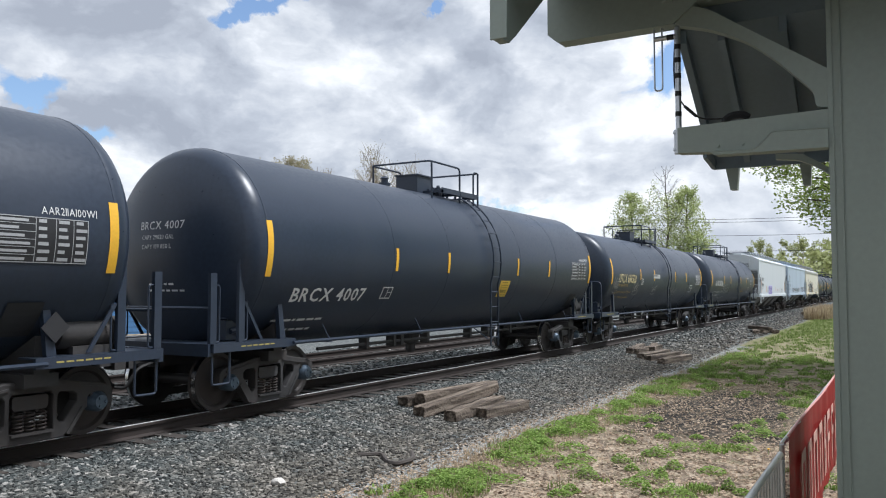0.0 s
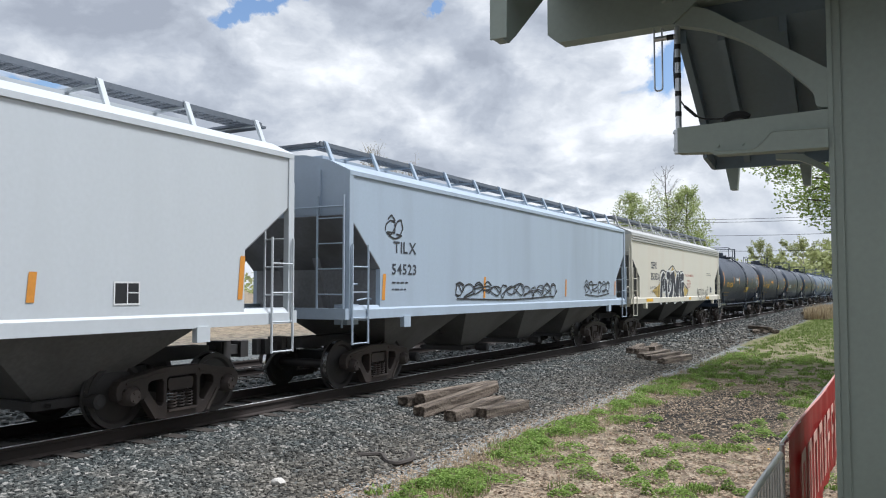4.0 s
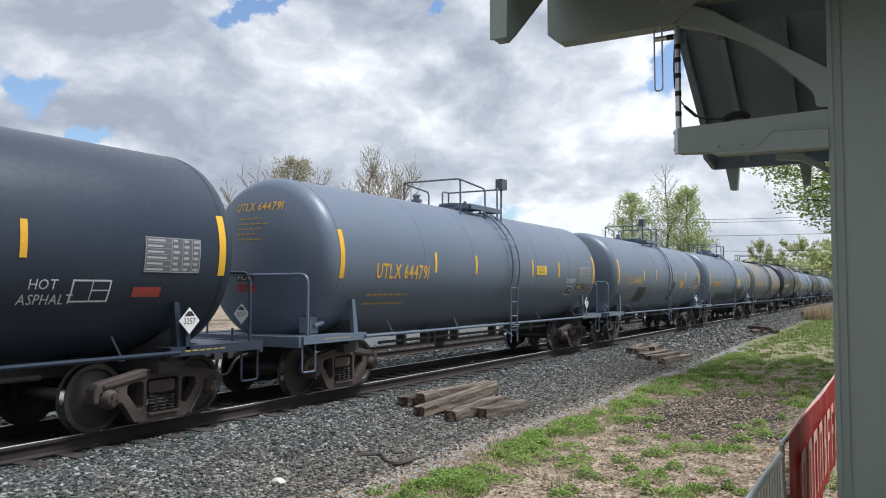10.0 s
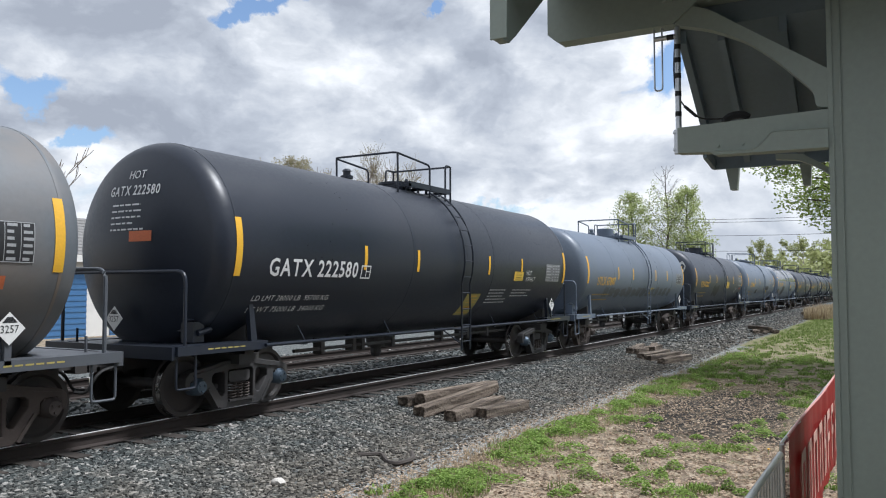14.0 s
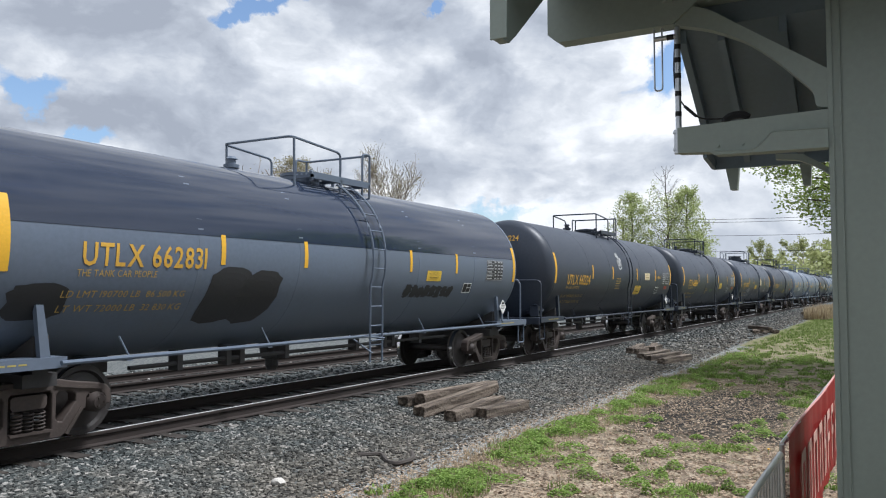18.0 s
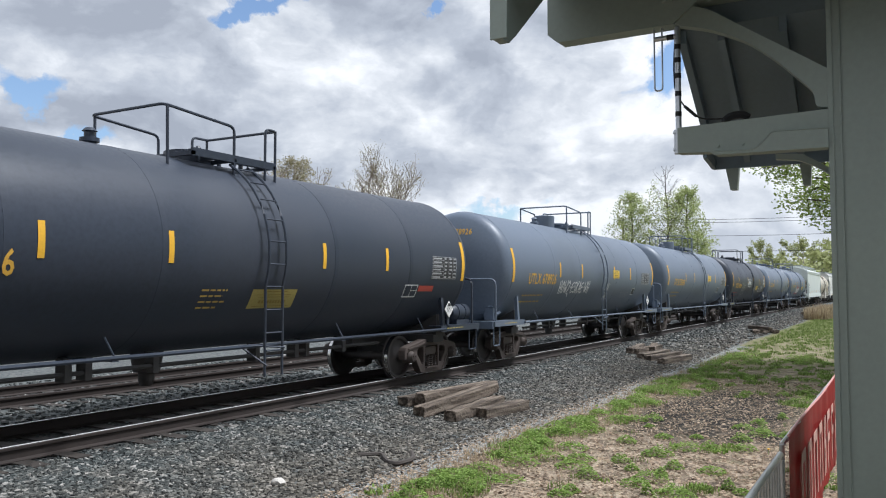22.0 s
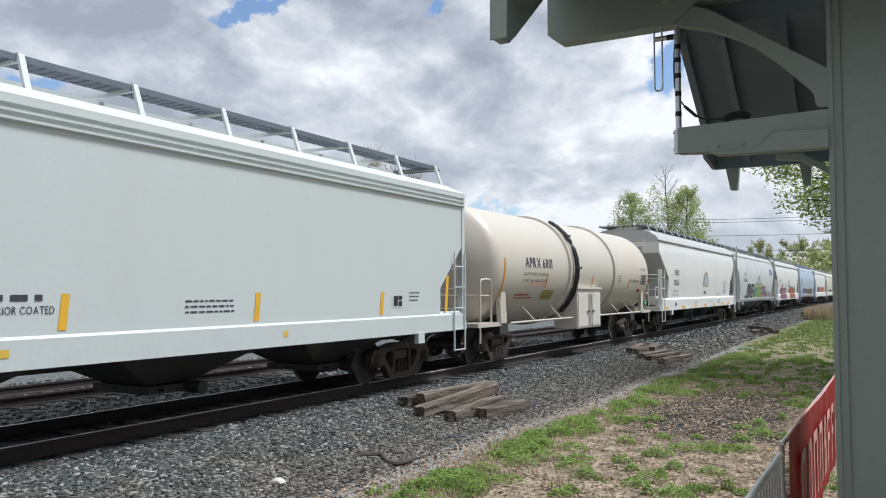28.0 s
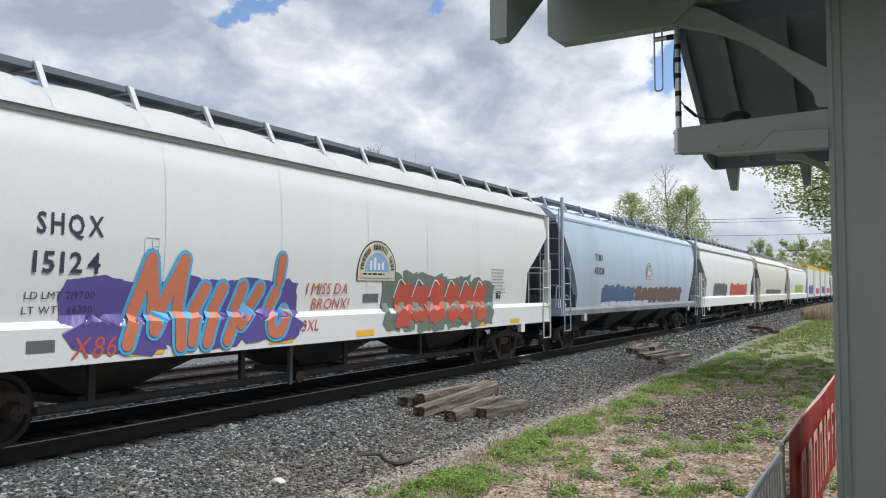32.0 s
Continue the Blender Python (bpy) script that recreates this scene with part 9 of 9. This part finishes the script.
def horizon_wood():
    """A far tree line all round the open ground."""
    rnd = random.Random(19)
    pts = []
    for i in range(2600):
        a = rnd.uniform(0, 2 * math.pi)
        d = rnd.uniform(380, 520)
        x, y = d * math.cos(a), d * math.sin(a)
        if abs(y - 12) < 25:
            continue
        for _ in range(3):
            pts.append(Vector((x, y, rnd.uniform(0, 11) + 3 * noise.noise(Vector((a * 9, 0, 0))))))
    verts, faces = leaf_mesh(pts, 2.2, rnd, 3.0)
    me = bpy.data.meshes.new("tree_line")
    me.from_pydata(verts, [], faces)
    tagged(part("tree_line", me, LEAF_WOOD), "distant line of spring woodland", "tree line", kind="stuff")


horizon_wood()


# ---- shed across the tracks ----
def shed():
    s = thing("shed", "low blue metal shed with a grey shingle roof and white eave", "shed", at=(0, 0, 0))
    blue = mat("blue_ribbed_steel", (0.06, 0.16, 0.33), 0.5, vary=0.1)
    white = mat("white_trim", (0.70, 0.69, 0.66), 0.55)
    x0, x1, y0, y1, g = 8.0, 32.5, 35.0, 44.0, -0.45
    part("wall", box(bm_new(), x0, x1, y0, y1, g, 3.45), white, s, "white clapboard wall")
    for i in range(4):
        a = x0 + 1.0 + 6.0 * i
        door = part("roller_door", box(bm_new(), a, a + 4.6, y0 - 0.06, y0 - 0.002, g, 2.75), blue, s, "blue ribbed roller door")
        for k in range(11):
            part("rib", box(bm_new(), a, a + 4.6, y0 - 0.085, y0 - 0.061, g + 0.12 + 0.28 * k, g + 0.22 + 0.28 * k), blue, door)
    part("fascia", box(bm_new(), x0 - 0.3, x1 + 0.3, y0 - 0.5, y0 - 0.42, 3.25, 3.6), white, s)
    roof = part("roof", prism(bm_new(), [(y0 - 0.45, 3.6), (y0 + 4.5, 5.9), (y1 + 0.45, 3.6), (y1 + 0.45, 3.48), (y0 - 0.45, 3.48)], "x", x0 - 0.3, x1 + 0.3), mat("grey_shingle", (0.19, 0.185, 0.18), 0.9, vary=0.2, scale=5), s)
    for k in range(12):
        y = y0 - 0.42 + 4.9 * k / 12
        z = 3.6 + (y - y0 + 0.45) / 4.95 * 2.3
        part("shingle_course", box(bm_new(), x0 - 0.28, x1 + 0.28, y, y + 0.38, z - 0.02, z + 0.035), MATS["grey_shingle"], roof)


shed()


# ---- wires and far pole ----
def wires():
    for i, (z, y0, y1) in enumerate(((14.9, 45, -20), (14.45, 45, -20), (12.0, 45, -20), (9.2, 45, -20))):
        pts = [(150, y0 + (y1 - y0) * t, z - 0.9 * (1 - (2 * t - 1) ** 2) + (0.5 if i == 0 else 0.4)) for t in (k / 14 for k in range(15))]
        tagged(part("power_line", tube(bm_new(), pts, 0.035, 4), RUBBER), "thin black power line strung across the sky", "power line", "power lines")
    for y in (45, -20):
        p = thing("utility_pole", "weathered timber pole carrying the power lines", "utility pole", at=(150, y, -0.45))
        part("pole", tube(bm_new(), [(0, 0, 0), (0, 0, 16.2)], 0.16, 10), TIE, p)
        part("crossarm", box(bm_new(), -0.08, 0.08, -1.2, 1.2, 15.1, 15.25), TIE, p)


wires()


# ---- ballast stones, grass, litter ----
def stone_material():
    m = bpy.data.materials.new("ballast_stone")
    m.use_nodes = True
    nt = m.node_tree
    b = nt.nodes["Principled BSDF"]
    b.inputs["Roughness"].default_value = 0.85
    geo = nt.nodes.new("ShaderNodeNewGeometry")
    r = nt.nodes.new("ShaderNodeValToRGB")
    e = r.color_ramp.elements
    e[0].color, e[1].color = (0.014, 0.017, 0.018, 1), (0.50, 0.48, 0.45, 1)
    for p, c in ((0.35, (0.056, 0.067, 0.066)), (0.65, (0.108, 0.122, 0.119)), (0.88, (0.24, 0.245, 0.23))):
        e.new(p).color = (*c, 1)
    nt.links.new(geo.outputs["Random Per Island"], r.inputs[0])
    # earth-stained tan stones, more of them away from the track
    tan = nt.nodes.new("ShaderNodeValToRGB")
    tan.color_ramp.elements[0].color, tan.color_ramp.elements[1].color = (0.036, 0.029, 0.023, 1), (0.29, 0.245, 0.19, 1)
    nt.links.new(geo.outputs["Random Per Island"], tan.inputs[0])
    place = nt.nodes.new("ShaderNodeSeparateXYZ")
    nt.links.new(geo.outputs["Position"], place.inputs[0])
    far = nt.nodes.new("ShaderNodeMapRange")
    far.inputs[1].default_value, far.inputs[2].default_value = 8.6, 5.6
    far.inputs[3].default_value, far.inputs[4].default_value = -0.62, 0.05
    nt.links.new(place.outputs[1], far.inputs[0])
    earth = nt.nodes.new("ShaderNodeTexNoise")
    earth.inputs["Scale"].default_value, earth.inputs["Detail"].default_value = 1.6, 8
    nt.links.new(geo.outputs["Position"], earth.inputs["Vector"])
    some = nt.nodes.new("ShaderNodeMath")
    some.operation, some.use_clamp = "MULTIPLY_ADD", True
    some.inputs[1].default_value = 1.25
    nt.links.new(earth.outputs[0], some.inputs[0])
    nt.links.new(far.outputs[0], some.inputs[2])
    both = nt.nodes.new("ShaderNodeMix")
    both.data_type = "RGBA"
    nt.links.new(some.outputs[0], both.inputs[0])
    nt.links.new(r.outputs[0], both.inputs[6])
    nt.links.new(tan.outputs[0], both.inputs[7])
    nz = nt.nodes.new("ShaderNodeTexNoise")
    nz.inputs["Scale"].default_value = 60
    mul = nt.nodes.new("ShaderNodeMix")
    mul.data_type, mul.blend_type = "RGBA", "MULTIPLY"
    mul.inputs[0].default_value = 0.5
    nt.links.new(both.outputs[2], mul.inputs[6])
    nt.links.new(nz.outputs[0], mul.inputs[7])
    nt.links.new(mul.outputs[2], b.inputs["Base Color"])
    return m


def scatter_stones(name, label, count, area, size, seed, material, allow):
    rs = np.random.RandomState(seed)
    corner = np.array([(-1, -1, -0.7), (1, -1, -0.8), (1, 1, -0.7), (-1, 1, -0.8), (-0.7, -0.8, 0.8), (0.8, -0.6, 0.7), (0.7, 0.8, 0.9), (-0.8, 0.6, 0.7)])
    quad = np.array([(0, 3, 2, 1), (4, 5, 6, 7), (0, 1, 5, 4), (1, 2, 6, 5), (2, 3, 7, 6), (3, 0, 4, 7)])
    vs, fs, n = [], [], 0
    while n < count:
        x = area[0] + (area[1] - area[0]) * rs.rand() ** area[4]
        y = rs.uniform(area[2], area[3])
        if not allow(x, y, rs):
            continue
        k = size * rs.uniform(0.55, 1.35)
        a, t = rs.uniform(0, 6.28), rs.uniform(-0.5, 0.5)
        p = corner * (1 + rs.uniform(-0.35, 0.35, (8, 3))) * k * np.array([1.0, rs.uniform(0.6, 0.9), rs.uniform(0.5, 0.8)])
        ca, sa, ct, st = np.cos(a), np.sin(a), np.cos(t), np.sin(t)
        p = p @ np.array([[1, 0, 0], [0, ct, -st], [0, st, ct]]).T @ np.array([[ca, -sa, 0], [sa, ca, 0], [0, 0, 1]]).T
        vs.append(p + np.array([x, y, ground_height(x, y) + k * 0.15]))
        fs.append(quad + 8 * n)
        n += 1
    me = bpy.data.meshes.new(name)
    v, f = np.concatenate(vs), np.concatenate(fs)
    me.from_pydata(v.tolist(), [], f.tolist())
    tagged(part(name, me, material), label, "gravel", kind="stuff")


STONE = stone_material()
FINE_STONE = mat("fine_pale_gravel", (0.35, 0.36, 0.35), 0.9, vary=0.4, scale=9)
scatter_stones("fine_gravel", "pale fine gravel along the ballast edge", 26000, (6.0, 34, 4.6, 8.0, 1.4), 0.010, 4, FINE_STONE, lambda x, y, r: abs(y - edge_of_ballast(x) + 0.2) < 0.36 * r.rand() + 0.06)
scatter_stones("ballast", "sharp grey crushed-stone ballast", 58000, (4.2, 32, 4.9, 9.15, 1.5), 0.026, 1, STONE, lambda x, y, r: y > edge_of_ballast(x) + r.uniform(-0.25, 0.5) and y < 9.2 - abs(r.normal()) * 0.35)
scatter_stones("ballast", "grey ballast between and beyond the rails", 15000, (6, 48, 9.35, 19, 1.3), 0.040, 2, STONE, lambda x, y, r: abs(y - TRACK_Y) > 0.8 or r.rand() < 0.12)
scatter_stones("ballast", "grey ballast along the far line", 9000, (30, 95, 5.6, 9.15, 1.2), 0.055, 3, STONE, lambda x, y, r: y > edge_of_ballast(x) + r.uniform(-0.1, 0.7))


def scatter_blades(name, label, count, area, high, wide, seed, material, allow, clump=1, lean=0.5):
    rs = np.random.RandomState(seed)
    vs, fs, n = [], [], 0
    while n < count:
        x = area[0] + (area[1] - area[0]) * rs.rand() ** area[4]
        y = rs.uniform(area[2], area[3])
        if not allow(x, y, rs):
            continue
        for _ in range(clump):
            a = rs.uniform(0, 6.28)
            h = high * rs.uniform(0.5, 1.25)
            bx, by = x + rs.normal() * 0.05, y + rs.normal() * 0.05
            g = ground_height(bx, by)
            w, l = wide * rs.uniform(0.6, 1.2), lean * h * rs.uniform(0.2, 1.0)
            dx, dy = np.cos(a), np.sin(a)
            px, py = -dy * w, dx * w
            i = 5 * n
            vs += [(bx - px, by - py, g - 0.01), (bx + px, by + py, g - 0.01), (bx + dx * l * 0.4 + px, by + dy * l * 0.4 + py, g + h * 0.6), (bx + dx * l * 0.4 - px, by + dy * l * 0.4 - py, g + h * 0.6), (bx + dx * l, by + dy * l, g + h)]
            fs += [(i, i + 1, i + 2, i + 3), (i + 3, i + 2, i + 4)]
            n += 1
    me = bpy.data.meshes.new(name)
    me.from_pydata(vs, [], fs)
    tagged(part(name, me, material), label, "grass", kind="stuff")


def green_here(x, y, bias):
    v = 0.8 * noise.noise(Vector((x * 0.8, y * 1.4, 3.0))) + 0.8 * noise.noise(Vector((x * 2.1, y * 3.0, 9.0)))
    return v + bias


GRASS = leaf_material("grass_blades", (0.095, 0.145, 0.035), (0.29, 0.37, 0.12))
WEED = leaf_material("weed_leaves", (0.12, 0.20, 0.035), (0.33, 0.46, 0.12))
DRY = leaf_material("dry_grass", (0.24, 0.18, 0.11), (0.52, 0.43, 0.29))
LITTER = leaf_material("leaf_litter", (0.12, 0.086, 0.06), (0.66, 0.52, 0.385))


def verge(x, y, r, bias):
    e = edge_of_ballast(x)
    if y > e - 0.4 + r.uniform(-0.25, 0.15):
        return False
    strip = max(0.0, 1 - abs(y - e + 0.85) / 0.6) * 0.35
    if math.hypot((x - 15.5) / 4.6, (y - 2.9) / 1.7) < r.uniform(0.45, 1.1):
        return False
    return green_here(x, y, bias + strip + min(0.02 * max(0, x - 13), 0.7)) > 0.12


scatter_blades("grass", "patchy spring grass and weeds", 13000, (6.2, 30, 0.4, 6.6, 1.4), 0.075, 0.0045, 11, GRASS, lambda x, y, r: verge(x, y, r, -0.40), 6)
scatter_blades("grass", "fresh grass along the line", 46000, (17, 95, -2.0, 8.0, 1.4), 0.085, 0.012, 12, GRASS, lambda x, y, r: verge(x, y, r, -0.30), 6)
scatter_blades("weeds", "low leafy weeds in clumps", 11000, (6.4, 28, 0.5, 6.2, 1.3), 0.055, 0.014, 13, WEED, lambda x, y, r: verge(x, y, r, -0.35) and noise.noise(Vector((x * 1.6, y * 1.6, 5))) > 0.12, 9, 1.1)
scatter_blades("dry_grass", "tall straw-coloured dry grass", 5000, (66, 84, 4.2, 6.0, 1.0), 0.85, 0.02, 14, DRY, lambda x, y, r: True, 4, 0.4)
scatter_blades("dry_stems", "dry brown weed stems at the ballast edge", 4000, (7, 30, 3.0, 6.4, 1.4), 0.10, 0.004, 15, DRY, lambda x, y, r: abs(y - edge_of_ballast(x) + 0.9) < 0.55, 5, 0.8)



def weed_mounds():
    """Leafy weeds growing in low rounded clumps, thickest along the gravel."""
    rs = np.random.RandomState(33)
    vs, fs, n, made = [], [], 0, 0
    while made < 300:
        x = 6.4 + 24 * rs.rand() ** 1.5
        e = edge_of_ballast(x)
        y = e - 0.6 - abs(rs.normal()) * 0.5 if rs.rand() < 0.45 else rs.uniform(0.6, e - 0.6)
        if y < 0.5 or math.hypot((x - 15.8) / 3.6, (y - 2.9) / 1.5) < rs.rand() * 1.15 or green_here(x, y, 0.1) < -0.25:
            continue
        made += 1
        r, h = rs.uniform(0.07, 0.26), rs.uniform(0.05, 0.15)
        for _ in range(int(90 + 900 * r)):
            a, d = rs.uniform(0, 6.28), r * math.sqrt(rs.rand())
            cx, cy = x + d * math.cos(a), y + d * math.sin(a)
            cz = ground_height(cx, cy) + h * (1 - (d / r) ** 2) * rs.uniform(0.3, 1.0) + 0.015
            b, k, t = rs.uniform(0, 6.28), rs.uniform(0.010, 0.026), rs.uniform(-0.7, 0.7)
            dx, dy = math.cos(b) * k, math.sin(b) * k
            i = 4 * n
            vs += [(cx - dx, cy - dy, cz), (cx + dy * 0.5, cy - dx * 0.5, cz + 0.3 * k), (cx + dx, cy + dy, cz + t * k), (cx - dy * 0.5, cy + dx * 0.5, cz - 0.2 * k)]
            fs.append((i, i + 1, i + 2, i + 3))
            n += 1
    me = bpy.data.meshes.new("weeds")
    me.from_pydata(vs, [], fs)
    tagged(part("weeds", me, WEED), "bright green leafy weeds in low clumps", "weeds", kind="stuff")


weed_mounds()


def scatter_litter():
    rs = np.random.RandomState(21)
    vs, fs = [], []
    for n in range(34000):
        x, y = 6.2 + 15 * rs.rand() ** 1.5, rs.uniform(0.4, 5.6)
        a, t, k = rs.uniform(0, 6.28), rs.uniform(-0.6, 0.6), rs.uniform(0.012, 0.035)
        dx, dy = np.cos(a) * k, np.sin(a) * k
        g = ground_height(x, y) + rs.uniform(0.004, 0.02)
        i = 4 * n
        vs += [(x - dx, y - dy, g), (x + dy * 0.6, y - dx * 0.6, g + t * k), (x + dx, y + dy, g + 0.4 * t * k), (x - dy * 0.6, y + dx * 0.6, g + abs(t) * k)]
        fs += [(i, i + 1, i + 2), (i, i + 2, i + 3)]
    me = bpy.data.meshes.new("leaf_litter")
    me.from_pydata(vs, [], fs)
    tagged(part("leaf_litter", me, LITTER), "dry brown leaf litter on bare soil", "leaf litter", kind="stuff")


scatter_litter()


def dandelion(x, y):
    d = thing("dandelion", "yellow dandelion flower among the weeds", "flower", "dandelions", at=(x, y, ground_height(x, y)))
    part("stem", tube(bm_new(), [(0, 0, 0), (0.01, 0, 0.08)], 0.003, 5), WEED, d)
    part("flower_head", turned(bm_new(), [(0.075, 0.006), (0.085, 0.022), (0.092, 0.02), (0.096, 0.004)], "z", 12), YELLOW, d)


for x, y in ((11.3, 1.35), (11.9, 1.55), (12.4, 1.3)):
    dandelion(x, y)


# ---- movement ----
def motions():
    for car in CARS:
        q = car.location.x
        walk(car, [(t, pose(q - SPEED * t, TRACK_Y, 0)) for t in (0.0, 8.0, 16.0, 24.0, 32.0)])
    for wheel, x in SPIN:
        q = CAR_PLACE[wheel.parent.name] + x
        t0, t1 = max(0.0, (q - 45) / SPEED), min(32.0, (q + 6) / SPEED)
        rows, turn = [(0.0, 0.0)], 0.0
        step = 1 / FPS
        f0, f1 = math.ceil(t0 * FPS), math.floor(t1 * FPS)
        for f in range(max(f0, 1), min(f1, 32 * FPS - 1) + 1):
            turn -= math.degrees(SPEED * step / 0.457)
            rows.append((f / FPS, turn))
        rows.append((32.0, turn))
        walk(wheel, [(t, pose(x, 0, 0.457, 0, a % 360, 0)) for t, a in rows])


CAR_PLACE = {car.name: car.location.x for car in CARS}
motions()
